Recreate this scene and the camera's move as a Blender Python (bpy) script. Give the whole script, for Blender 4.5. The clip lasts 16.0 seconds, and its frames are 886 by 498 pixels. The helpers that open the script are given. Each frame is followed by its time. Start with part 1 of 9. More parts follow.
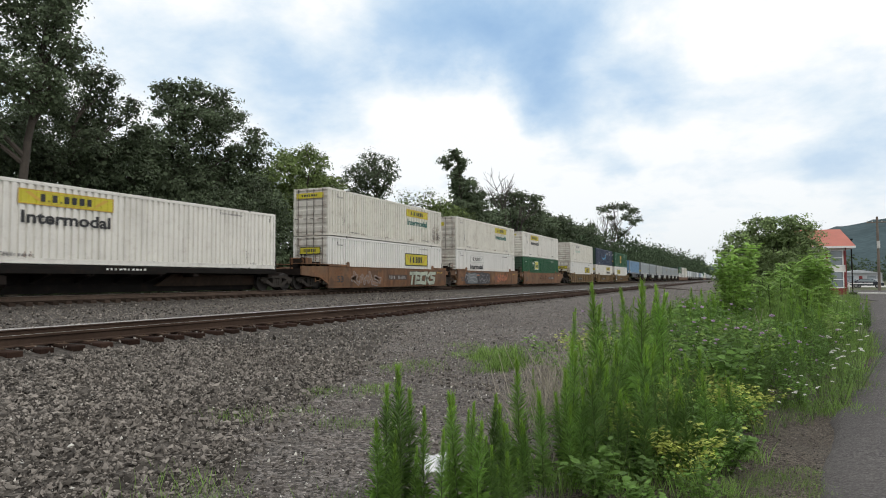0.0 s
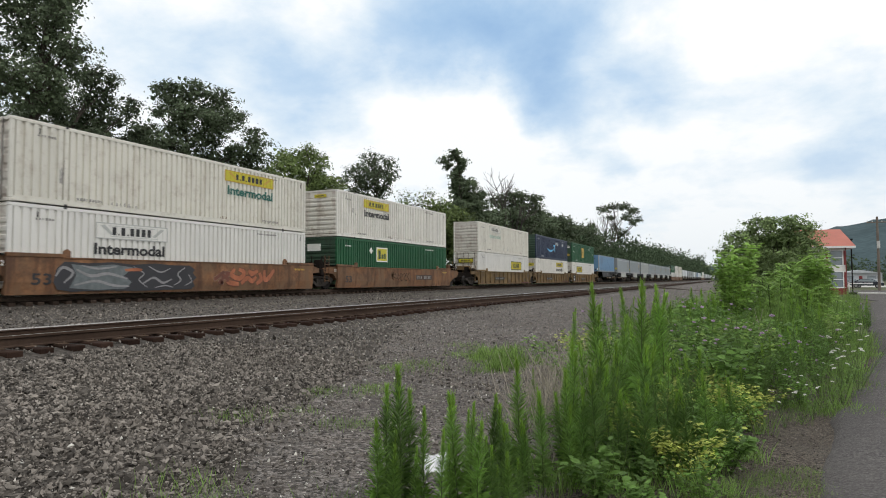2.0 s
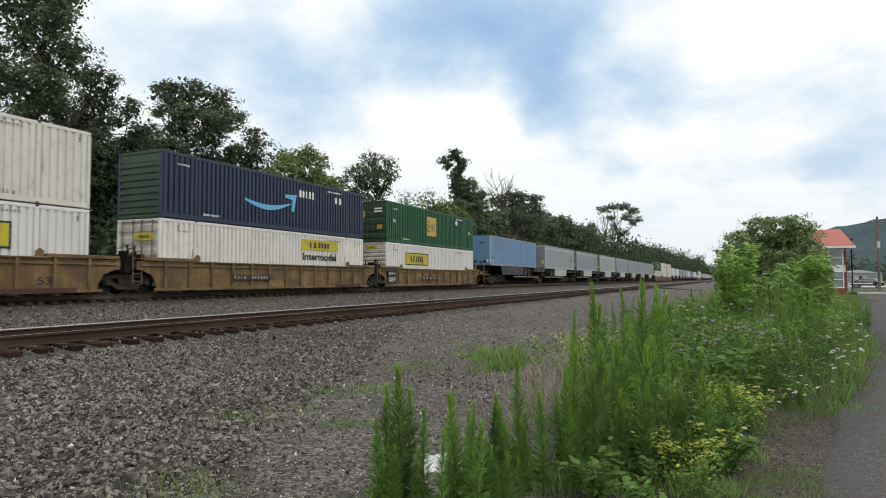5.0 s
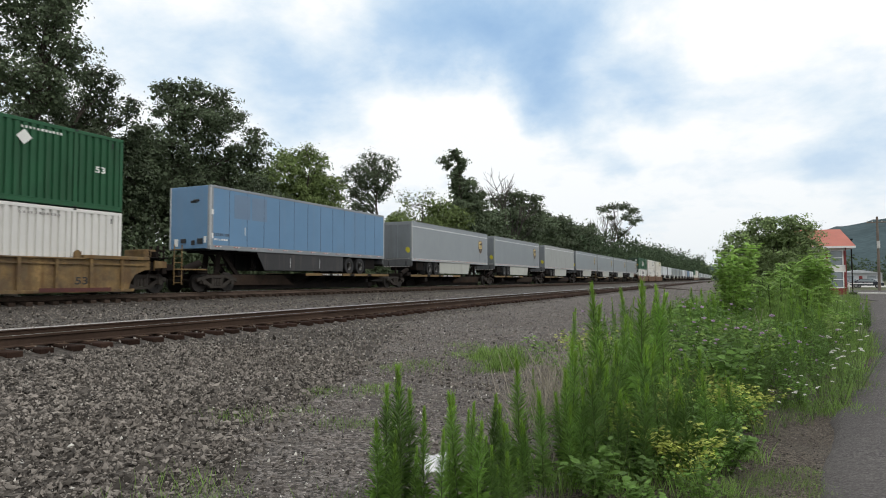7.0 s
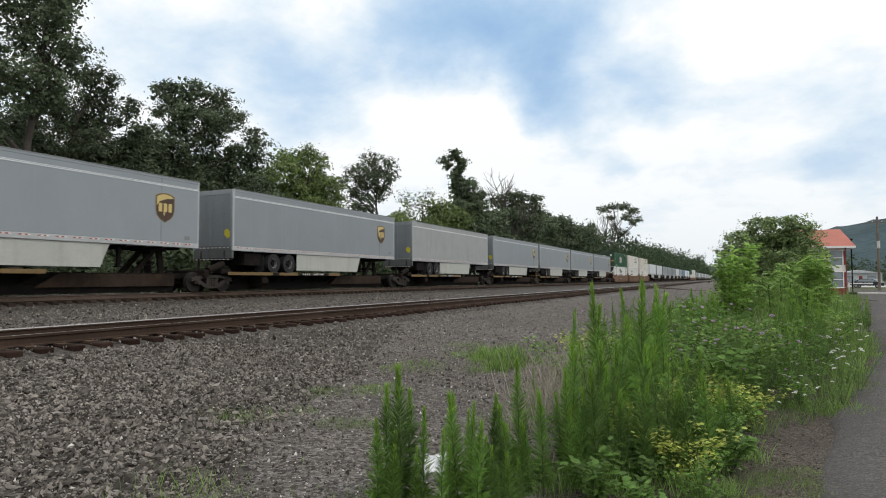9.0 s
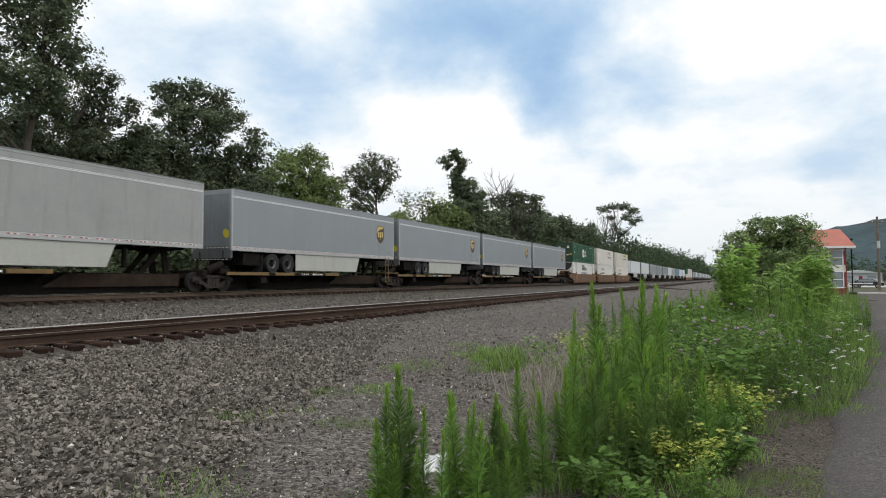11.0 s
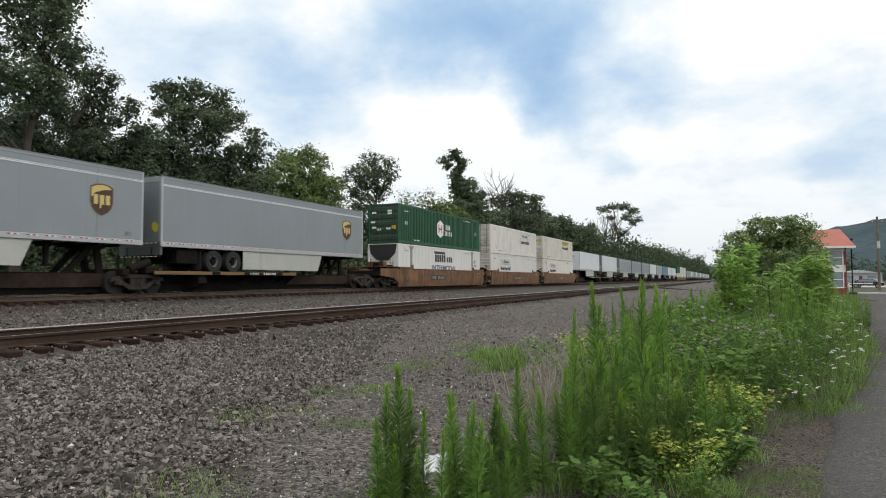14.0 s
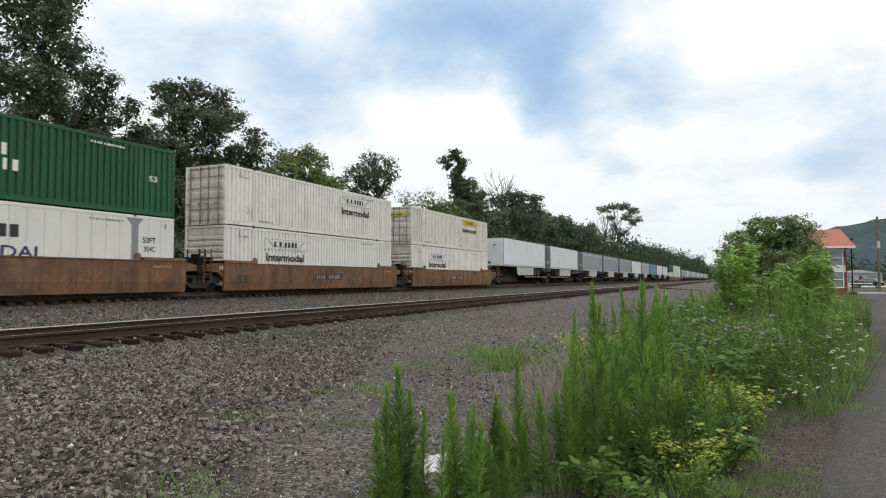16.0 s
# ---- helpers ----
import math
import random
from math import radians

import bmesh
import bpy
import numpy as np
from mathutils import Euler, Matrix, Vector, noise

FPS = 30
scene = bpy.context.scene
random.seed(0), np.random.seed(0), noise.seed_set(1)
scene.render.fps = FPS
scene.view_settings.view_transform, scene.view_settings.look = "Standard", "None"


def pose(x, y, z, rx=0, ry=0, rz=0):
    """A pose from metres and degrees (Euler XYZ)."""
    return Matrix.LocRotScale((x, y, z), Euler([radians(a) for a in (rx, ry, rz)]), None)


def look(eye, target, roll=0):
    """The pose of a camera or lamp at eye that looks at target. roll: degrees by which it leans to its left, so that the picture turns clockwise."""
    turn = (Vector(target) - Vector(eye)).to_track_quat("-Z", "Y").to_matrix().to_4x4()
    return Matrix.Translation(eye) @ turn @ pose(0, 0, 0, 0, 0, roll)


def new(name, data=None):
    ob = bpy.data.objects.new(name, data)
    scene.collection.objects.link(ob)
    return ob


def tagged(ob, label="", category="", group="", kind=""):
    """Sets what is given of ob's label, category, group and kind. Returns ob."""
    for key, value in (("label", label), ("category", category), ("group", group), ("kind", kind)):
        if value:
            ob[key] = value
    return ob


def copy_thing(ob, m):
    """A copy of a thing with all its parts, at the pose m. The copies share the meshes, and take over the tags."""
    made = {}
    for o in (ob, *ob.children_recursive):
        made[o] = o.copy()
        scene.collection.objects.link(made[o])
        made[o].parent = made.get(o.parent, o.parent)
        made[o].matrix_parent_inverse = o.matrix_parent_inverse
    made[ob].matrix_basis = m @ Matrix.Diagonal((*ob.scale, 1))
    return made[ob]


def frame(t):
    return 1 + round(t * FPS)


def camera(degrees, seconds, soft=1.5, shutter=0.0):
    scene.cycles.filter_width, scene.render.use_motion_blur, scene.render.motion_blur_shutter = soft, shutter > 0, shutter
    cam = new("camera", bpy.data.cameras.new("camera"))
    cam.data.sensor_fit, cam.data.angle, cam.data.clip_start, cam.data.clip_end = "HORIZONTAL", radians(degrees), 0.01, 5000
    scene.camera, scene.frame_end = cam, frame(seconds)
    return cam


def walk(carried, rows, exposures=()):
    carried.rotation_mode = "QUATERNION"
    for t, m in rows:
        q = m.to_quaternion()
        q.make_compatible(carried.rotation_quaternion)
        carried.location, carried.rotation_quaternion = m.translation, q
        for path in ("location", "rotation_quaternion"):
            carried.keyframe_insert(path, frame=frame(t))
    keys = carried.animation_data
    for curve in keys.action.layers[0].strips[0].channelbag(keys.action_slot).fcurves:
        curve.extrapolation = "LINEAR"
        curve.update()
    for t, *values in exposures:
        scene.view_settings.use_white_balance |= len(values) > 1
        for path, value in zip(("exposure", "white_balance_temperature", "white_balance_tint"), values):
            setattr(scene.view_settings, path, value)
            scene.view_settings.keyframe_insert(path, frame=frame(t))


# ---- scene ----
# camera: stands still on its tripod beside the line
YAW, TILT = radians(24.637), radians(2.8266)
EYE = Vector((0, 0, 1.5))
AIM = EYE + Vector((-math.sin(YAW) * math.cos(TILT), math.cos(YAW) * math.cos(TILT), math.sin(TILT)))
cam = camera(70.05, 16.0, soft=1.0, shutter=0.12)
walk(cam, [(0, look(EYE, AIM, -0.21)), (16, look(EYE, AIM, -0.21))])

# ---- world: bright broken overcast ----
SUN_AZ, SUN_EL = radians(115), radians(48)      # azimuth from +y towards +x
world = bpy.data.worlds.new("sky")
scene.world = world
world.use_nodes = True


def sky_nodes():
    nt = world.node_tree
    n, l = nt.nodes, nt.links
    n.clear()
    out = n.new("ShaderNodeOutputWorld")
    bg = n.new("ShaderNodeBackground")
    bg.inputs[1].default_value = 0.1
    sky = n.new("ShaderNodeTexSky")
    sky.sky_type = "NISHITA"
    sky.sun_disc = False
    sky.sun_elevation, sky.sun_rotation = SUN_EL, SUN_AZ
    tc = n.new("ShaderNodeTexCoord")
    sep = n.new("ShaderNodeSeparateXYZ")
    l.new(tc.outputs["Generated"], sep.inputs[0])

    def math_node(op, a, b=None, clamp=False):
        m = n.new("ShaderNodeMath")
        m.operation, m.use_clamp = op, clamp
        for k, v in enumerate((a, b)):
            if v is None:
                continue
            if hasattr(v, "links"):
                l.new(v, m.inputs[k])
            else:
                m.inputs[k].default_value = v
        return m.outputs[0]
    # the cloud deck as a flat sheet overhead
    zz = math_node("MAXIMUM", sep.outputs[2], 0.0)
    zz = math_node("ADD", zz, 0.34)
    px, py = math_node("DIVIDE", sep.outputs[0], zz), math_node("DIVIDE", sep.outputs[1], zz)
    comb = n.new("ShaderNodeCombineXYZ")
    l.new(px, comb.inputs[0]), l.new(py, comb.inputs[1])

    def cloud_noise(scale, detail, rough, dist, off):
        t = n.new("ShaderNodeTexNoise")
        t.inputs["Scale"].default_value, t.inputs["Detail"].default_value = scale, detail
        t.inputs["Roughness"].default_value, t.inputs["Distortion"].default_value = rough, dist
        mp = n.new("ShaderNodeMapping")
        mp.inputs[1].default_value = off
        l.new(comb.outputs[0], mp.inputs[0]), l.new(mp.outputs[0], t.inputs[0])
        return t.outputs[0]
    big = cloud_noise(1.3, 6, 0.55, 0.2, (3.1, 1.7, 0))
    fine = cloud_noise(3.6, 8, 0.58, 0.15, (0.4, 5.2, 0))
    mixed = math_node("ADD", math_node("MULTIPLY", big, 0.6), math_node("MULTIPLY", fine, 1.2))
    # thin places in the deck
    warp_t = n.new("ShaderNodeTexNoise")
    warp_t.inputs["Scale"].default_value, warp_t.inputs["Detail"].default_value, warp_t.inputs["Roughness"].default_value = 6.0, 6, 0.6
    l.new(tc.outputs["Generated"], warp_t.inputs[0])
    warp = n.new("ShaderNodeVectorMath")
    warp.operation = "MULTIPLY_ADD"
    l.new(warp_t.outputs[1], warp.inputs[0])
    warp.inputs[1].default_value = (0.11, 0.11, 0.11)
    off = n.new("ShaderNodeVectorMath")
    off.operation = "SUBTRACT"
    l.new(tc.outputs["Generated"], off.inputs[0])
    off.inputs[1].default_value = (0.055, 0.055, 0.055)
    l.new(off.outputs[0], warp.inputs[2])
    unit = n.new("ShaderNodeVectorMath")
    unit.operation = "NORMALIZE"
    l.new(warp.outputs[0], unit.inputs[0])
    thin = None
    for d, size, amount in CLOUD_GAPS:
        dp = n.new("ShaderNodeVectorMath")
        dp.operation = "DOT_PRODUCT"
        l.new(unit.outputs[0], dp.inputs[0])
        dp.inputs[1].default_value = Vector(d).normalized()
        g = math_node("MULTIPLY", math_node("SUBTRACT", 1.0, dp.outputs["Value"]), -1.6 / (size * size))
        g = math_node("MULTIPLY", math_node("EXPONENT", g), amount)
        thin = g if thin is None else math_node("ADD", thin, g)
    cover = math_node("ADD", math_node("SUBTRACT", mixed, math_node("MULTIPLY", thin, 1.05)), 0.04)
    ramp = n.new("ShaderNodeValToRGB")
    e = ramp.color_ramp.elements
    e[0].position, e[0].color = 0.0, (3.2, 5.3, 8.2, 1)
    e[1].position, e[1].color = 0.93, (11.7, 11.7, 11.6, 1)
    for place, tone in ((0.22, (4.2, 6.3, 8.9, 1)), (0.47, (5.9, 7.7, 9.7, 1)), (0.71, (8.6, 9.7, 10.6, 1))):
        e.new(place).color = tone
    l.new(cover, ramp.inputs[0])
    mix = n.new("ShaderNodeMix")
    mix.data_type = "RGBA"
    mix.inputs[0].default_value = 0.88
    l.new(sky.outputs[0], mix.inputs[6]), l.new(ramp.outputs[0], mix.inputs[7])
    # pale haze low over the horizon
    haze = n.new("ShaderNodeMix")
    haze.data_type = "RGBA"
    hz = math_node("EXPONENT", math_node("MULTIPLY", math_node("MAXIMUM", sep.outputs[2], 0.0), -7.0))
    l.new(math_node("MULTIPLY", hz, 0.92), haze.inputs[0])
    l.new(mix.outputs[2], haze.inputs[6])
    haze.inputs[7].default_value = (7.6, 8.2, 8.7, 1)
    l.new(haze.outputs[2], bg.inputs[0])
    l.new(bg.outputs[0], out.inputs[0])


CLOUD_GAPS = [((-0.454, 0.803, 0.386), 0.067, 0.42), ((-0.372, 0.847, 0.380), 0.076, 0.50), ((-0.294, 0.877, 0.381), 0.076, 0.50), ((-0.214, 0.898, 0.384), 0.067, 0.40),
              ((-0.161, 0.914, 0.372), 0.045, 0.20), ((-0.254, 0.917, 0.307), 0.049, 0.34), ((-0.212, 0.935, 0.285), 0.040, 0.32), ((-0.250, 0.932, 0.263), 0.045, 0.34),
              ((-0.203, 0.951, 0.232), 0.040, 0.32), ((-0.246, 0.946, 0.213), 0.031, 0.15), ((-0.133, 0.939, 0.316), 0.036, 0.30), ((-0.072, 0.946, 0.315), 0.031, 0.20),
              ((-0.160, 0.949, 0.273), 0.031, 0.22), ((-0.097, 0.959, 0.266), 0.036, 0.26), ((-0.149, 0.973, 0.176), 0.020, 0.28), ((0.160, 0.977, 0.143), 0.048, 0.22),
              ((0.102, 0.985, 0.139), 0.031, 0.28), ((0.141, 0.970, 0.196), 0.06, 0.14), ((-0.085, 0.982, 0.171), 0.027, 0.14), ((-0.563, 0.773, 0.294), 0.067, 0.15),
              ((-0.609, 0.738, 0.291), 0.063, 0.19), ((-0.637, 0.697, 0.329), 0.072, 0.15), ((-0.688, 0.652, 0.318), 0.049, 0.12), ((-0.600, 0.767, 0.228), 0.054, 0.15),
              ((-0.518, 0.828, 0.215), 0.054, 0.09), ((-0.342, 0.898, 0.277), 0.060, -0.32), ((-0.493, 0.831, 0.258), 0.05, -0.18)]
sky_nodes()
sun = new("sun", bpy.data.lights.new("sun", "SUN"))
sun.data.energy, sun.data.angle, sun.data.color = 0.8, radians(24), (1.0, 0.95, 0.87)
SUN_DIR = Vector((math.sin(SUN_AZ) * math.cos(SUN_EL), math.cos(SUN_AZ) * math.cos(SUN_EL), math.sin(SUN_EL)))
sun.matrix_world = look(SUN_DIR * 100, (0, 0, 0))
scene.view_settings.exposure = 0.0

# ---- materials ----
def mat(name, col, rough=0.6, metal=0.0, var=0.18, s1=0.8, s2=14.0, bump=0.15, bump_scale=None, streak=None, specks=None,
        rand=0.0, island=0.0, hue=None, coord="Object", translucent=0.0, spec=0.5, crisp=False):
    """A surface with broad and fine variation; streak: (colour, amount) of grime run down; specks: (colour, amount, scale)."""
    m = bpy.data.materials.new(name)
    m.use_nodes = True
    nt = m.node_tree
    n, l = nt.nodes, nt.links
    b = n["Principled BSDF"]
    b.inputs["Roughness"].default_value, b.inputs["Metallic"].default_value = rough, metal
    b.inputs["Specular IOR Level"].default_value = spec
    tc = n.new("ShaderNodeTexCoord")
    info = n.new("ShaderNodeObjectInfo")
    geo = n.new("ShaderNodeNewGeometry")
    src = tc.outputs[coord] if coord != "Position" else geo.outputs["Position"]
    off = n.new("ShaderNodeVectorMath")
    off.operation = "ADD"
    sc = n.new("ShaderNodeVectorMath")
    sc.operation = "SCALE"
    sc.inputs[0].default_value = (7.3, 3.1, 5.7)
    l.new(info.outputs["Random"], sc.inputs[3])
    l.new(src, off.inputs[0])
    if coord != "Position":
        l.new(sc.outputs[0], off.inputs[1])

    def noise_tex(scale, detail=3, rough_=0.6, stretch=None):
        t = n.new("ShaderNodeTexNoise")
        t.inputs["Scale"].default_value, t.inputs["Detail"].default_value, t.inputs["Roughness"].default_value = scale, detail, rough_
        if stretch:
            mp = n.new("ShaderNodeMapping")
            mp.inputs[3].default_value = stretch
            l.new(off.outputs[0], mp.inputs[0]), l.new(mp.outputs[0], t.inputs[0])
        else:
            l.new(off.outputs[0], t.inputs[0])
        return t.outputs[0]

    def mul_range(value, lo, hi):
        r = n.new("ShaderNodeMapRange")
        r.inputs[1].default_value, r.inputs[2].default_value = 0.25, 0.75
        r.inputs[3].default_value, r.inputs[4].default_value = lo, hi
        l.new(value, r.inputs[0])
        return r.outputs[0]

    def mix(fac, a, c, mode="MIX"):
        x = n.new("ShaderNodeMix")
        x.data_type, x.blend_type = "RGBA", mode
        for k, v in ((0, fac), (6, a), (7, c)):
            if hasattr(v, "links"):
                l.new(v, x.inputs[k])
            elif k == 0:
                x.inputs[k].default_value = v
            else:
                x.inputs[k].default_value = (*v[:3], 1)
        return x.outputs[2]

    def grey(value):
        c = n.new("ShaderNodeCombineColor")
        for k in range(3):
            l.new(value, c.inputs[k])
        return c.outputs[0]
    colour = mix(1.0, col, grey(mul_range(noise_tex(s1, 4), 1 - var, 1 + var)), "MULTIPLY")
    fine = noise_tex(s2, 4)
    colour = mix(1.0, colour, grey(mul_range(fine, 1 - var * 0.8, 1 + var * 0.8)), "MULTIPLY")
    if hue:
        f = mul_range(noise_tex(s1 * 2.3, 3), -0.6, 1.6)
        colour = mix(f, colour, hue)
    if rand:
        r = n.new("ShaderNodeMapRange")
        r.inputs[3].default_value, r.inputs[4].default_value = 1 - rand, 1 + rand
        l.new(info.outputs["Random"], r.inputs[0])
        colour = mix(1.0, colour, grey(r.outputs[0]), "MULTIPLY")
    if island:
        r = n.new("ShaderNodeMapRange")
        r.inputs[3].default_value, r.inputs[4].default_value = 1 - island, 1 + island
        l.new(geo.outputs["Random Per Island"], r.inputs[0])
        colour = mix(1.0, colour, grey(r.outputs[0]), "MULTIPLY")
    for which, spec_ in (("streak", streak), ("specks", specks)):
        if not spec_:
            continue
        if which == "streak":
            f = noise_tex(1.0, 5, 0.65, (2.2, 2.2, 0.22))
        else:
            f = noise_tex(spec_[2], 5, 0.7)
        r = n.new("ShaderNodeMapRange")
        r.inputs[1].default_value, r.inputs[2].default_value = (0.49, 0.63) if crisp else (0.52, 0.80)
        r.inputs[3].default_value, r.inputs[4].default_value = 0.0, spec_[1]
        r.clamp = True
        l.new(f, r.inputs[0])
        colour = mix(r.outputs[0], colour, spec_[0])
    l.new(colour, b.inputs["Base Color"])
    l.new(mul_range(fine, max(0.02, rough - 0.08), min(1, rough + 0.1)), b.inputs["Roughness"])
    if bump:
        bp = n.new("ShaderNodeBump")
        bp.inputs["Strength"].default_value = bump
        bp.inputs["Distance"].default_value = 0.02
        l.new(noise_tex(bump_scale or s2, 5), bp.inputs["Height"])
        l.new(bp.outputs[0], b.inputs["Normal"])
    if translucent:
        t = n.new("ShaderNodeBsdfTranslucent")
        l.new(colour, t.inputs[0])
        ms = n.new("ShaderNodeMixShader")
        ms.inputs[0].default_value = translucent
        l.new(b.outputs[0], ms.inputs[1]), l.new(t.outputs[0], ms.inputs[2])
        l.new(ms.outputs[0], n["Material Output"].inputs[0])
    return m


RUST = (0.16, 0.07, 0.035)
GRIME = (0.22, 0.19, 0.15)
M = {}
M["cont_white"] = mat("white container paint", (0.73, 0.71, 0.655), 0.45, var=0.07, s2=30, bump=0.05, streak=(GRIME, 0.45), specks=(RUST, 0.25, 3.0), rand=0.05)
M["cont_clean"] = mat("clean white container paint", (0.70, 0.69, 0.655), 0.45, spec=0.35, var=0.05, s2=30, bump=0.04, streak=(GRIME, 0.2), rand=0.04)
M["cont_cream"] = mat("weathered cream container paint", (0.665, 0.645, 0.575), 0.5, var=0.06, s2=30, bump=0.05, streak=((0.33, 0.26, 0.17), 0.42), specks=(RUST, 0.4, 2.4), rand=0.05)
M["cont_green"] = mat("green container paint", (0.020, 0.094, 0.042), 0.5, spec=0.3, var=0.14, s2=20, bump=0.05, streak=((0.03, 0.05, 0.03), 0.5), rand=0.08)
M["cont_navy"] = mat("navy container paint", (0.016, 0.026, 0.062), 0.4, var=0.15, s2=20, bump=0.05, streak=((0.04, 0.04, 0.045), 0.5))
M["end_dirty"] = mat("grimy pale container end", (0.61, 0.585, 0.525), 0.55, var=0.13, s2=16, bump=0.06, streak=((0.30, 0.23, 0.17), 0.34), specks=(RUST, 0.4, 1.6), rand=0.08, crisp=True)
M["end_green"] = mat("dark green container end", (0.028, 0.06, 0.035), 0.5, var=0.25, s2=12, streak=((0.02, 0.02, 0.02), 0.7))
M["logo_yellow"] = mat("yellow decal", (0.52, 0.46, 0.03), 0.45, var=0.10, bump=0.02, streak=((0.4, 0.3, 0.05), 0.3))
M["logo_dark"] = mat("black decal", (0.02, 0.02, 0.022), 0.5, var=0.1, bump=0.02)
M["logo_ink"] = mat("worn dark stencil ink", (0.22, 0.21, 0.20), 0.6, var=0.35, s2=8, bump=0.02)
M["plate_ink"] = mat("dull stencil white", (0.30, 0.29, 0.27), 0.6, var=0.3, s2=8, bump=0.02)
M["faded_green"] = mat("faded green lettering", (0.40, 0.52, 0.44), 0.55, var=0.3, s2=8, bump=0.02)
M["logo_grey"] = mat("faded grey decal", (0.42, 0.43, 0.41), 0.5, var=0.12, bump=0.02)
M["logo_green"] = mat("green lettering", (0.012, 0.115, 0.092), 0.5, var=0.12, bump=0.02)
M["logo_white"] = mat("white lettering", (0.78, 0.78, 0.74), 0.5, var=0.1, bump=0.02)
M["logo_ochre"] = mat("ochre decal", (0.52, 0.33, 0.05), 0.5, var=0.1, bump=0.02)
M["logo_navy"] = mat("navy lettering", (0.03, 0.03, 0.10), 0.5, var=0.1, bump=0.02)
M["logo_sky"] = mat("sky blue decal", (0.12, 0.42, 0.68), 0.5, var=0.06, bump=0.02)
M["logo_red"] = mat("red decal", (0.35, 0.04, 0.04), 0.5, var=0.1, bump=0.02)
M["stripe_red"] = mat("dull dark red stripe", (0.085, 0.024, 0.020), 0.7, var=0.4, s2=8)
M["shield_rim"] = mat("dim gold shield rim", (0.26, 0.17, 0.05), 0.4, var=0.1, bump=0.02)
M["shield_brown"] = mat("brown shield decal", (0.06, 0.03, 0.014), 0.4, var=0.1, bump=0.02)
M["shield_gold"] = mat("gold shield decal", (0.60, 0.46, 0.17), 0.4, var=0.08, bump=0.02)
M["car_brown"] = mat("rusty brown railcar paint", (0.200, 0.100, 0.050), 0.7, spec=0.25, var=0.42, s1=0.5, s2=9, bump=0.12, streak=((0.09, 0.045, 0.028), 0.75), specks=((0.075, 0.042, 0.03), 0.6, 1.1), rand=0.1, hue=(0.160, 0.098, 0.058), crisp=True)
M["car_yellow"] = mat("dirty yellow railcar paint", (0.215, 0.140, 0.060), 0.65, spec=0.25, var=0.40, s1=0.6, s2=9, bump=0.1, streak=((0.13, 0.075, 0.03), 0.75), specks=((0.09, 0.05, 0.03), 0.55, 1.4), rand=0.06, hue=(0.135, 0.098, 0.055), crisp=True)
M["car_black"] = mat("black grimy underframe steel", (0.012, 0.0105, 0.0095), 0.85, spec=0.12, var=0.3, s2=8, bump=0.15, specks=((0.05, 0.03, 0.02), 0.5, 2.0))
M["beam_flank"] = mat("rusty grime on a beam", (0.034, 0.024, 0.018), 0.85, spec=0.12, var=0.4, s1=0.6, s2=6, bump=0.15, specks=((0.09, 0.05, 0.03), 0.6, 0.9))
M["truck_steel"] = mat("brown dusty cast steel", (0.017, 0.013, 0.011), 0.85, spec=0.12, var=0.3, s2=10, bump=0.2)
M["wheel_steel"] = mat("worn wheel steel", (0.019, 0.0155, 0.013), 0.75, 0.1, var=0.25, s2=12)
M["rod_grey"] = mat("grimed galvanised rod", (0.15, 0.135, 0.12), 0.6, var=0.25, s2=12)
M["plate_brown"] = mat("dark brown number plate", (0.05, 0.03, 0.022), 0.65, var=0.25, bump=0.03)
M["plate_black"] = mat("black data plate", (0.025, 0.024, 0.024), 0.6, var=0.2, bump=0.03)
M["tr_grey"] = mat("pale grey trailer skin", (0.258, 0.286, 0.304), 0.38, var=0.06, s1=0.5, s2=26, bump=0.03, streak=((0.30, 0.32, 0.33), 0.35), rand=0.07)
M["tr_grey_dirty"] = mat("dusty grey trailer skin", (0.33, 0.345, 0.335), 0.5, var=0.1, s2=20, bump=0.03, streak=((0.22, 0.21, 0.19), 0.6))
M["tr_white"] = mat("white trailer skin", (0.70, 0.73, 0.75), 0.4, var=0.07, s2=20, bump=0.03, streak=((0.4, 0.38, 0.34), 0.5), rand=0.08)
M["tr_blue"] = mat("sky blue trailer skin", (0.118, 0.238, 0.39), 0.42, var=0.08, s1=0.6, s2=20, bump=0.03, streak=((0.16, 0.24, 0.34), 0.45))
M["tr_rail_blue"] = mat("grimed grey trailer rail", (0.235, 0.255, 0.27), 0.5, var=0.15, s2=14, bump=0.03, streak=((0.2, 0.19, 0.18), 0.4))
M["tr_patch"] = mat("faded overpainted patch", (0.140, 0.213, 0.312), 0.55, var=0.08, s2=12, bump=0.02)
M["tr_door"] = mat("dulled grey trailer door", (0.165, 0.185, 0.20), 0.5, var=0.12, s2=14, bump=0.04, streak=((0.10, 0.10, 0.10), 0.6))
M["tr_tail"] = mat("grimed tail plate", (0.095, 0.10, 0.105), 0.6, var=0.2, s2=9, bump=0.05, streak=((0.04, 0.04, 0.04), 0.6))
M["truck_frame"] = mat("dusty cast truck frame", (0.042, 0.036, 0.031), 0.8, spec=0.2, var=0.3, s2=10, bump=0.2)
M["tr_line"] = mat("white lap rail", (0.66, 0.68, 0.69), 0.45, var=0.1, s2=16, bump=0.03)
M["tr_roof"] = mat("grimed roof rail", (0.17, 0.18, 0.185), 0.55, var=0.2, s2=9, bump=0.05, streak=((0.08, 0.08, 0.08), 0.5))
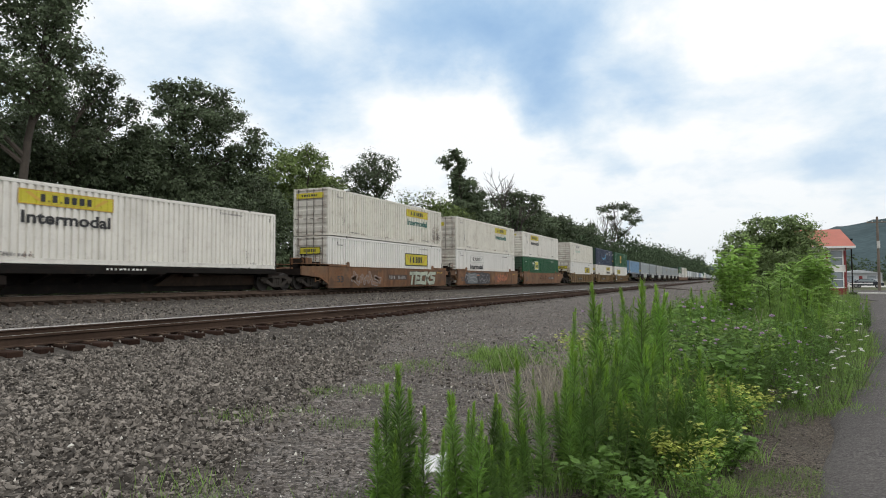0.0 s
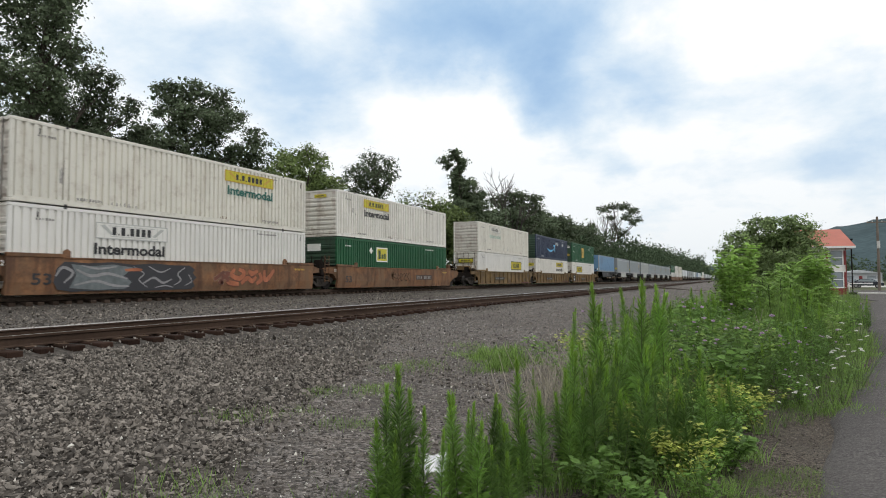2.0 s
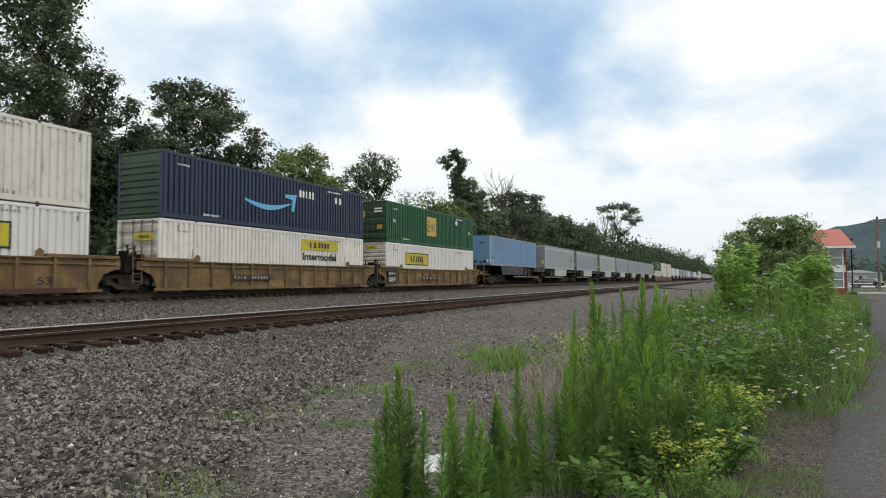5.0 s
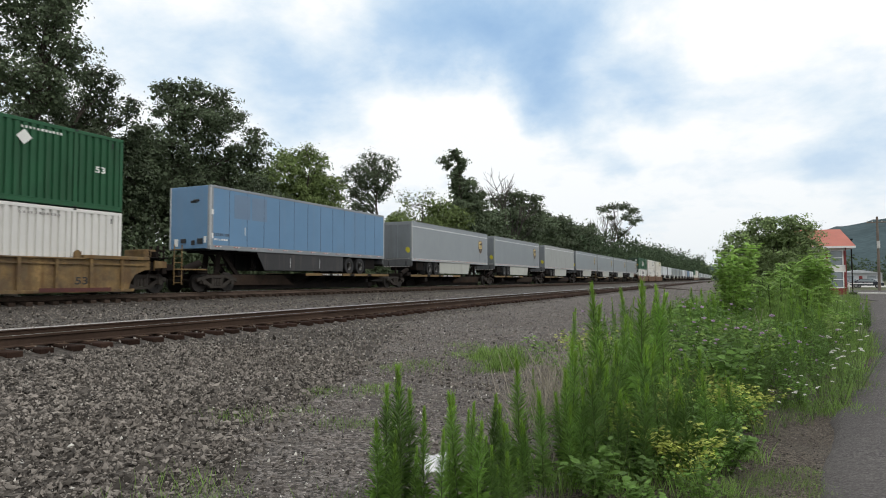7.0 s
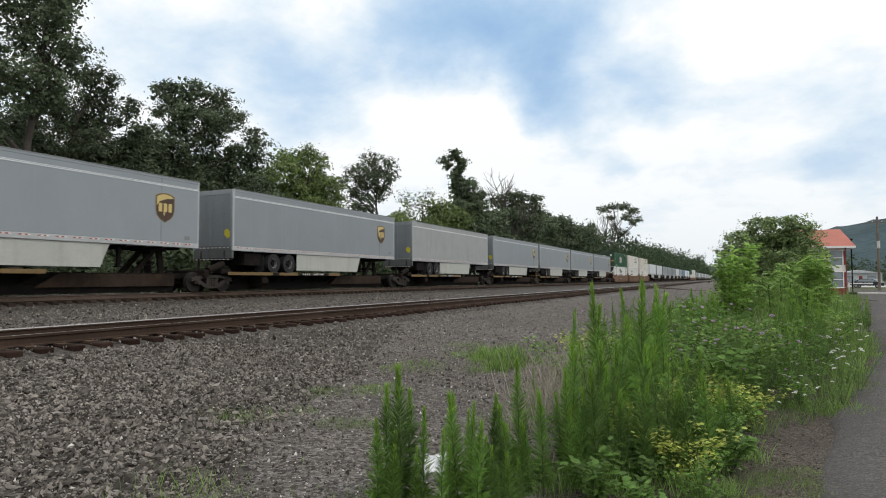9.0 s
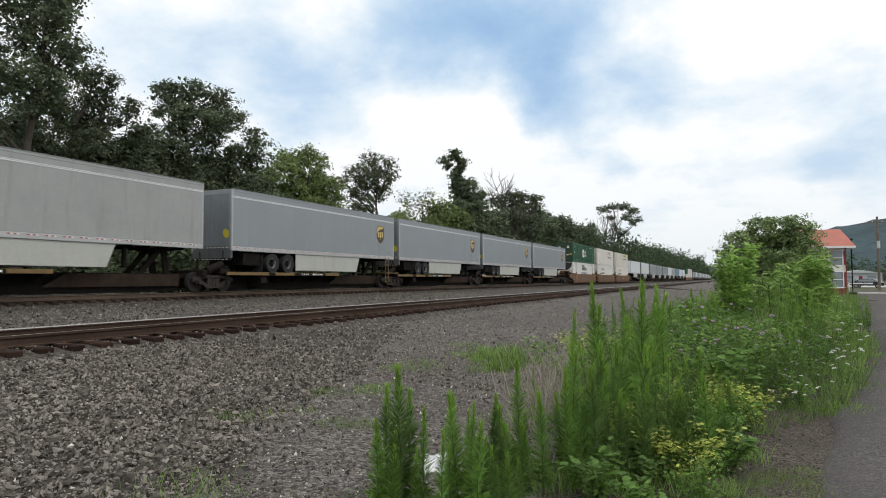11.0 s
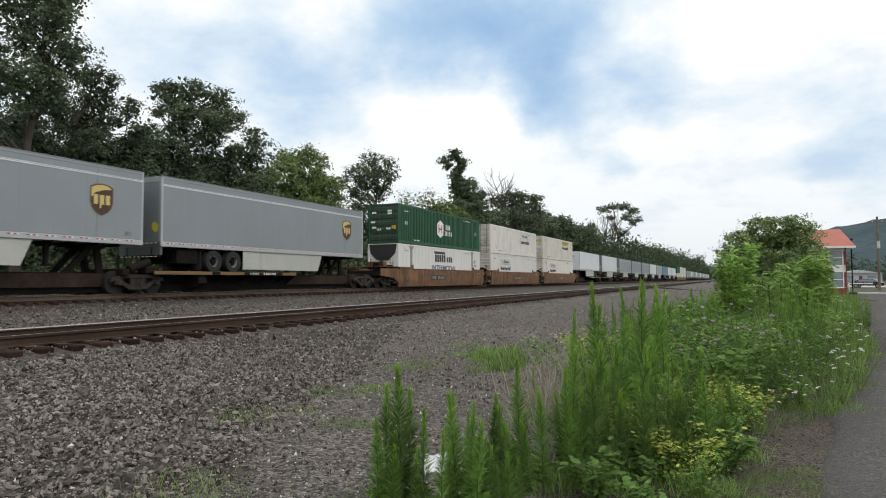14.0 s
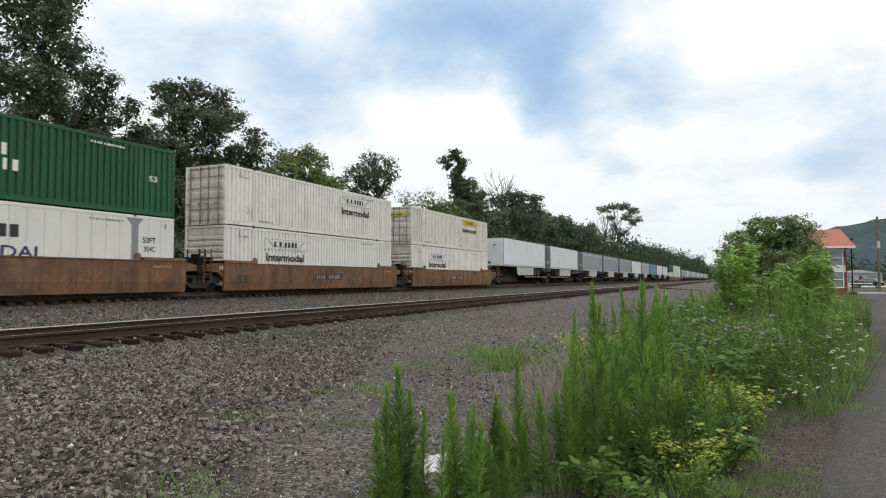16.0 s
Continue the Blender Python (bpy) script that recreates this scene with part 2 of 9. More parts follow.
M["tr_front"] = mat("grey trailer end", (0.22, 0.24, 0.25), 0.5, var=0.12, s2=14, bump=0.04, streak=((0.12, 0.12, 0.12), 0.6))
M["alu"] = mat("dull aluminium rail", (0.46, 0.47, 0.47), 0.45, 0.35, var=0.1, s2=20)
M["skirt"] = mat("white skirt panel", (0.44, 0.45, 0.41), 0.5, var=0.08, s2=12, streak=(GRIME, 0.4))
M["skirt_dark"] = mat("dark grey skirt panel", (0.032, 0.032, 0.034), 0.6, var=0.2, s2=12, streak=((0.14, 0.12, 0.1), 0.5))
M["rubber"] = mat("black tyre rubber", (0.0154, 0.0154, 0.0161), 0.85, var=0.3, s2=20)
M["rim"] = mat("dull wheel rim", (0.24, 0.235, 0.23), 0.45, 0.3, var=0.2, s2=12)
M["lens_red"] = mat("red reflector", (0.35, 0.03, 0.025), 0.3, var=0.1, bump=0)
M["lens_white"] = mat("pale reflector", (0.75, 0.72, 0.68), 0.3, var=0.1, bump=0)
M["yellow_edge"] = mat("worn yellow safety paint", (0.17, 0.105, 0.035), 0.6, var=0.2, s2=10, specks=((0.1, 0.06, 0.03), 0.7, 2.0))
M["graf_pale"] = mat("pale green graffiti paint", (0.37, 0.41, 0.33), 0.55, var=0.3, s2=6)
M["graf_grey"] = mat("grey graffiti paint", (0.26, 0.255, 0.26), 0.55, var=0.25, s2=6)
M["graf_slate"] = mat("blue-grey graffiti paint", (0.135, 0.155, 0.16), 0.55, var=0.35, s1=1.2, s2=6)
M["graf_tan"] = mat("tan graffiti paint", (0.21, 0.125, 0.08), 0.6, var=0.35, s2=6)
M["graf_rust"] = mat("dark rust graffiti outline", (0.13, 0.045, 0.03), 0.6, var=0.3, s2=6)
M["graf_dark"] = mat("black graffiti paint", (0.03, 0.03, 0.035), 0.6, var=0.2, s2=6)
M["graf_red"] = mat("orange red graffiti paint", (0.36, 0.12, 0.055), 0.6, var=0.4, s2=6)
# ground and track
M["rail"] = mat("rusty rail steel", (0.058, 0.038, 0.028), 0.85, spec=0.12, var=0.3, s2=12, bump=0.15)
M["rail_head"] = mat("polished rail head", (0.40, 0.38, 0.36), 0.28, 0.9, var=0.1, s2=30, bump=0.03)
# paler copy of the rail brown, offsets the shade under the train
M["rail_shade_lift"] = mat("dusty rail brown, lightened against train shade", (0.100, 0.073, 0.057), 0.9, spec=0.1, var=0.3, s2=12, bump=0.15)
M["tie_brown"] = mat("rust-stained sleeper", (0.050, 0.036, 0.028), 0.9, spec=0.08, var=0.3, s1=1.5, s2=16, bump=0.4, rand=0.35)
M["tie_plate"] = mat("rust-dusted tie plate", (0.105, 0.073, 0.053), 0.9, spec=0.1, var=0.3, s2=14, bump=0.2, rand=0.2)
M["tie"] = mat("weathered oak sleeper", (0.034, 0.020, 0.015), 0.9, spec=0.08, var=0.3, s1=1.5, s2=16, bump=0.4, rand=0.35, specks=((0.06, 0.043, 0.033), 0.4, 5))
M["stone"] = mat("grey crushed ballast stone", (0.166, 0.149, 0.131), 0.9, spec=0.15, var=0.22, s1=0.35, s2=30, bump=0.2, island=0.8, coord="Position", specks=((0.07, 0.053, 0.04), 0.35, 0.8))
M["stone_pale"] = mat("pale quartz ballast stone", (0.57, 0.55, 0.50), 0.8, var=0.15, s2=30, bump=0.15, island=0.25, coord="Position")
def gravel_mat(name, base, dark, scale, bump, patches=None, vary=(0.55, 1.5)):
    """Crushed stone seen from far off: cells of two sizes, each with its own tone."""
    m = bpy.data.materials.new(name)
    m.use_nodes = True
    nt = m.node_tree
    n, l = nt.nodes, nt.links
    b = n["Principled BSDF"]
    b.inputs["Roughness"].default_value = 0.95
    b.inputs["Specular IOR Level"].default_value = 0.2
    geo = n.new("ShaderNodeNewGeometry")
    col = None
    heights = []
    for k, s in enumerate((scale, scale * 2.3)):
        v = n.new("ShaderNodeTexVoronoi")
        v.inputs["Scale"].default_value = s
        l.new(geo.outputs["Position"], v.inputs[0])
        sep = n.new("ShaderNodeSeparateColor")
        l.new(v.outputs["Color"], sep.inputs[0])
        r = n.new("ShaderNodeMapRange")
        r.inputs[3].default_value, r.inputs[4].default_value = vary
        l.new(sep.outputs[0], r.inputs[0])
        c = n.new("ShaderNodeCombineColor")
        for i in range(3):
            l.new(r.outputs[0], c.inputs[i])
        x = n.new("ShaderNodeMix")
        x.data_type, x.blend_type = "RGBA", "MULTIPLY"
        x.inputs[0].default_value = 1.0 if k == 0 else 0.6
        if col is None:
            x.inputs[6].default_value = (*base, 1)
        else:
            l.new(col, x.inputs[6])
        l.new(c.outputs[0], x.inputs[7])
        col = x.outputs[2]
        heights.append(v.outputs["Distance"])
    # broad dark and pale drifts
    for s, colour, amount in ((0.35, dark, 0.55), (1.7, dark, 0.5)) + tuple(patches or ()):
        t = n.new("ShaderNodeTexNoise")
        t.inputs["Scale"].default_value, t.inputs["Detail"].default_value = s, 5
        l.new(geo.outputs["Position"], t.inputs[0])
        r = n.new("ShaderNodeMapRange")
        r.inputs[1].default_value, r.inputs[2].default_value = 0.45, 0.75
        r.inputs[4].default_value = amount
        l.new(t.outputs[0], r.inputs[0])
        x = n.new("ShaderNodeMix")
        x.data_type = "RGBA"
        l.new(r.outputs[0], x.inputs[0]), l.new(col, x.inputs[6])
        x.inputs[7].default_value = (*colour, 1)
        col = x.outputs[2]
    l.new(col, b.inputs["Base Color"])
    bp = n.new("ShaderNodeBump")
    bp.inputs["Strength"].default_value, bp.inputs["Distance"].default_value = bump, 0.03
    bp.invert = True
    l.new(heights[0], bp.inputs["Height"])
    l.new(bp.outputs[0], b.inputs["Normal"])
    return m


# darker than the stones: shade of the gaps between them is in this colour
M["ballast"] = gravel_mat("ballast bed with gap shade", (0.070, 0.062, 0.054), (0.042, 0.036, 0.030), 17.0, 0.9)
M["grit"] = gravel_mat("fine grit and cinders", (0.134, 0.121, 0.111), (0.080, 0.071, 0.064), 30.0, 1.0, ((3.1, (0.13, 0.10, 0.078), 0.3),), (0.25, 1.9))
M["ballast_mid"] = gravel_mat("packed ballast between the tracks", (0.094, 0.085, 0.076), (0.060, 0.053, 0.047), 24.0, 0.9, None, (0.3, 1.8))
M["soil"] = gravel_mat("dry gritty soil", (0.118, 0.100, 0.083), (0.075, 0.062, 0.050), 60.0, 0.9, ((0.9, (0.16, 0.145, 0.125), 0.6),), (0.3, 1.8))
M["asphalt"] = gravel_mat("worn grey asphalt", (0.108, 0.100, 0.097), (0.078, 0.072, 0.070), 70.0, 0.4, ((0.5, (0.125, 0.115, 0.107), 0.5),))
M["turf"] = mat("rough grass ground", (0.06, 0.085, 0.025), 0.95, var=0.35, s1=0.25, s2=9, bump=0.7, coord="Position", hue=(0.085, 0.075, 0.042))
# distance haze is mixed into this blue-green
M["far_wood"] = mat("wooded hillside tinted with haze", (0.062, 0.090, 0.098), 1.0, var=0.3, s1=0.01, s2=0.09, bump=0.0, coord="Position", spec=0.05)
# plants
M["leaf_dark"] = mat("dark summer foliage", (0.095, 0.125, 0.070), 0.65, var=0.3, s1=0.35, s2=3, bump=0, island=0.45, translucent=0.25, rand=0.2, spec=0.25)
M["leaf_mid"] = mat("mid green foliage", (0.150, 0.200, 0.068), 0.6, var=0.3, s1=0.4, s2=3, bump=0, island=0.45, translucent=0.3, rand=0.15, spec=0.25)
M["leaf_shrub"] = mat("green shrub foliage", (0.180, 0.245, 0.100), 0.6, var=0.3, s1=0.4, s2=3, bump=0, island=0.45, translucent=0.3, rand=0.15, spec=0.25)
# haze of distance is put into this green, not into the air
M["leaf_far"] = mat("far hazy foliage", (0.074, 0.105, 0.060), 0.8, var=0.3, s1=0.1, s2=1, bump=0, island=0.4, translucent=0.2, spec=0.1)
M["bark"] = mat("grey brown bark", (0.060, 0.049, 0.039), 0.9, var=0.3, s1=2, s2=20, bump=0.6)
M["dead_wood"] = mat("bare grey deadwood", (0.085, 0.075, 0.066), 0.9, var=0.25, s1=2, s2=20, bump=0.4)
M["weed_bright"] = mat("bright sappy leaves", (0.250, 0.390, 0.095), 0.55, var=0.25, s1=2, s2=9, bump=0, island=0.35, translucent=0.45, rand=0.15, spec=0.3)
M["weed_tip"] = mat("pale young weed tips", (0.24, 0.40, 0.065), 0.55, var=0.2, s1=2, s2=9, bump=0, island=0.3, translucent=0.45, rand=0.15, spec=0.3)
M["weed"] = mat("fresh green weed leaves", (0.176, 0.312, 0.064), 0.55, var=0.25, s1=2, s2=9, bump=0, island=0.4, translucent=0.45, rand=0.2, spec=0.3)
M["weed_dark"] = mat("deep green weed leaves", (0.142, 0.246, 0.062), 0.55, var=0.3, s1=2, s2=9, bump=0, island=0.4, translucent=0.45, rand=0.2, spec=0.3)
M["bramble"] = mat("yellow green bramble leaves", (0.185, 0.275, 0.070), 0.55, var=0.3, s1=3, s2=12, bump=0, island=0.4, translucent=0.45, rand=0.25, spec=0.3)
M["bramble_gold"] = mat("yellowing bramble leaves", (0.40, 0.45, 0.11), 0.55, var=0.3, s1=3, s2=12, bump=0, island=0.4, translucent=0.45, rand=0.25, spec=0.3)
M["grass"] = mat("grass blades", (0.20, 0.315, 0.082), 0.6, var=0.25, s1=1.5, s2=9, bump=0, island=0.45, translucent=0.45, rand=0.2, spec=0.25)
M["stalk"] = mat("green weed stalks", (0.075, 0.115, 0.03), 0.7, var=0.25, s1=3, s2=12, bump=0)
M["straw"] = mat("dry straw stems", (0.33, 0.295, 0.235), 0.85, var=0.25, s1=3, s2=12, bump=0, island=0.35)
M["petal_white"] = mat("white flower heads", (0.80, 0.80, 0.74), 0.7, var=0.1, bump=0, translucent=0.2)
M["petal_purple"] = mat("mauve flower heads", (0.46, 0.32, 0.47), 0.7, var=0.15, bump=0, translucent=0.2)
# buildings
M["roof_red"] = mat("faded red roof sheet", (0.42, 0.135, 0.095), 0.6, var=0.12, s1=0.6, s2=6, bump=0.1, streak=((0.3, 0.09, 0.07), 0.5))
M["wall_white"] = mat("white painted boards", (0.74, 0.72, 0.68), 0.65, var=0.07, s2=12, bump=0.05, streak=(GRIME, 0.2))
M["wall_red"] = mat("barn red painted boards", (0.20, 0.028, 0.026), 0.6, var=0.12, s2=10, bump=0.05)
M["trim_white"] = mat("white trim paint", (0.80, 0.80, 0.78), 0.5, var=0.04, s2=12, bump=0.02)
M["pole_wood"] = mat("weathered pole wood", (0.16, 0.13, 0.105), 0.9, var=0.25, s2=12, bump=0.3, streak=((0.07, 0.055, 0.045), 0.6))
M["concrete"] = mat("pale concrete", (0.52, 0.51, 0.48), 0.85, var=0.12, s2=9, bump=0.15)
M["plain_grey"] = mat("grey sheet wall", (0.42, 0.44, 0.46), 0.6, var=0.1, s2=6)
M["plastic"] = mat("white plastic sheet", (0.85, 0.86, 0.88), 0.35, var=0.04, s2=12, bump=0.1)
M["car_silver"] = mat("silver car paint", (0.55, 0.57, 0.60), 0.25, 0.6, var=0.04, bump=0)
M["car_dark"] = mat("dark car paint", (0.03, 0.035, 0.045), 0.25, 0.3, var=0.05, bump=0)


def glass_mat(name, tint, rough):
    m = bpy.data.materials.new(name)
    m.use_nodes = True
    b = m.node_tree.nodes["Principled BSDF"]
    b.inputs["Base Color"].default_value = (*tint, 1)
    b.inputs["Roughness"].default_value = rough
    b.inputs["Transmission Weight"].default_value = 0.6
    return m


M["pane"] = glass_mat("window glass", (0.55, 0.62, 0.66), 0.05)

# ---- mesh helpers ----
class Shape:
    """Collects solids into one mesh."""

    def __init__(self):
        self.v, self.f = [], []

    def add(self, verts, faces):
        k = len(self.v)
        self.v += [tuple(p) for p in verts]
        self.f += [tuple(i + k for i in face) for face in faces]
        return self

    def box(self, x0, y0, z0, x1, y1, z1, b=0.0):
        if not b:
            v = [(x, y, z) for x in (x0, x1) for y in (y0, y1) for z in (z0, z1)]
            return self.add(v, [(0, 1, 3, 2), (4, 6, 7, 5), (0, 4, 5, 1), (2, 3, 7, 6), (0, 2, 6, 4), (1, 5, 7, 3)])
        b = min(b, (x1 - x0) * 0.45, (y1 - y0) * 0.45, (z1 - z0) * 0.45)
        v, idx = [], {}
        for sx in (0, 1):
            for sy in (0, 1):
                for sz in (0, 1):
                    c = ((x0, x1)[sx], (y0, y1)[sy], (z0, z1)[sz])
                    inn = (c[0] + (b, -b)[sx], c[1] + (b, -b)[sy], c[2] + (b, -b)[sz])
                    for a in range(3):
                        p = list(inn)
                        p[a] = c[a]
                        idx[sx, sy, sz, a] = len(v)
                        v.append(p)
        f = []
        for a in range(3):
            o = [i for i in range(3) if i != a]
            for s in (0, 1):
                quad = []
                for p, q in ((0, 0), (1, 0), (1, 1), (0, 1)):
                    k = [0, 0, 0]
                    k[a], k[o[0]], k[o[1]] = s, p, q
                    quad.append(idx[(*k, a)])
                f.append(tuple(quad))
            for p in (0, 1):
                for q in (0, 1):
                    k0, k1 = [0, 0, 0], [0, 0, 0]
                    k0[o[0]], k0[o[1]] = p, q
                    k1[o[0]], k1[o[1]], k1[a] = p, q, 1
                    f.append((idx[(*k0, o[0])], idx[(*k0, o[1])], idx[(*k1, o[1])], idx[(*k1, o[0])]))
        for sx in (0, 1):
            for sy in (0, 1):
                for sz in (0, 1):
                    f.append(tuple(idx[sx, sy, sz, a] for a in range(3)))
        return self.add(v, f)

    def cyl(self, p0, p1, r, n=12, r2=None, caps=True):
        p0, p1 = Vector(p0), Vector(p1)
        d = (p1 - p0).normalized()
        a = d.orthogonal().normalized()
        c = d.cross(a)
        r2 = r if r2 is None else r2
        v = []
        for p, q in ((p0, r), (p1, r2)):
            for i in range(n):
                w = 2 * math.pi * i / n
                v.append(p + a * (q * math.cos(w)) + c * (q * math.sin(w)))
        f = [(i, (i + 1) % n, n + (i + 1) % n, n + i) for i in range(n)]
        if caps:
            f += [tuple(range(n))[::-1], tuple(range(n, 2 * n))]
        return self.add(v, f)

    def prism(self, poly, axis, a0, a1):
        """poly: 2D outline in the other two axes, in their order; extruded along axis."""
        n = len(poly)
        v = []
        for a in (a0, a1):
            for p, q in poly:
                v.append({0: (a, p, q), 1: (p, a, q), 2: (p, q, a)}[axis])
        f = [(i, (i + 1) % n, n + (i + 1) % n, n + i) for i in range(n)]
        return self.add(v, f + [tuple(range(n))[::-1], tuple(range(n, 2 * n))])

    def ring(self, centre, axis_r, r_in, r_out, x0, x1, n=20):
        """A ring round the x axis through centre."""
        v = []
        for x in (x0, x1):
            for r in (r_in, r_out):
                for i in range(n):
                    w = 2 * math.pi * i / n
                    v.append((x, centre[0] + r * math.cos(w), centre[1] + r * math.sin(w)))
        f = []
        for i in range(n):
            j = (i + 1) % n
            f += [(i, j, n + j, n + i), (2 * n + i, 3 * n + i, 3 * n + j, 2 * n + j),
                  (n + i, n + j, 3 * n + j, 3 * n + i), (i, 2 * n + i, 2 * n + j, j)]
        return self.add(v, f)

    def mesh(self, name, smooth=False):
        me = bpy.data.meshes.new(name)
        me.from_pydata(self.v, [], self.f)
        bm = bmesh.new()
        bm.from_mesh(me)
        bmesh.ops.recalc_face_normals(bm, faces=bm.faces)
        bm.to_mesh(me)
        bm.free()
        if smooth:
            me.polygons.foreach_set("use_smooth", [True] * len(me.polygons))
            me.set_sharp_from_angle(angle=0.7)
        return me


def raw_mesh(name, verts, faces, material=None):
    """A big mesh from arrays: verts (n, 3), faces (m, 3) or (m, 4)."""
    verts, faces = np.asarray(verts, dtype=np.float32), np.asarray(faces, dtype=np.int32)
    me = bpy.data.meshes.new(name)
    k = faces.shape[1]
    me.vertices.add(len(verts)), me.loops.add(faces.size), me.polygons.add(len(faces))
    me.vertices.foreach_set("co", verts.ravel())
    me.loops.foreach_set("vertex_index", faces.ravel())
    me.polygons.foreach_set("loop_start", np.arange(0, faces.size, k, dtype=np.int32))
    me.update(calc_edges=True)
    me.validate()
    me.polygons.foreach_set("use_smooth", [False] * len(me.polygons))
    if material:
        me.materials.append(material)
    return me


def part(name, shape, material, parent, label="", at=None, smooth=False):
    """One mesh object under a thing or a part; shape: a Shape or a ready mesh."""
    me = shape.mesh(name, smooth) if isinstance(shape, Shape) else shape
    if not me.materials:
        me.materials.append(material)
    ob = new(name, me)
    ob.parent = parent
    if at is not None:
        ob.matrix_basis = at if isinstance(at, Matrix) else Matrix.Translation(at)
    if label:
        tagged(ob, label)
    if name in ("number_bars", "word_bars", "small_print", "door_placards", "rust_scar", "rivet_seams"):
        tagged(ob, kind="stuff")
    return ob


def thing(name, label, category, at=(0, 0, 0), group="", kind=""):
    ob = new(name)
    ob.empty_display_size = 0.3
    ob.matrix_basis = at if isinstance(at, Matrix) else Matrix.Translation(at)
    return tagged(ob, label, category, group, kind)


def solid(name, shape, material, label, category, at=(0, 0, 0), group="", kind="", smooth=False):
    me = shape.mesh(name, smooth) if isinstance(shape, Shape) else shape
    if not me.materials:
        me.materials.append(material)
    ob = new(name, me)
    ob.matrix_basis = at if isinstance(at, Matrix) else Matrix.Translation(at)
    return tagged(ob, label, category, group, kind)


TEXTS = {}


def text_mesh(words, size, material, spread=1.0):
    """Flat lettering in the y-z plane, read from +x, starting at the origin."""
    key = (words, size, material.name, spread)
    if key not in TEXTS:
        cu = bpy.data.curves.new("lettering", "FONT")
        cu.body, cu.size, cu.extrude, cu.offset = words, size, 0.002, size * (0.018 if words.isupper() or len(words) < 4 else 0.03)
        cu.resolution_u = 3
        ob = bpy.data.objects.new("lettering", cu)
        scene.collection.objects.link(ob)
        bpy.context.view_layer.update()
        me = bpy.data.meshes.new_from_object(ob.evaluated_get(bpy.context.evaluated_depsgraph_get()))
        bpy.data.objects.remove(ob)
        me.transform(Matrix(((0, 0, 1, 0), (spread, 0, 0, 0), (0, 1, 0, 0), (0, 0, 0, 1))))
        me.materials.clear()
        me.materials.append(material)
        TEXTS[key] = me
    return TEXTS[key]

# ---- ground and the two tracks ----
RAIL_Z, NEAR_RAIL_Z = 0.99, 0.68   # rail tops of the far and the near track
NEAR_X, FAR_X = -10.76, -23.27     # track centres
RAIL_HALF = 0.7525


def bank(x):
    """Height of the ground across the line."""
    pts = ((-400, 0.1), (-60, 0.1), (-32, 0.1), (-27.5, 0.28), (-25.5, 0.725), (-22.15, 0.725), (-21.85, 0.62), (-20.0, 0.48), (-13.6, 0.42), (-12.4, 0.455), (-9.65, 0.455),
           (-9.40, 0.37), (-8.0, 0.27), (-3.6, 0.03), (-2.4, 0.0), (400, 0.0))
    for (xa, za), (xb, zb) in zip(pts, pts[1:]):
        if x <= xb:
            return za + (zb - za) * (x - xa) / (xb - xa)
    return 0.0


def ballast_foot(y):
    """Where the coarse ballast gives way to grit."""
    return float(np.interp(y, (0, 3.5, 4.2, 5.1, 7, 9.3, 17, 33), (-2.7, -3.45, -3.85, -4.3, -4.95, -5.7, -8.8, -9.1)))


def ground_z(x, y):
    z = bank(x)
    z += 0.045 * noise.noise((x * 0.45, y * 0.45, 3.0)) * (1 if -20 < x < -13.5 or x > -4.5 else 0.3)
    z += 0.02 * noise.noise((x * 1.9, y * 1.9, 1.0))
    return z


def strip_mesh(name, xs, ys, height, material):
    v = [(x, y, height(x, y)) for y in ys for x in xs]
    nx = len(xs)
    f = [(j * nx + i, j * nx + i + 1, (j + 1) * nx + i + 1, (j + 1) * nx + i) for j in range(len(ys) - 1) for i in range(nx - 1)]
    me = raw_mesh(name, v, f, material)
    me.polygons.foreach_set("use_smooth", [True] * len(me.polygons))
    return me


def spaced(a, b, near, far, centre=0.0):
    """Steps that grow with distance from centre."""
    out, p = [a], a
    while p < b:
        p += near + (far - near) * min(1.0, abs(p - centre) / 120.0)
        out.append(min(p, b))
    return out


def build_ground():
    xs = [-3000, -1200, -500, -200, -90, -60, -45, -36, -32] + spaced(-30, 8, 0.32, 0.32) + [10, 14, 20, 30, 45, 70, 120, 250, 600, 1400, 3000]
    ys = [-3000, -1000, -400, -150, -60, -30, -14] + spaced(-8, 60, 0.4, 2.0) + spaced(62, 700, 4.0, 60.0) + [900, 1500, 3000]
    me = strip_mesh("ground", xs, ys, ground_z, M["ballast"])
    for k in ("grit", "turf", "soil", "ballast_mid"):
        me.materials.append(M[k])
    for p in me.polygons:
        x, y, _ = p.center
        w = 0.5 * noise.noise((x * 0.6, y * 0.6, 9.0))
        if x < -28.0 + w or x > 2.5 + 2 * w or y > 900 or (x > -3 + w and y > 17):
            p.material_index = 2
        elif x > -1.4 + w + 0.02 * y:
            p.material_index = 3
        elif x > ballast_foot(y) + w:
            p.material_index = 1
        elif -21.2 < x < -12.3:
            p.material_index = 4
    tagged(new("ground", me), "gravelly railway ground with grit and rough grass", "ground", kind="structure")


build_ground()

RAIL_PROFILE = [(-0.07, -0.172), (0.07, -0.172), (0.07, -0.160), (0.012, -0.140), (0.009, -0.052), (0.035, -0.040), (0.035, -0.012), (0.028, -0.0015),
                (-0.028, -0.0015), (-0.035, -0.012), (-0.035, -0.040), (-0.009, -0.052), (-0.012, -0.140), (-0.07, -0.160)]


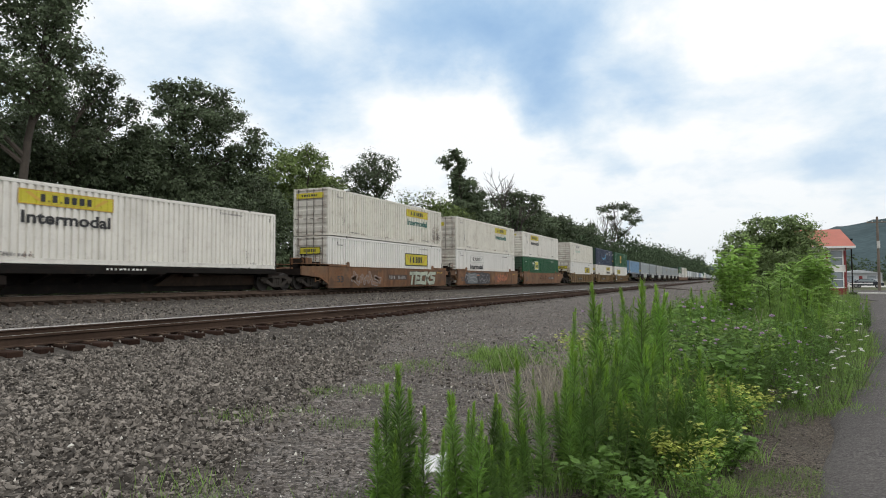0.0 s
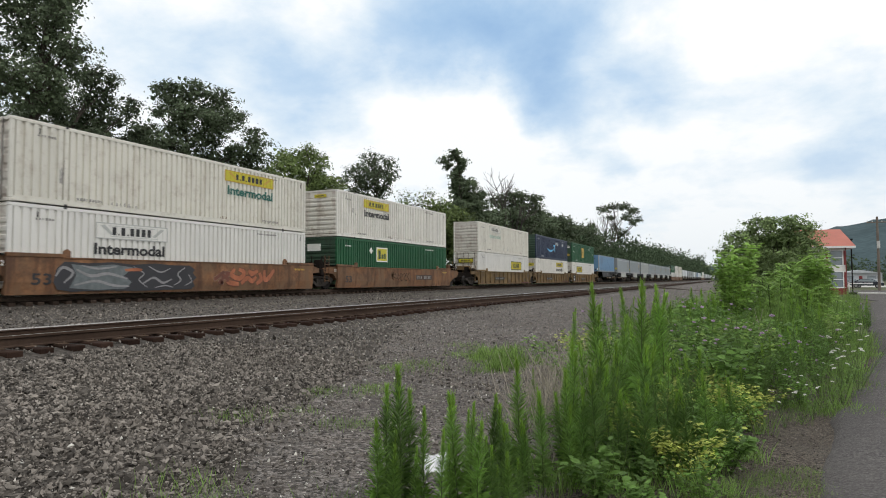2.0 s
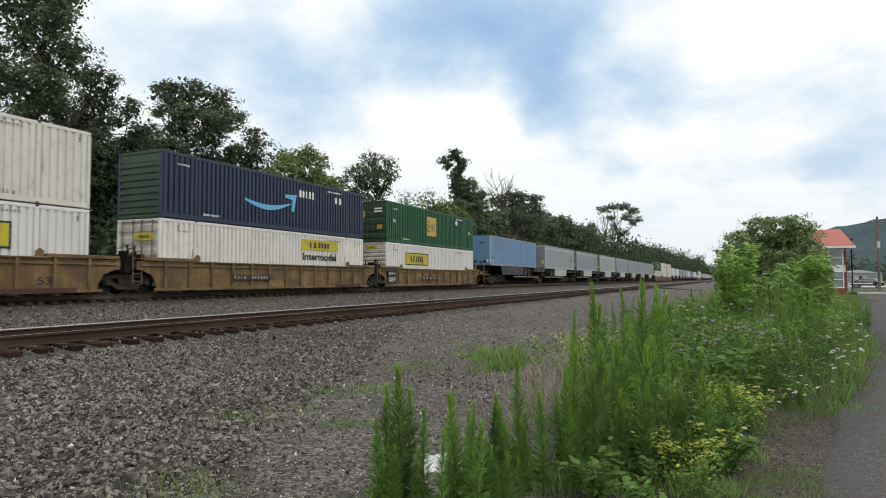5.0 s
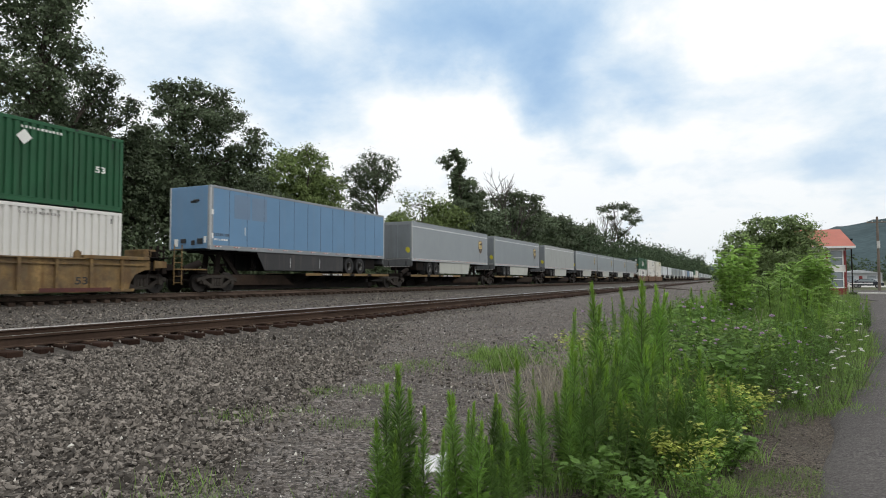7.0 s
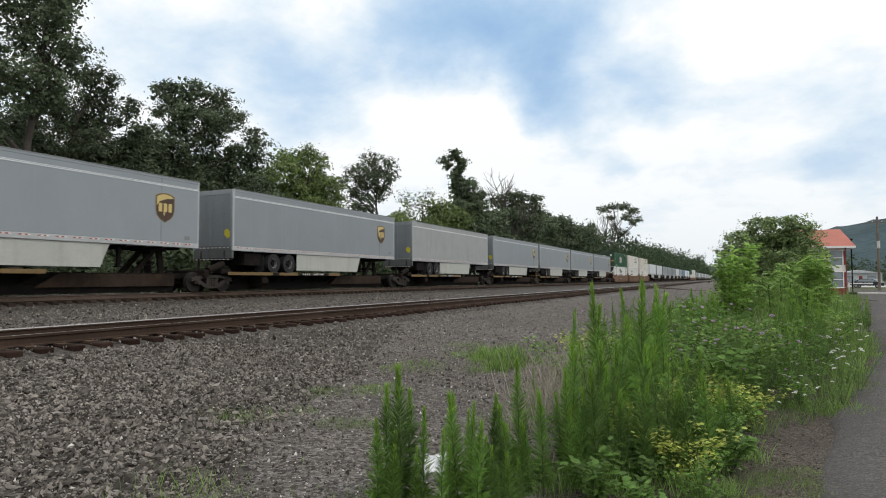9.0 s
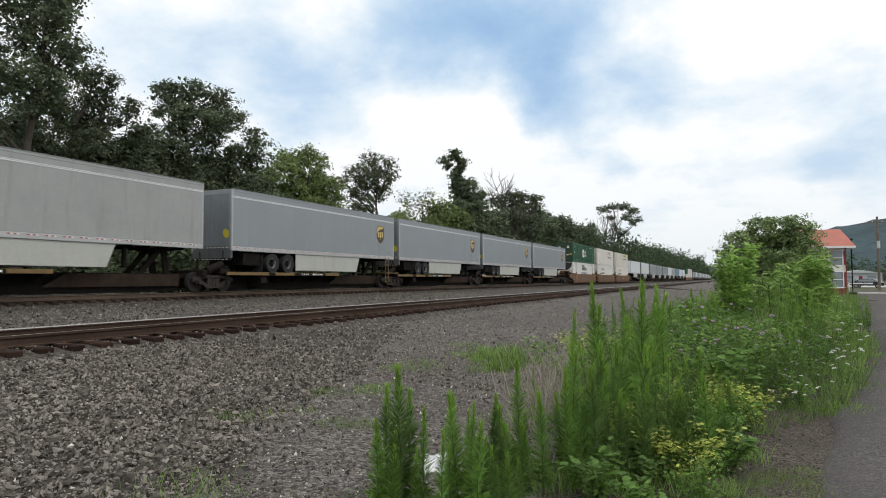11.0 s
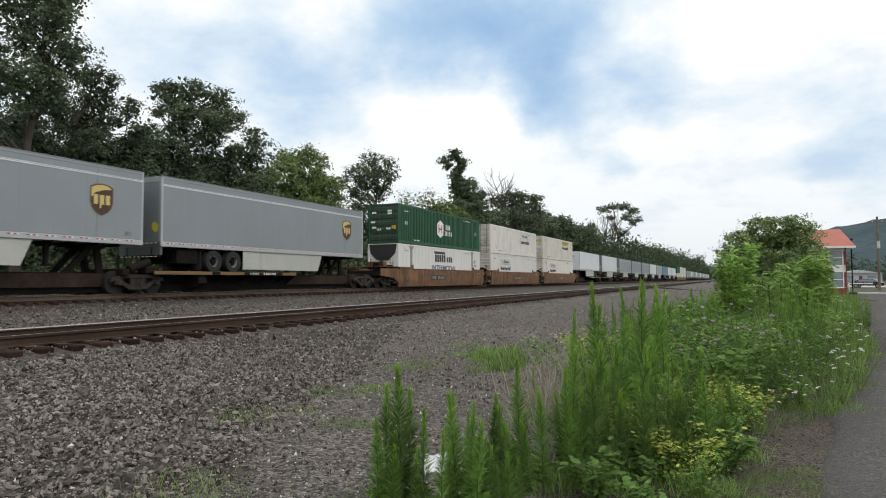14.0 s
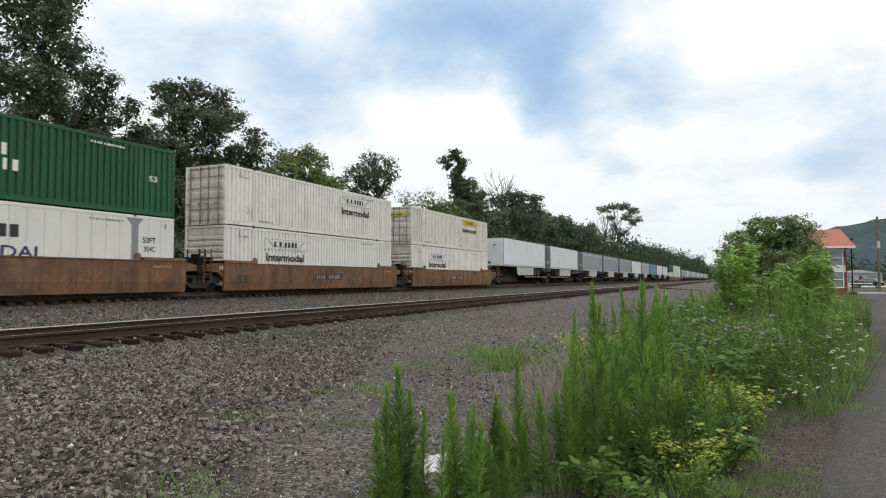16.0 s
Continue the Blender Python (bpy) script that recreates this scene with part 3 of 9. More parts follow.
def build_track(name, cx, y0, y1, label, top, steel, wood):
    track = thing(name, label, "railway track", kind="structure")
    for s in (-1, 1):
        prof = [(cx + s * RAIL_HALF + px, top + pz) for px, pz in RAIL_PROFILE]
        rail = part("rail", Shape().prism(prof, 1, y0, y1), M[steel], track, "rust-brown steel rail")
        # worn bright over the crown and down the corner on the gauge side
        c = cx + s * RAIL_HALF
        shine = [(c + s * 0.024, top - 0.003), (c + s * 0.024, top + 0.0012), (c - s * 0.020, top + 0.0020), (c - s * 0.0315, top - 0.0045), (c - s * 0.0375, top - 0.017), (c - s * 0.034, top - 0.018)]
        part("rail_head", Shape().prism(shine, 1, y0, y1), M["rail_head"], rail, "polished running surface")
    rng = random.Random(int(abs(cx) * 10))
    metas = [Shape().box(-1.3, -0.115, -0.17, 1.3, 0.115, 0.0, 0.015).mesh("sleeper") for _ in range(1)]
    plate = Shape().box(-0.17, -0.09, 0.0, 0.17, 0.09, 0.018, 0.004)
    for s in (-1, 1):
        plate.cyl((s * 0.1, 0.05, 0.016), (s * 0.1, 0.05, 0.045), 0.018, 6)
    plate_me = plate.mesh("tie_plate")
    y, many = y0 + 0.3, Shape()
    count = 0
    while y < y1:
        yy = y + rng.uniform(-0.04, 0.04)
        zt = top - 0.172 - 0.018
        if 0 < y < 90 and count < 290:
            count += 1
            tie = part("sleeper", metas[0], M[wood], track, at=pose(cx + rng.uniform(-0.06, 0.06), yy, zt, rng.uniform(-1, 1), 0, rng.uniform(-1.6, 1.6)))
            if y < 40 and cx > -15:
                for s in (-1, 1):
                    part("tie_plate", plate_me, M["tie_plate"], tie, at=(s * RAIL_HALF, 0, 0.001))
        elif y < 420:
            many.box(cx - 1.3, yy - 0.115, zt - 0.17, cx + 1.3, yy + 0.115, zt)
        y += 0.50
    far = part("sleepers", many, M[wood], track)
    tagged(far, kind="stuff")
    return track


build_track("track_near", NEAR_X, -160, 1000, "empty railway track with rusty rails and worn wooden sleepers", NEAR_RAIL_Z, "rail", "tie")
build_track("track_far", FAR_X, -400, 1400, "main railway track on ballast under the train", RAIL_Z, "rail_shade_lift", "tie_brown")

# the asphalt lane and yard beside the weeds
def build_lane():
    left = ((-40, -6.0), (-8, -1.4), (0, -0.2), (5, 0.52), (8, 1.05), (12.8, 2.15), (19, 3.25), (30, 4.7), (40, 6.1), (46, 7.6), (50, 8.6))
    # its edge wanders
    fine_v = []
    ys = np.arange(-40, 50.01, 0.35)
    px = np.interp(ys, [a for a, _ in left], [b for _, b in left])
    for y, x in zip(ys, px):
        x += 0.16 * noise.noise((y * 0.9, 0.3, 7.0)) + 0.06 * noise.noise((y * 4.0, 1.3, 2.0))
        for i, xx in enumerate((x - 0.1, x, x + 0.4, x + 1.4, x + 4, x + 12, 70)):
            fine_v.append((xx, y, (-0.06, 0.035, 0.05, 0.06, 0.06, 0.05, 0.05)[i]))
    nx, ny = 7, len(ys)
    f = [(j * nx + i, j * nx + i + 1, (j + 1) * nx + i + 1, (j + 1) * nx + i) for j in range(ny - 1) for i in range(nx - 1)]
    me = raw_mesh("lane", fine_v, f, M["asphalt"])
    me.polygons.foreach_set("use_smooth", [True] * len(me.polygons))
    tagged(new("road", me), "worn grey asphalt lane with crumbled grassy edge", "road", kind="structure")
    yard = Shape().box(8.5, 50, -0.1, 70, 95, 0.045)
    solid("pavement", yard, M["asphalt"], "grey asphalt yard before the red-roofed building", "pavement", kind="structure")


build_lane()

# ---- the train ----
SPEED, EASE = 18.511, -0.02349     # metres a second, and its slow falling off
TRAIN, WHEELS = [], []             # (thing, place along the line, height), (wheelset, its place)
L53, HALF_W, BOX_H = 16.15, 1.295, 2.90
LOW, UP = 0.30, 3.235              # floor of the lower and of the upper box above the rail
CACHE = {}


def shared(key, make):
    if key not in CACHE:
        CACHE[key] = make()
    return CACHE[key]


def on_train(ob, s, z):
    TRAIN.append((ob, s, z))
    ob.matrix_basis = pose(FAR_X, s, RAIL_Z + z)
    return ob


def corrugated(y0, y1, z0, z1, x, depth, pitch, side=1):
    """A trapezoid-ribbed sheet with its crests at x."""
    n = max(1, round((y1 - y0) / pitch))
    p = (y1 - y0) / n
    line = []
    for k in range(n):
        a = y0 + k * p
        line += [(a + 0.18 * p, x - depth), (a + 0.22 * p, x), (a + 0.78 * p, x), (a + 0.82 * p, x - depth)]
    line = [(y0, x - depth)] + line + [(y1, x - depth)]
    s = Shape()
    v = [(side * q, yy, z) for z in (z0, z1) for yy, q in line]
    m = len(line)
    return s.add(v, [(i, i + 1, m + i + 1, m + i) for i in range(m - 1)])


def h_ribbed(z0, z1, x0, x1, y, depth, pitch):
    """A sheet across the box's end with level ribs."""
    n = max(1, round((z1 - z0) / pitch))
    p = (z1 - z0) / n
    line = [(z0, y + depth)]
    for k in range(n):
        a = z0 + k * p
        line += [(a + 0.1 * p, y + depth), (a + 0.25 * p, y), (a + 0.7 * p, y), (a + 0.85 * p, y + depth)]
    line.append((z1, y + depth))
    v = [(x, q, z) for x in (x0, x1) for z, q in line]
    m = len(line)
    return Shape().add(v, [(i, i + 1, m + i + 1, m + i) for i in range(m - 1)])


def bars(y, z, w, h, n, seed=1):
    """A word turned into plain upright bars."""
    rng = random.Random(seed)
    s, step = Shape(), w / n
    for k in range(n):
        s.box(0, y + k * step + step * 0.12, z, 0.004, y + k * step + step * rng.uniform(0.42, 0.82), z + h * rng.uniform(0.88, 1.0))
    return s


def _sv(s):
    return s.v, s.f


def banner(box, y, z, w, h, style):
    """The haulier's banner as plain shapes: a panel, its border, a folded ribbon and bars."""
    x = HALF_W + 0.004
    field, edge, ink = {"yellow": ("logo_yellow", "logo_ochre", "logo_dark"), "framed": ("logo_yellow", "logo_dark", "logo_dark"),
                        "grey": ("cont_clean", "logo_grey", "logo_dark"), "faded": ("cont_cream", "logo_grey", "logo_dark")}[style]
    e = 0.07 if style == "framed" else 0.035
    rim = Shape().box(0, y, z, 0.008, y + e, z + h).box(0, y + w - e, z, 0.008, y + w, z + h).box(0, y + e, z, 0.008, y + w - e, z + e).box(0, y + e, z + h - e, 0.008, y + w - e, z + h)
    sign = part("sign_panel", rim, M[edge], box, "haulier's sign panel with dark border", at=(x, 0, 0))
    part("sign_field", corrugated(y + e, y + w - e, z + e, z + h - e, 0.010, 0.019, 0.2734), M[field], sign, style + " sign field")
    rib = Shape()
    for a, d in ((y + w * 0.06, 1), (y + w * 0.94, -1)):
        rib.prism([(a, z + h * 0.80), (a + d * w * 0.05, z + h * 0.86), (a + d * w * 0.17, z + h * 0.30), (a + d * w * 0.13, z + h * 0.24)], 0, 0.010, 0.013)
    rib.box(0.010, y + w * 0.16, z + h * 0.80, 0.013, y + w * 0.80, z + h * 0.83)
    rib.box(0.010, y + w * 0.20, z + h * 0.15, 0.013, y + w * 0.84, z + h * 0.18)
    part("ribbon_mark", rib, M[edge if style != "framed" else "logo_ochre"], sign)
    s = Shape()
    lh, z0, a = h * 0.50, z + h * 0.25, y + w * 0.21
    for k, lw in enumerate((0.055, 0.022, 0.06, 0.022, 0.06, 0.06, 0.065, 0.055)):
        tall = 0.22 if lw < 0.03 else 1.0
        s.box(0.010, a, z0, 0.014, a + w * lw * 0.86, z0 + lh * tall)
        a += w * (lw + 0.02)
    part("word_bars", s, M[ink], sign, "plain bars in place of the name")


def end_sign(box, x0, x1, z0, z1, y, label, framed):
    """A small sign across the end of a box, with bars for its writing."""
    e = 0.05 if framed else 0.02
    sign = part("end_sign", Shape().box(x0, y - 0.01, z0, x1, y, z1), M["logo_dark" if framed else "logo_ochre"], box, label)
    part("sign_field", Shape().box(x0 + e, y - 0.014, z0 + e, x1 - e, y - 0.010, z1 - e), M["logo_yellow"], sign)
    s, w, h = Shape(), x1 - x0, z1 - z0
    for k in range(7):
        a = x0 + w * (0.2 + 0.088 * k)
        s.box(a, y - 0.018, z0 + h * 0.3, a + w * (0.06 if k % 3 else 0.045), y - 0.014, z0 + h * 0.7)
    part("word_bars", s, M["logo_dark"], sign, "plain bars in place of the name")


def words(box, text, y, z, height, width, material, x=None):
    """Lettering fitted to a width and cap height on the side that faces the camera."""
    me = text_mesh(text, 1.0, material)
    co = np.empty(len(me.vertices) * 3)
    me.vertices.foreach_get("co", co)
    co = co.reshape(-1, 3)
    lo, hi = co.min(0), co.max(0)
    sy, sz = width / (hi[1] - lo[1]), height / (hi[2] - lo[2])
    m = Matrix.Translation((HALF_W + 0.006 if x is None else x, y - lo[1] * sy, z - lo[2] * sz)) @ Matrix.Diagonal((1, sy, sz, 1))
    return part("lettering", me, material, box, at=m)


def container(name, s, z, paint, end, label, smooth=False, end_paint=None, marks=True, posts=True):
    box = on_train(thing(name, label, "shipping container", group="containers of the train"), s, z)
    m = M[paint]
    em = M[end_paint or ("end_green" if paint in ("cont_green", "cont_navy") else "end_dirty")]
    part("core", shared(("core", paint), lambda: Shape().box(-HALF_W + 0.09, 0.06, 0.05, HALF_W - 0.09, L53 - 0.03, BOX_H - 0.03).mesh("core")), m, box)
    spans = ((0.12, 1.90), (2.06, L53 - 2.06), (L53 - 1.90, L53 - 0.12))
    for side in (1, -1):
        for k, (a, b) in enumerate(spans):
            if smooth:
                def flat(a=a, b=b, side=side):
                    sh, n = Shape(), max(1, round((b - a) / 0.61))
                    for i in range(n):
                        p, q = a + (b - a) * i / n, a + (b - a) * (i + 1) / n
                        x0, x1 = sorted((side * (HALF_W - 0.05), side * (HALF_W - 0.012)))
                        sh.box(x0, p + 0.006, 0.2, x1, q - 0.006, BOX_H - 0.12, 0.006)
                    return sh.mesh("side_sheet")
                me = shared(("flat", paint, side, k), flat)
            else:
                me = shared(("corr", paint, side, k), lambda a=a, b=b, side=side: corrugated(a, b, 0.2, BOX_H - 0.12, HALF_W - 0.010, 0.07, 0.275, side).mesh("side_sheet"))
            part("side_sheet", me, m, box)
        x0, x1 = sorted((side * (HALF_W - 0.10), side * HALF_W))
        part("top_rail", shared(("trail", paint, side), lambda: Shape().box(x0, 0.12, BOX_H - 0.13, x1, L53 - 0.12, BOX_H, 0.012).mesh("top_rail")), m, box)
        part("bottom_rail", shared(("brail", paint, side), lambda: Shape().box(x0, 0.12, 0.02, x1, L53 - 0.12, 0.20, 0.015).box(
            x0 + (0.09 if side > 0 else -0.006), 0.3, 0.195, x1 + (0.006 if side > 0 else -0.09), L53 - 0.3, 0.225).mesh("bottom_rail")), m, box)
        if posts:
            for a in (1.90, L53 - 2.06):
                me = shared(("post", paint, side), lambda: Shape().box(x0, 0, 0.01, x1 + 0.004 * side, 0.16, BOX_H + 0.004, 0.012).mesh("lifting_post"))
                part("lifting_post", me, m, box, at=(0, a, 0))
    for x in (-HALF_W, HALF_W - 0.14):
        for y in (0, L53 - 0.14):
            part("corner_post", shared(("cpost", paint), lambda: Shape().box(0, 0, 0.12, 0.14, 0.14, BOX_H - 0.12, 0.015).mesh("corner_post")), m, box, at=(x, y, 0))
            for zz in (0, BOX_H - 0.12):
                part("corner_casting", shared(("cast", paint), lambda: Shape().box(-0.003, -0.003, 0, 0.163, 0.163, 0.12, 0.02).mesh("corner_casting")), m, box, at=(x if x < 0 else x - 0.02, y if y == 0 else y - 0.02, zz))
    for y in (1.92, L53 - 2.04):
        for zz in (0.0, BOX_H - 0.07):
            part("lifting_pocket", shared(("pocket",), lambda: Shape().box(0, 0, 0, 0.03, 0.12, 0.075, 0.01).mesh("lifting_pocket")), M["logo_dark"], box, at=(HALF_W - 0.018, y, zz))
    part("roof", shared(("roof", paint), lambda: Shape().box(-HALF_W + 0.1, 0.1, BOX_H - 0.035, HALF_W - 0.1, L53 - 0.1, BOX_H - 0.012).mesh("roof")), m, box)
    part("back_wall", shared(("back", paint), lambda: Shape().box(-HALF_W + 0.14, L53 - 0.06, 0.12, HALF_W - 0.14, L53 - 0.02, BOX_H - 0.12, 0.01).mesh("back_wall")), m, box)
    # the end that leads
    for zz in (0.0, BOX_H - 0.13):
        part("end_rail", shared(("endrail", em.name), lambda: Shape().box(-HALF_W + 0.14, 0.0, 0.0, HALF_W - 0.14, 0.12, 0.126, 0.012).mesh("end_rail")), em, box, at=(0, 0, zz))
    if end == "door":
        for x0 in (-HALF_W + 0.145, 0.004):
            door = part("door", shared(("door", em.name), lambda: h_ribbed(0.14, BOX_H - 0.14, 0, 1.145, 0.02, 0.035, 0.52).mesh("door")), em, box, at=(x0, 0, 0))
            for k, xx in enumerate((0.24, 0.88)):
                rod = part("lock_rod", shared(("rod", paint == "cont_green"), lambda: Shape().cyl((0, -0.02, 0.05), (0, -0.02, BOX_H - 0.06), 0.026, 8).box(-0.035, -0.045, 0.1, 0.035, 0.01, 0.2).box(
                    -0.035, -0.045, BOX_H - 0.2, 0.035, 0.01, BOX_H - 0.1).box(-0.26, -0.05, 1.02, 0.02, -0.025, 1.06).mesh("lock_rod")), M["rod_grey" if paint != "cont_green" else "end_green"], door, at=(xx, 0, 0))
            for zz in (0.4, 1.0, 1.7, 2.4):
                part("hinge", shared(("hinge", em.name), lambda: Shape().box(-0.05, -0.02, 0, 0.05, 0.02, 0.09, 0.01).mesh("hinge")), em, door, at=(0.04 if x0 < 0 else 1.10, 0.012, zz))
    elif end == "ribs":
        part("end_wall", shared(("ribs", em.name), lambda: h_ribbed(0.13, BOX_H - 0.45, -HALF_W + 0.14, HALF_W - 0.14, 0.005, 0.05, 0.29).box(
            -HALF_W + 0.14, 0.03, BOX_H - 0.46, HALF_W - 0.14, 0.06, BOX_H - 0.13).mesh("end_wall")), em, box, "pale end wall with level pressed ribs")
    else:
        part("end_wall", shared(("plain", em.name), lambda: Shape().box(-HALF_W + 0.14, 0.02, 0.13, HALF_W - 0.14, 0.06, BOX_H - 0.13, 0.01).mesh("end_wall")), em, box)
    if marks:
        ink = M["logo_white"] if paint in ("cont_green", "cont_navy") else M["logo_ink"]
        part("number_bars", shared(("nb", ink.name), lambda: bars(L53 - 4.0, 2.56, 1.5, 0.09, 11, 3).mesh("number_bars")), ink, box, at=(HALF_W + 0.002, 0, 0))
        part("number_bars", shared(("nb2", ink.name), lambda: bars(0.9, 2.36, 0.7, 0.09, 6, 4).mesh("number_bars")), ink, box, at=(HALF_W + 0.002, 0, 0))
        part("small_print", shared(("sp", ink.name), lambda: bars(2.4, 0.27, 1.1, 0.10, 9, 5).mesh("small_print")), ink, box, at=(HALF_W + 0.002, 0, 0))
        for a in (0.95, L53 - 0.5):
            part("mark", shared(("mk",), lambda: Shape().box(0, 0, 0, 0.004, 0.05, 0.2).mesh("mark")), M["logo_dark"], box, at=(HALF_W + 0.002, a, 2.45))
        if paint in ("cont_white", "cont_cream"):
            rs = random.Random(int(s * 10 + z * 7))
            soil = [(rs.choice((1.75, L53 - 2.2, 1.6)) + rs.uniform(-0.1, 0.2), rs.uniform(0.3, 1.7), rs.uniform(0.08, 0.3), rs.uniform(0.3, 0.8), "logo_ink") for _ in range(3)]
            soil += [(rs.uniform(0.4, 15.4), rs.uniform(0.02, 0.25), rs.uniform(0.1, 0.9), rs.uniform(0.12, 0.3), rs.choice(("logo_ink", "car_brown"))) for _ in range(5)]
            grime_marks(box, soil)
    return box


def grime_marks(box, spots):
    """Rust scars and black scuffs: y, z, w, h."""
    for y, z, w, h, m in spots:
        rng = random.Random(int(y * 100))
        s, a = Shape(), y
        while a < y + w:
            ww = rng.uniform(0.02, 0.07)
            top = z + h * rng.uniform(0.6, 1.0)
            s.prism([(a, z + h * rng.uniform(0, 0.25)), (a + ww, z + h * rng.uniform(0, 0.2)), (a + ww * 0.8, top), (a + ww * 0.2, top)], 0, 0, 0.003)
            a += ww + rng.uniform(0.03, 0.16)
        part("rust_scar", s, M[m], box, "rust and scuff marks", at=(HALF_W - 0.006, 0, 0))


def truck(parent, y, live=True):
    """A four-wheel truck under the car, its centre at y."""
    frame_ = Shape()
    for side in (-1, 1):
        x0, x1 = side * 0.93, side * 1.07
        a, b = min(x0, x1), max(x0, x1)
        frame_.prism([(-1.25, 0.48), (-1.25, 0.66), (-0.55, 0.79), (0.55, 0.79), (1.25, 0.66), (1.25, 0.48), (1.05, 0.55), (0.5, 0.66), (-0.5, 0.66), (-1.05, 0.55)], 0, a, b)
        frame_.prism([(-0.42, 0.18), (0.42, 0.18), (0.36, 0.29), (-0.36, 0.29)], 0, a, b)
        for e in (-1, 1):
            frame_.prism([(e * 1.0, 0.56), (e * 0.80, 0.58), (e * 0.26, 0.30), (e * 0.42, 0.18)][::e], 0, a + 0.003, b - 0.003)
            frame_.prism([(e * 0.22, 0.28), (e * 0.36, 0.28), (e * 0.36, 0.67), (e * 0.22, 0.67)][::e], 0, a + 0.006, b - 0.006)
        for yy in (-0.89, 0.89):
            frame_.box(min(a, b) - 0.01, yy - 0.15, 0.36, max(a, b) + 0.02, yy + 0.15, 0.60, 0.03)
            frame_.cyl((side * 1.06, yy, 0.457), (side * 1.17, yy, 0.457), 0.11, 10)
        for yy in (-0.16, 0.0, 0.16):
            frame_.cyl((side * 1.02, yy, 0.3), (side * 1.02, yy, 0.62), 0.075, 8)
    frame_.box(-0.95, -0.22, 0.45, 0.95, 0.22, 0.72, 0.03)
    tr = part("truck", shared(("truck",), lambda: frame_.mesh("truck")), M["truck_frame"], parent, "cast steel truck frame", at=(0, y, 0))
    for yy in (-0.89, 0.89):
        def wheelset():
            w = Shape().cyl((-0.98, 0, 0), (0.98, 0, 0), 0.085, 10)
            for side in (-1, 1):
                w.cyl((side * 0.70, 0, 0), (side * 0.83, 0, 0), 0.455, 28)
                w.cyl((side * 0.67, 0, 0), (side * 0.70, 0, 0), 0.485, 28)
                w.cyl((side * 0.83, 0, 0), (side * 0.86, 0, 0), 0.16, 12)
                for k in range(5):
                    a = 2 * math.pi * k / 5
                    w.cyl((side * 0.83, 0.29 * math.cos(a), 0.29 * math.sin(a)), (side * 0.838, 0.29 * math.cos(a), 0.29 * math.sin(a)), 0.045, 6)
            return w.mesh("wheelset", True)
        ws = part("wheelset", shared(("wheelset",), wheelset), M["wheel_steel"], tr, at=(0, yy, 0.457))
        if live:
            WHEELS.append((ws, yy))
    return tr


def ladder(parent, x, y, z0, z1, w, material, rungs):
    s = Shape()
    for d in (0, w):
        s.cyl((x, y + d, z0), (x, y + d, z1), 0.022, 6)
    for k in range(rungs):
        zz = z0 + (z1 - z0) * (k + 0.3) / rungs
        s.cyl((x, y, zz), (x, y + w, zz), 0.016, 6)
    part("ladder", s, material, parent)


def stanchions(car, y, d, material, top):
    """Grab posts, a brake stand and the end cross sill at the end of a car."""
    part("end_sill", shared(("esill", material.name), lambda: Shape().box(-1.36, -0.12, 0.82, 1.36, 0.12, 1.18, 0.02).box(-0.5, -0.3, 0.45, 0.5, 0.3, 0.85, 0.03).mesh("end_sill")), M["truck_steel"], car, at=(0, y, 0))
    for x, dy in ((1.30, 0.0), (1.30, 0.34), (0.55, 0.0), (-0.5, 0.0), (-1.30, 0.0)):
        part("grab_post", shared(("gpost", top), lambda: Shape().cyl((0, 0, 1.0), (0, 0, top), 0.03, 6).box(-0.04, -0.04, top - 0.06, 0.04, 0.04, top, 0.01).mesh("grab_post")), material, car, at=(x, y - d * dy, 0))
    part("brake_stand", shared(("bstand",), lambda: Shape().box(-0.22, -0.10, 1.1, 0.22, 0.10, 1.75, 0.02).ring((0.16, 1.62), None, 0.20, 0.24, 0.22, 0.26, 14).cyl((0.2, 0.16, 1.62), (0.28, 0.16, 1.62), 0.04, 8).mesh("brake_stand")), M["truck_steel"], car, at=(0.85, y - d * 0.2, 0))


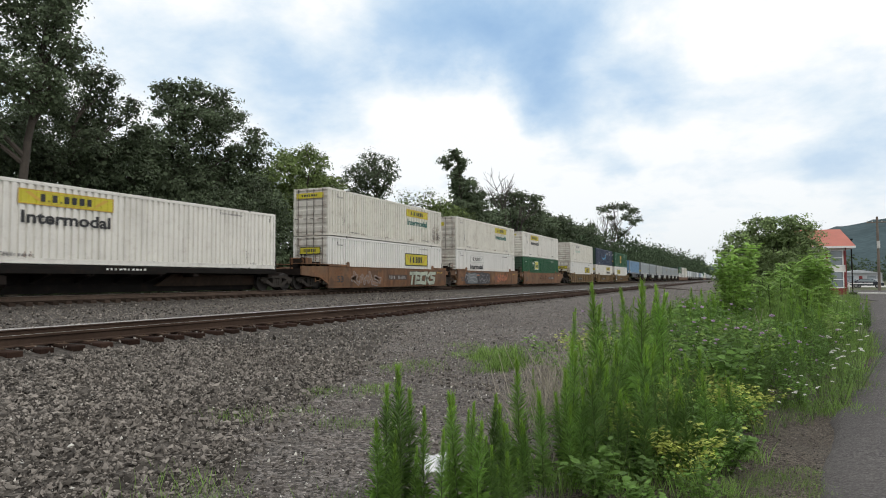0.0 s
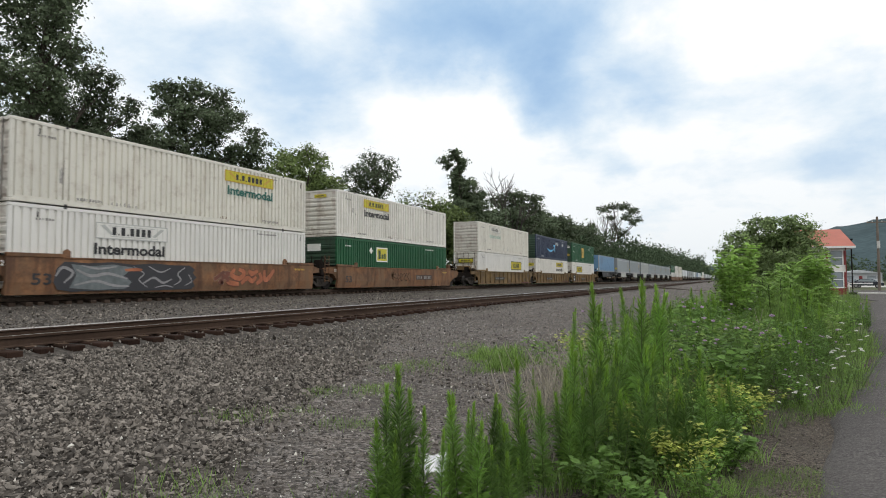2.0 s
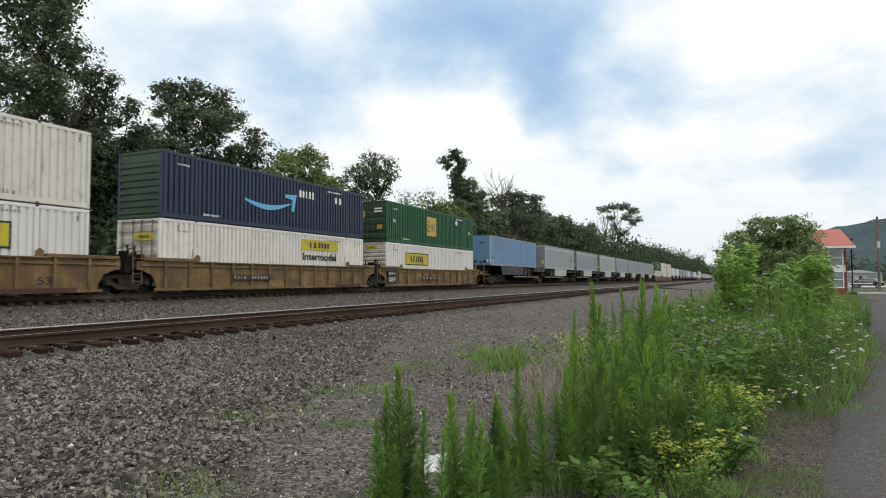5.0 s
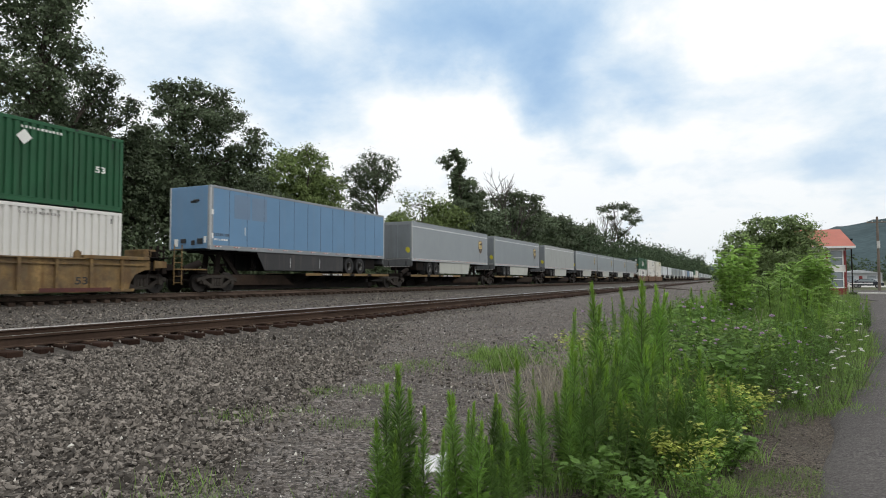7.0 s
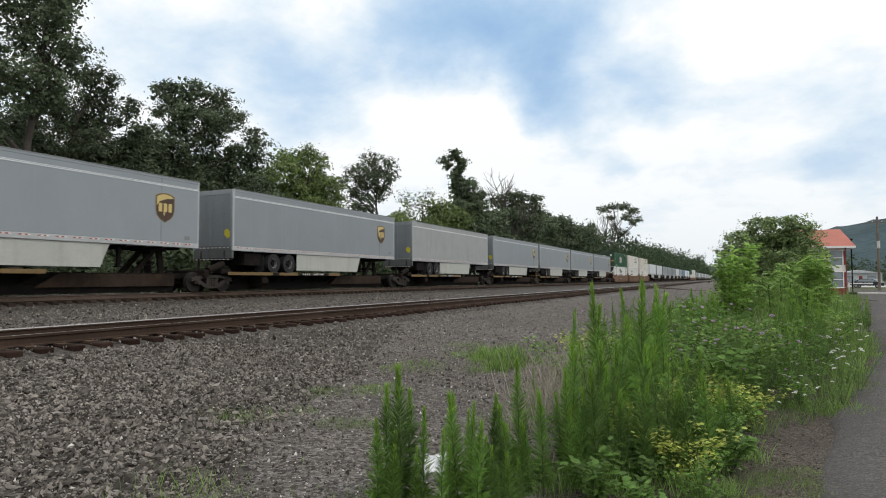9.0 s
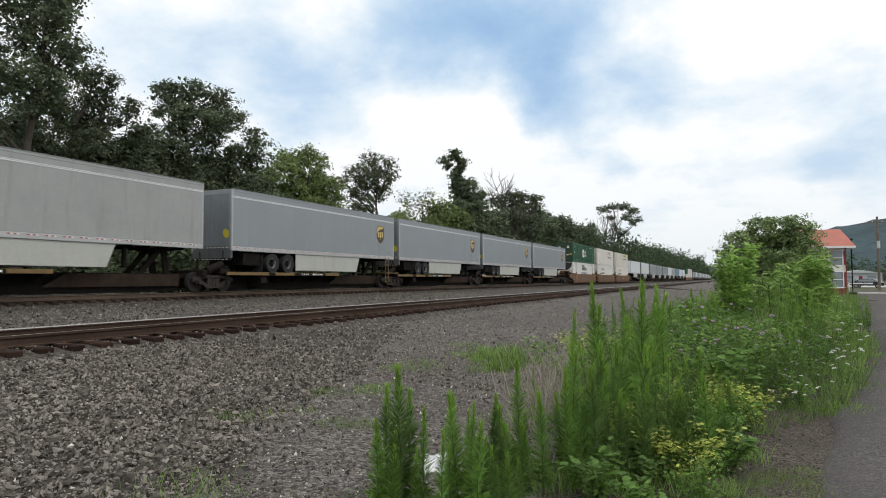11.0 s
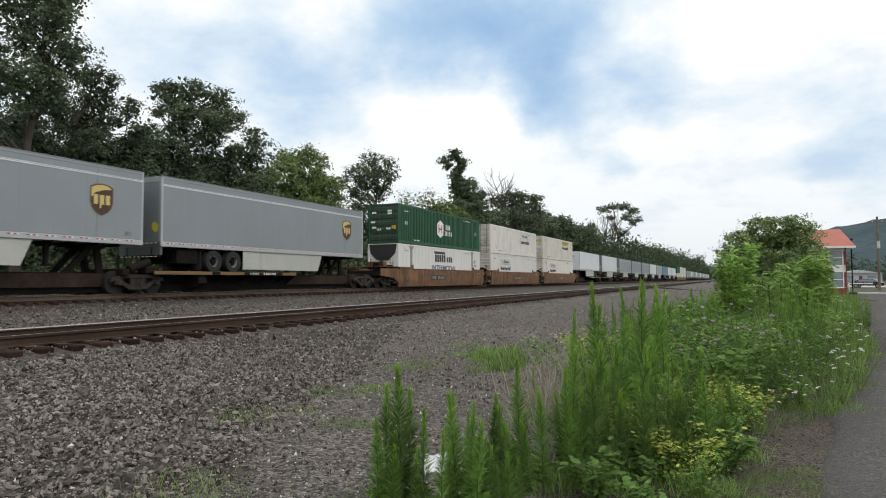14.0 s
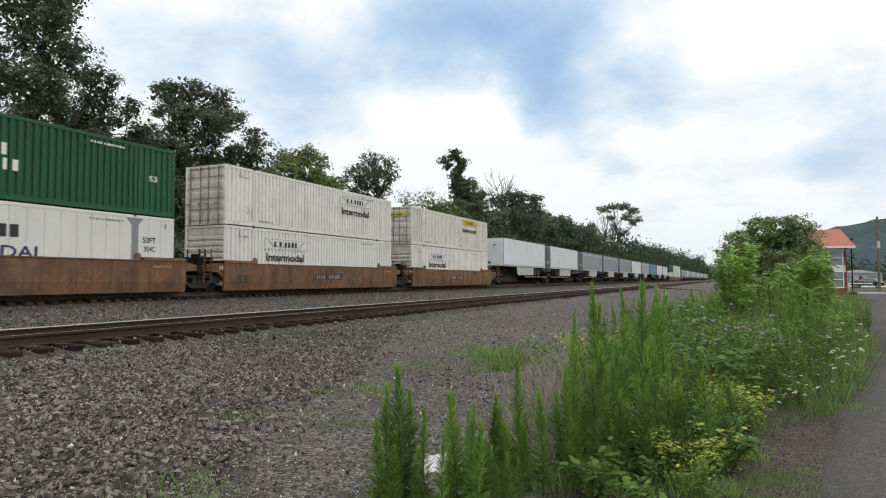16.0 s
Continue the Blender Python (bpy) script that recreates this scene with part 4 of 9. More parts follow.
def well_car(s, paint, first, last, seed, ribbed=False, plate_at=4.1, lead=1.7):
    """One unit of an articulated well car; its well starts at s. first, last: it carries the car's own end."""
    label = ("ribbed dirty yellow" if ribbed else "rust-streaked brown") + " steel well car unit on the rails"
    car = on_train(thing("well_car", label, "railcar", group="units of the articulated well cars"), s, 0)
    m = M[paint]
    y0, y1 = -0.12, 16.45
    for side in (-1, 1):
        def sidewall():
            sh = Shape()
            xo, xi = (1.36, 1.28)
            a, b = sorted((side * xi, side * xo))
            if ribbed:
                sh.prism([(y0, 0.12), (y1, 0.12), (y1 + 0.08, 0.45), (y1 + 0.3, 0.78), (y1 + 0.75, 0.96), (y1 + 1.0, 0.98), (y1 + 1.0, 1.34), (y0 - 1.0, 1.34), (y0 - 1.0, 0.98), (y0 - 0.75, 0.96), (y0 - 0.3, 0.78), (y0 - 0.08, 0.45)], 0, a, b)
            else:
                # smooth flank, drawn in towards the bottom
                prof = [(side * 1.39, 0.055), (side * 1.44, 0.50), (side * 1.44, 1.36), (side * 1.34, 1.36), (side * 1.34, 0.58), (side * 1.22, 0.13)]
                sh.prism(prof, 1, y0, y1 + 0.25)
            return sh.mesh("side_wall")
        part("side_wall", shared(("well", paint, side), sidewall), m, car)
        x0, x1 = sorted((side * 1.30, side * 1.47))
        part("top_sill", shared(("sill", paint, side), lambda: Shape().box(x0, y0 + 2.0, 1.33, x1, y1 - 1.9, 1.385, 0.012).box(x0, -0.9 if ribbed else y0, 1.36, x1, y0 + 2.1, 1.50, 0.015).box(
            x0, y1 - 2.0, 1.36, x1, y1 + (0.9 if ribbed else 0.25), 1.50, 0.015).mesh("top_sill")), m, car)
        for a in (y0 + 2.12, y1 - 2.22):
            part("corner_guide", shared(("guide", paint), lambda: Shape().prism([(-0.12, 1.38), (0.14, 1.38), (0.14, 1.60), (0.02, 1.68), (-0.10, 1.60)], 0, -0.05, 0.05).mesh("corner_guide")), m, car, at=(side * 1.38, a, 0))
        if ribbed:
            n = 13
            for k in range(n):
                a = y0 + 0.35 + (y1 - y0 - 0.7) * k / (n - 1)
                part("side_post", shared(("spost", side), lambda: Shape().box(min(side * 1.36, side * 1.47), -0.06, 0.14, max(side * 1.36, side * 1.47), 0.06, 1.36, 0.012).mesh("side_post")), m, car, at=(0, a, 0))
            part("side_rail", shared(("srail", side), lambda: Shape().box(min(side * 1.36, side * 1.46), y0 - 0.2, 0.10, max(side * 1.36, side * 1.46), y1 + 0.2, 0.22, 0.012).box(
                min(side * 1.36, side * 1.43), y0 - 0.8, 1.14, max(side * 1.36, side * 1.43), y1 + 0.8, 1.19).mesh("side_rail")), m, car)
    part("well_floor", shared(("floor", paint), lambda: Shape().box(-1.3, 0.2, 0.16, 1.3, 16.0, 0.27).box(-0.9, 2, 0.10, 0.9, 3, 0.16).box(-0.9, 13, 0.10, 0.9, 14, 0.16).mesh("well_floor")), M["car_black"], car)
    ends = [(0.2, -1, lead if first else 1.55), (16.15, 1, 2.6 if last else 1.35)]
    for k, (ye, d, reach) in enumerate(ends):
        def platform():
            sh = Shape()
            pts = [(ye, 0.30), (ye, 1.42), (ye + d * 0.75, 1.36), (ye + d * reach, 1.22), (ye + d * reach, 0.98), (ye + d * 0.55, 0.92), (ye + d * 0.25, 0.60)]
            sh.prism(pts, 0, -1.28, 1.28)
            return sh.mesh("end_platform")
        part("end_platform", shared(("plat", paint, k, reach), platform), M["truck_steel"] if ribbed else m, car)
        part("deck_plate", shared(("dplate", k, reach), lambda: Shape().box(-1.40, min(ye, ye + d * 0.9), 1.425, 1.40, max(ye, ye + d * 0.9), 1.455, 0.006).mesh("deck_plate")), M["car_black"], car)
    # wings over the end trucks, where the car ends
    for flag, ye, d, reach in ((first, y0, -1, lead), (last, y1 + 0.2, 1, 1.6)):
        if flag:
            for side in (-1, 1):
                o = 1.0 if ribbed else 0.0
                xa, xb = sorted((side * 1.33, side * 1.42))
                pts = [(ye + d * o, 1.36), (ye + d * reach, 1.34), (ye + d * reach, 1.08 if o else 0.84), (ye + d * max(o, 0.9), 1.04 if o else 0.70), (ye + d * max(o * 0.99, 0.4), 0.96 if o else 0.50), (ye + d * o, 0.97 if o else 0.30)]
                part("end_wing", Shape().prism(pts, 0, xa, xb), m, car)
                part("wing_plate", Shape().box(min(side * 0.9, side * 1.45), min(ye, ye + d * (reach + 0.1)), 1.462, max(side * 0.9, side * 1.45), max(ye, ye + d * (reach + 0.1)), 1.50, 0.01), M["car_black"] if ribbed else m, car)
            part("tool_box", Shape().box(-0.3, min(ye + d * 0.9, ye + d * 1.5), 1.45, 0.9, max(ye + d * 0.9, ye + d * 1.5), 1.85, 0.03), m, car)
    truck(car, -1.35)
    if last:
        truck(car, 17.3)
    # gear on the end platforms
    gear = Shape().box(-0.5, -1.3, 1.3, 0.3, -0.8, 1.62, 0.03).cyl((0.5, -0.7, 1.5), (1.15, -0.7, 1.5), 0.13, 12).box(0.55, -1.35, 1.25, 1.1, -1.0, 1.45, 0.02)
    part("brake_gear", shared(("gear",), lambda: gear.mesh("brake_gear")), M["truck_steel"], car, "rusty brake gear on the end platform")
    ladder(car, 1.33, -1.30, 0.42, 1.95 if ribbed else 2.0, 0.42, m if ribbed else M["car_brown"], 5)
    if last:
        ladder(car, 1.33, 17.45, 0.35, 1.95, 0.45, M["truck_steel"], 5)
    for flag, a, d in ((first, -lead, -1), (last, 18.2, 1)):
        if flag:
            stanchions(car, a, d, m if ribbed else M["truck_steel"], 2.25 if ribbed and d < 0 else 2.0)
    if not first:
        stanchions(car, -1.55, -1, M["truck_steel"], 1.95)
    if first or last:
        a = -lead + 0.1 if first else 17.8
        part("coupler", Shape().box(-0.12, min(a, a - 1.7 if first else a + 1.7), 0.70, 0.12, max(a, a - 1.7 if first else a + 1.7), 0.98, 0.03).cyl(
            (0.45, a + 0.2, 0.7), (0.3, a - 0.5 if first else a + 0.6, 0.35), 0.035, 8), M["truck_steel"], car)
    # stencils
    ink = M["logo_white"]
    plate = plate_at and part("number_plate", Shape().box(0, 0, 0, 0.006, 2.75, 0.36 if not ribbed else 0.25), M["plate_black" if ribbed else "plate_brown"], car, "dark plate with number bars", at=(1.448 if not ribbed else 1.495, plate_at, 0.56))
    if plate:
        part("number_bars", shared(("platebars",), lambda: bars(0.12, 0.06, 0.85, 0.24, 4, 8).add(*_sv(bars(1.35, 0.06, 1.25, 0.24, 6, 9))).mesh("number_bars")), M["plate_ink"], plate, at=Matrix.Translation((0.006, 0, 0)) @ Matrix.Diagonal((1, 1, 1.0 if not ribbed else 0.68, 1)))
    words(car, "53", 14.2 if ribbed else 0.72, 0.40, 0.28 if ribbed else 0.40, 0.5 if ribbed else 0.72, M["logo_dark"], x=1.446 if not ribbed else 1.364)
    if ribbed and last:
        pl = part("data_panel", Shape().box(0, 0, 0, 0.008, 1.25, 0.95, 0.003), M["plate_black"], car, "black capacity panel", at=(1.472, -0.1, 0.32))
        words(pl, "125T", 0.12, 0.12, 0.26, 0.95, ink, x=0.010)
        part("number_bars", bars(0.15, 0.62, 0.9, 0.12, 5, 2), ink, pl, at=(0.008, 0, 0))
    if ribbed:
        part("warning_stripe", Shape().box(0, 12.8, 0.14, 0.006, 15.6, 0.28), M["stripe_red"], car, "faded dark red stripe", at=(1.473, 0, 0))
    else:
        words(car, "125 T", 0.02 - 0.35, 1.05, 0.18, 0.62, ink, x=1.33)
        part("small_print", bars(15.0, 1.08, 0.9, 0.1, 7, seed), M["logo_ochre"], car, at=(1.446, 0, 0))
    return car


def graffiti(car, y, w, z, h, fill, edge, letters, seed):
    """Sprayed letters as plain slabs of paint with a dark edge."""
    rng = random.Random(seed)
    back, front = Shape(), Shape()
    lw = w / letters
    # strokes of each letter: corner to corner with a thickness
    forms = (((0.05, 0.86, 1.0, 0.90), (0.52, 0.0, 0.50, 0.9)),
             ((0.22, 0.04, 0.26, 0.96), (0.2, 0.90, 0.95, 0.86), (0.2, 0.5, 0.75, 0.5), (0.2, 0.1, 0.95, 0.12)),
             ((0.22, 0.2, 0.2, 0.8), (0.2, 0.84, 0.9, 0.90), (0.2, 0.14, 0.9, 0.08)),
             ((0.22, 0.0, 0.26, 0.98), (0.3, 0.45, 0.92, 0.95), (0.4, 0.5, 0.95, 0.02)),
             ((0.2, 0.88, 0.95, 0.92), (0.2, 0.88, 0.3, 0.55), (0.25, 0.55, 0.9, 0.48), (0.9, 0.5, 0.86, 0.1), (0.1, 0.06, 0.88, 0.12)))
    for k in range(letters):
        a = y + k * lw
        strokes = forms[k] if letters == 5 and fill == "graf_pale" else [tuple(rng.uniform(0.05, 0.98) for _ in range(4)) for _ in range(3)]
        for p0, q0, p1, q1 in strokes:
            p, q = Vector((a + (p0 * 1.12 + 0.30 * q0) * lw, z + q0 * h)), Vector((a + (p1 * 1.12 + 0.30 * q1) * lw, z + q1 * h))
            d = (q - p).normalized() if (q - p).length > 0.01 else Vector((1, 0))
            nrm = Vector((-d.y, d.x))
            th = (0.105 if fill == "graf_pale" else 0.075) + rng.uniform(0, 0.03)
            for grow, sh, x0, x1 in ((0.028, back, 0, 0.003), (0.0, front, 0.0032 + 0.0003 * k, 0.005 + 0.0003 * k)):
                t, e = th + grow, th * 0.8 + grow
                pts = [p - d * e - nrm * t * 0.6, p - d * e * 0.5 - nrm * t, q + d * e * 0.5 - nrm * t * 1.1, q + d * e - nrm * t * 0.5, q + d * e + nrm * t * 0.6, q + d * e * 0.4 + nrm * t, p - d * e * 0.4 + nrm * t * 1.1, p - d * e + nrm * t * 0.5]
                sh.prism([(v.x, min(z + h + 0.06, max(z - 0.08, v.y))) for v in pts], 0, x0, x1)
    g = part("graffiti", back, M[edge], car, "sprayed graffiti shapes with dark outlines", at=(1.446, 0, 0))
    part("graffiti_fill", front, M[fill], g)["kind"] = "stuff"
    g["kind"] = "stuff"


def ribbon(sh, pts, width, x0, x1, taper=0.5):
    """A curved stroke of paint through pts (along, up), swelling towards its middle."""
    P = [Vector(p) for p in pts]
    P = [P[0] * 2 - P[1]] + P + [P[-1] * 2 - P[-2]]
    line = []
    for i in range(1, len(P) - 2):
        for k in range(5):
            u = k / 5
            line.append(0.5 * (2 * P[i] + (P[i + 1] - P[i - 1]) * u + (2 * P[i - 1] - 5 * P[i] + 4 * P[i + 1] - P[i + 2]) * u * u + (3 * P[i] - P[i - 1] - 3 * P[i + 1] + P[i + 2]) * u ** 3))
    line.append(P[-2])
    one, two, n = [], [], len(line) - 1
    for i, p in enumerate(line):
        d = (line[min(n, i + 1)] - line[max(0, i - 1)]).normalized()
        e = width * (taper + (1 - taper) * math.sin(math.pi * i / n))
        one.append((p.x - d.y * e, p.y + d.x * e))
        two.append((p.x + d.y * e, p.y - d.x * e))
    return sh.prism(one + two[::-1], 0, x0, x1)


def grey_piece(car, y, w, z, h):
    """A long airbrushed piece: a black cloud, blue-grey letter bodies and pale highlights."""
    def P(*pts):
        return [(y + a * w, z + b * h) for a, b in pts]
    cloud = Shape().prism(P((0.0, 0.30), (0.02, 0.06), (0.10, -0.03), (0.30, 0.0), (0.52, -0.04), (0.75, -0.02), (0.955, -0.01), (0.985, 0.12), (0.97, 0.30), (1.0, 0.48), (0.965, 0.66), (0.985, 0.80), (0.94, 0.97), (0.80, 0.96), (0.66, 1.02), (0.50, 0.95), (0.35, 1.02), (0.20, 0.96), (0.06, 1.0), (0.015, 0.75)), 0, 0, 0.003)
    g = part("graffiti", cloud, M["graf_dark"], car, "long airbrushed grey and black graffiti", at=(1.446, 0, 0))
    body = Shape().prism(P((0.09, 0.10), (0.26, 0.02), (0.45, 0.06), (0.49, 0.30), (0.43, 0.52), (0.50, 0.84), (0.36, 0.94), (0.22, 0.86), (0.10, 0.92), (0.13, 0.55)), 0, 0.003, 0.005)
    part("graffiti_fill", body, M["graf_slate"], g)["kind"] = "stuff"
    strokes, k = Shape(), 0
    for pts, wd in ((((0.01, 0.50), (0.05, 0.80), (0.11, 0.62), (0.06, 0.28)), 0.055),
                    (((0.13, 0.74), (0.22, 0.52), (0.33, 0.60), (0.46, 0.42)), 0.06),
                    (((0.12, 0.20), (0.25, 0.34), (0.36, 0.18), (0.47, 0.14)), 0.05),
                    (((0.16, 0.88), (0.26, 0.78), (0.38, 0.86)), 0.04),
                    (((0.50, 0.88), (0.575, 0.62), (0.54, 0.38), (0.60, 0.10)), 0.03),
                    (((0.57, 0.24), (0.65, 0.46), (0.72, 0.26), (0.79, 0.40)), 0.05),
                    (((0.61, 0.90), (0.70, 0.68), (0.78, 0.84)), 0.032),
                    (((0.66, 0.08), (0.74, 0.15), (0.80, 0.08)), 0.028),
                    (((0.81, 0.16), (0.865, 0.36), (0.84, 0.62), (0.90, 0.88)), 0.035),
                    (((0.90, 0.14), (0.955, 0.32), (0.93, 0.60)), 0.028)):
        ribbon(strokes, P(*pts), wd, 0.0052 + 0.0004 * k, 0.0062 + 0.0004 * k)
        k += 1
    part("graffiti_letter", strokes, M["graf_grey"], g)["kind"] = "stuff"
    part("graffiti_dash", ribbon(Shape(), P((0.44, 0.74), (0.52, 0.76), (0.56, 0.75)), 0.06, 0.011, 0.012, 0.8), M["graf_red"], g, "orange dash")


def orange_tag(car, y, w, z, h):
    """A round-lettered orange tag outlined in dark rust."""
    back, front, k = Shape(), Shape(), 0
    for pts in (((0.0, 0.46), (0.06, 0.22), (0.25, 0.12)), ((0.14, 0.90), (0.09, 0.58), (0.26, 0.42), (0.34, 0.72), (0.22, 0.88)), ((0.30, 0.16), (0.41, 0.44), (0.52, 0.28), (0.60, 0.50)),
                ((0.42, 0.84), (0.50, 0.66), (0.62, 0.82)), ((0.62, 0.12), (0.71, 0.38), (0.66, 0.72)), ((0.76, 0.86), (0.80, 0.34), (0.90, 0.52), (0.98, 0.90))):
        q = [(y + a * w + 0.12 * b, z + b * h) for a, b in pts]
        ribbon(back, q, 0.15, 0.0002 * k, 0.002 + 0.0002 * k, 0.75)
        ribbon(front, q, 0.118, 0.0042 + 0.0003 * k, 0.0052 + 0.0003 * k, 0.7)
        k += 1
    g = part("graffiti", back, M["graf_rust"], car, "orange sprayed tag with rust outline", at=(1.446, 0, 0))
    part("graffiti_fill", front, M["graf_red"], g)["kind"] = "stuff"
    g["kind"] = "stuff"


def hitch_legs():
    """Two raking legs a side under the kingpin plate."""
    sh = Shape()
    for x in (-0.46, 0.34):
        sh.prism([(13.2, 0.8), (13.5, 0.8), (14.5, 1.85), (14.2, 1.85)], 0, x, x + 0.12)
        sh.prism([(14.65, 0.8), (14.95, 0.8), (14.75, 1.85), (14.5, 1.85)], 0, x, x + 0.12)
    return sh


def spine_car(s, first, last, container_deck=False, seed=0, turned=False, truck_at=-1.0):
    """One unit of an articulated spine car, beginning below its trailer's tail at s."""
    car = on_train(thing("spine_car", "grimy dark spine car unit with worn yellow deck edges", "railcar", group="units of the spine cars"), s, 0)
    # lowest box is deepened as a dark fill for the shaded gap above the rails
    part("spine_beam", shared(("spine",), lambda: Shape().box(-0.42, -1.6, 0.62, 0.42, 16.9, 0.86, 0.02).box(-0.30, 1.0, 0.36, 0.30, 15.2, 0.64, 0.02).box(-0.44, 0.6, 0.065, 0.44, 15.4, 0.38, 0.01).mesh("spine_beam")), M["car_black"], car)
    way = pose(0, 16.1, 0, 0, 0, 180) if turned else Matrix()
    for side in (-1, 1):
        def deck():
            x0, x1 = sorted((side * 0.40, side * 1.38))
            sh = Shape().box(x0, -0.4, 0.86, x1, 9.0, 0.92, 0.01)
            for a in (0.6, 2.2, 3.9, 5.6, 7.3, 8.7):
                sh.prism([(min(x0, x1), 0.45), (min(x0, x1), 0.86), (max(x0, x1), 0.86), (max(x0, x1), 0.74)] if side > 0 else [(x1, 0.45), (x1, 0.86), (x0, 0.86), (x0, 0.74)], 1, a, a + 0.12)
            return sh.mesh("wheel_deck")
        part("wheel_deck", shared(("deck", side), deck), M["car_black"], car, at=way)
        xe = side * 1.38
        part("deck_edge", shared(("edge", side, container_deck), lambda: Shape().box(min(xe, xe + side * 0.03), -0.4, 0.79, max(xe, xe + side * 0.03), 9.0, 0.945, 0.008).mesh("deck_edge")), M["car_black" if container_deck else "yellow_edge"], car, "worn deck edge", at=way)
        for a in (1.9, 4.0, 6.4):
            part("patch_plate", shared(("ppatch", side), lambda: Shape().box(min(xe + side * 0.03, xe + side * 0.036), 0, 0.795, max(xe + side * 0.03, xe + side * 0.036), 0.5, 0.94).mesh("patch_plate")), M["car_black"], car, at=way @ Matrix.Translation((0, a + 0.23 * ((seed * 7) % 5), 0)))
    part("deck_bracket", shared(("brk",), lambda: Shape().prism([(0.35, 0.12), (0.35, 0.9), (1.30, 0.72), (1.34, 0.42), (1.2, 0.30)], 1, 2.1, 2.55).mesh("deck_bracket")), M["truck_steel"], car, at=way)
    part("hitch_stand", shared(("hitch",), lambda: hitch_legs().box(-0.6, 14.0, 1.82, 0.6, 14.9, 1.95, 0.02).box(-0.45, 14.2, 1.25, 0.45, 14.4, 1.37, 0.01).mesh("hitch_stand")), M["truck_steel"], car, "rusty steel hitch stand", at=way)
    part("flank_gusset", shared(("gus",), lambda: Shape().prism([(9.1, 0.30), (15.3, 0.30), (15.3, 0.82), (10.0, 0.82)], 0, 0.5, 0.62).prism([(9.1, 0.30), (15.3, 0.30), (15.3, 0.82), (10.0, 0.82)], 0, -0.62, -0.5).mesh("flank_gusset")), M["beam_flank"], car, "grimy beam flank", at=way)
    if not container_deck:
        plate = part("number_plate", shared(("snp",), lambda: Shape().box(0, 0, 0, 0.004, 2.2, 0.13).mesh("number_plate")), M["car_black"], car, at=(1.4165, 8.6 if turned else 5.2, 0.805))
        part("number_bars", shared(("snb",), lambda: bars(0.1, 0.02, 0.75, 0.09, 4, 3).add(*_sv(bars(1.1, 0.02, 1.0, 0.09, 6, 5))).mesh("number_bars")), M["logo_white"], plate, at=(0.004, 0, 0))
    if container_deck:
        part("deck_edge", Shape().box(1.2, -0.5, 0.86, 1.34, 16.2, 1.10, 0.015).box(-1.34, -0.5, 0.86, -1.2, 16.2, 1.10, 0.015), M["car_black"], car)
        for a in (0.3, 5.4, 10.6, 15.6):
            part("cross_beam", Shape().box(-1.3, a, 0.7, 1.3, a + 0.3, 1.09, 0.02), M["truck_steel"], car)
        part("number_bars", bars(6.2, 0.90, 1.9, 0.13, 10, 9), M["logo_white"], car, at=(1.342, 0, 0))
    truck(car, truck_at)
    if last:
        truck(car, 16.6)
    part("pedestal", shared(("ped",), lambda: Shape().box(-1.25, -1.75, 0.72, 1.25, -1.45, 1.02, 0.03).cyl((0.75, -1.6, 0.95), (0.75, -1.6, 1.55), 0.06, 8).cyl((1.05, -1.35, 1.0), (1.05, -0.4, 1.32), 0.16, 12).box(
        0.6, -0.6, 0.84, 1.2, 0.0, 1.1, 0.03).mesh("pedestal")), M["truck_steel"], car)
    if first:
        ladder(car, 1.30, -2.05, 0.35, 2.1, 0.42, M["yellow_edge"], 6)
        part("walkway", Shape().box(0.35, -1.9, 1.0, 1.32, -0.2, 1.06, 0.01), M["yellow_edge"], car)
    return car


def shield(parent, y, z, w, h):
    """The parcel firm's shield, as plain shapes."""
    def outline(g):
        pts = [(-0.5, 0.42), (-0.28, 0.5), (0, 0.53), (0.28, 0.5), (0.5, 0.42), (0.5, -0.08), (0.44, -0.24), (0.28, -0.38), (0, -0.5), (-0.28, -0.38), (-0.44, -0.24), (-0.5, -0.08)]
        return [(y + w / 2 + p * (w - g), z + h / 2 + q * (h - g)) for p, q in pts]
    x = 1.302
    base = part("shield_mark", shared(("sh", y, z), lambda: Shape().prism(outline(0), 0, x, x + 0.004).mesh("shield_mark")), M["shield_rim"], parent, "brown and gold shield mark")
    part("shield_field", shared(("sf", y, z), lambda: Shape().prism(outline(0.05), 0, x + 0.004, x + 0.007).mesh("shield_field")), M["shield_brown"], base)

    def inner():
        sh = Shape()
        c, lw = y + w / 2, w * 0.22
        sh.prism([(c - w * 0.45, z + h * 0.56), (c - w * 0.30, z + h * 0.72), (c + w * 0.05, z + h * 0.82), (c + w * 0.45, z + h * 0.86), (c + w * 0.26, z + h * 0.95), (c, z + h * 0.985), (c - w * 0.26, z + h * 0.95), (c - w * 0.45, z + h * 0.88)], 0, x + 0.007, x + 0.010)
        for k in (-1, 0, 1):
            sh.box(x + 0.007, c + k * lw * 1.18 - lw * 0.4, z + h * 0.36, x + 0.010, c + k * lw * 1.18 + lw * 0.4, z + h * 0.66)
        sh.box(x + 0.007, c - lw * 0.4, z + h * 0.24, x + 0.010, c - lw * 0.1, z + h * 0.36)
        return sh.mesh("shield_bars")
    part("shield_bars", shared(("si", y, z), inner), M["shield_gold"], base)["kind"] = "stuff"


def tail_tape(a, d):
    """A broken strip of pale tape across a trailer's tail."""
    sh = Shape()
    for k in range(9):
        sh.box(-1.12 + k * 0.256, min(a - d * 0.006, a), 0.0, -1.12 + k * 0.256 + 0.13, max(a - d * 0.006, a), 0.04)
    return sh.mesh("reflective_tape")


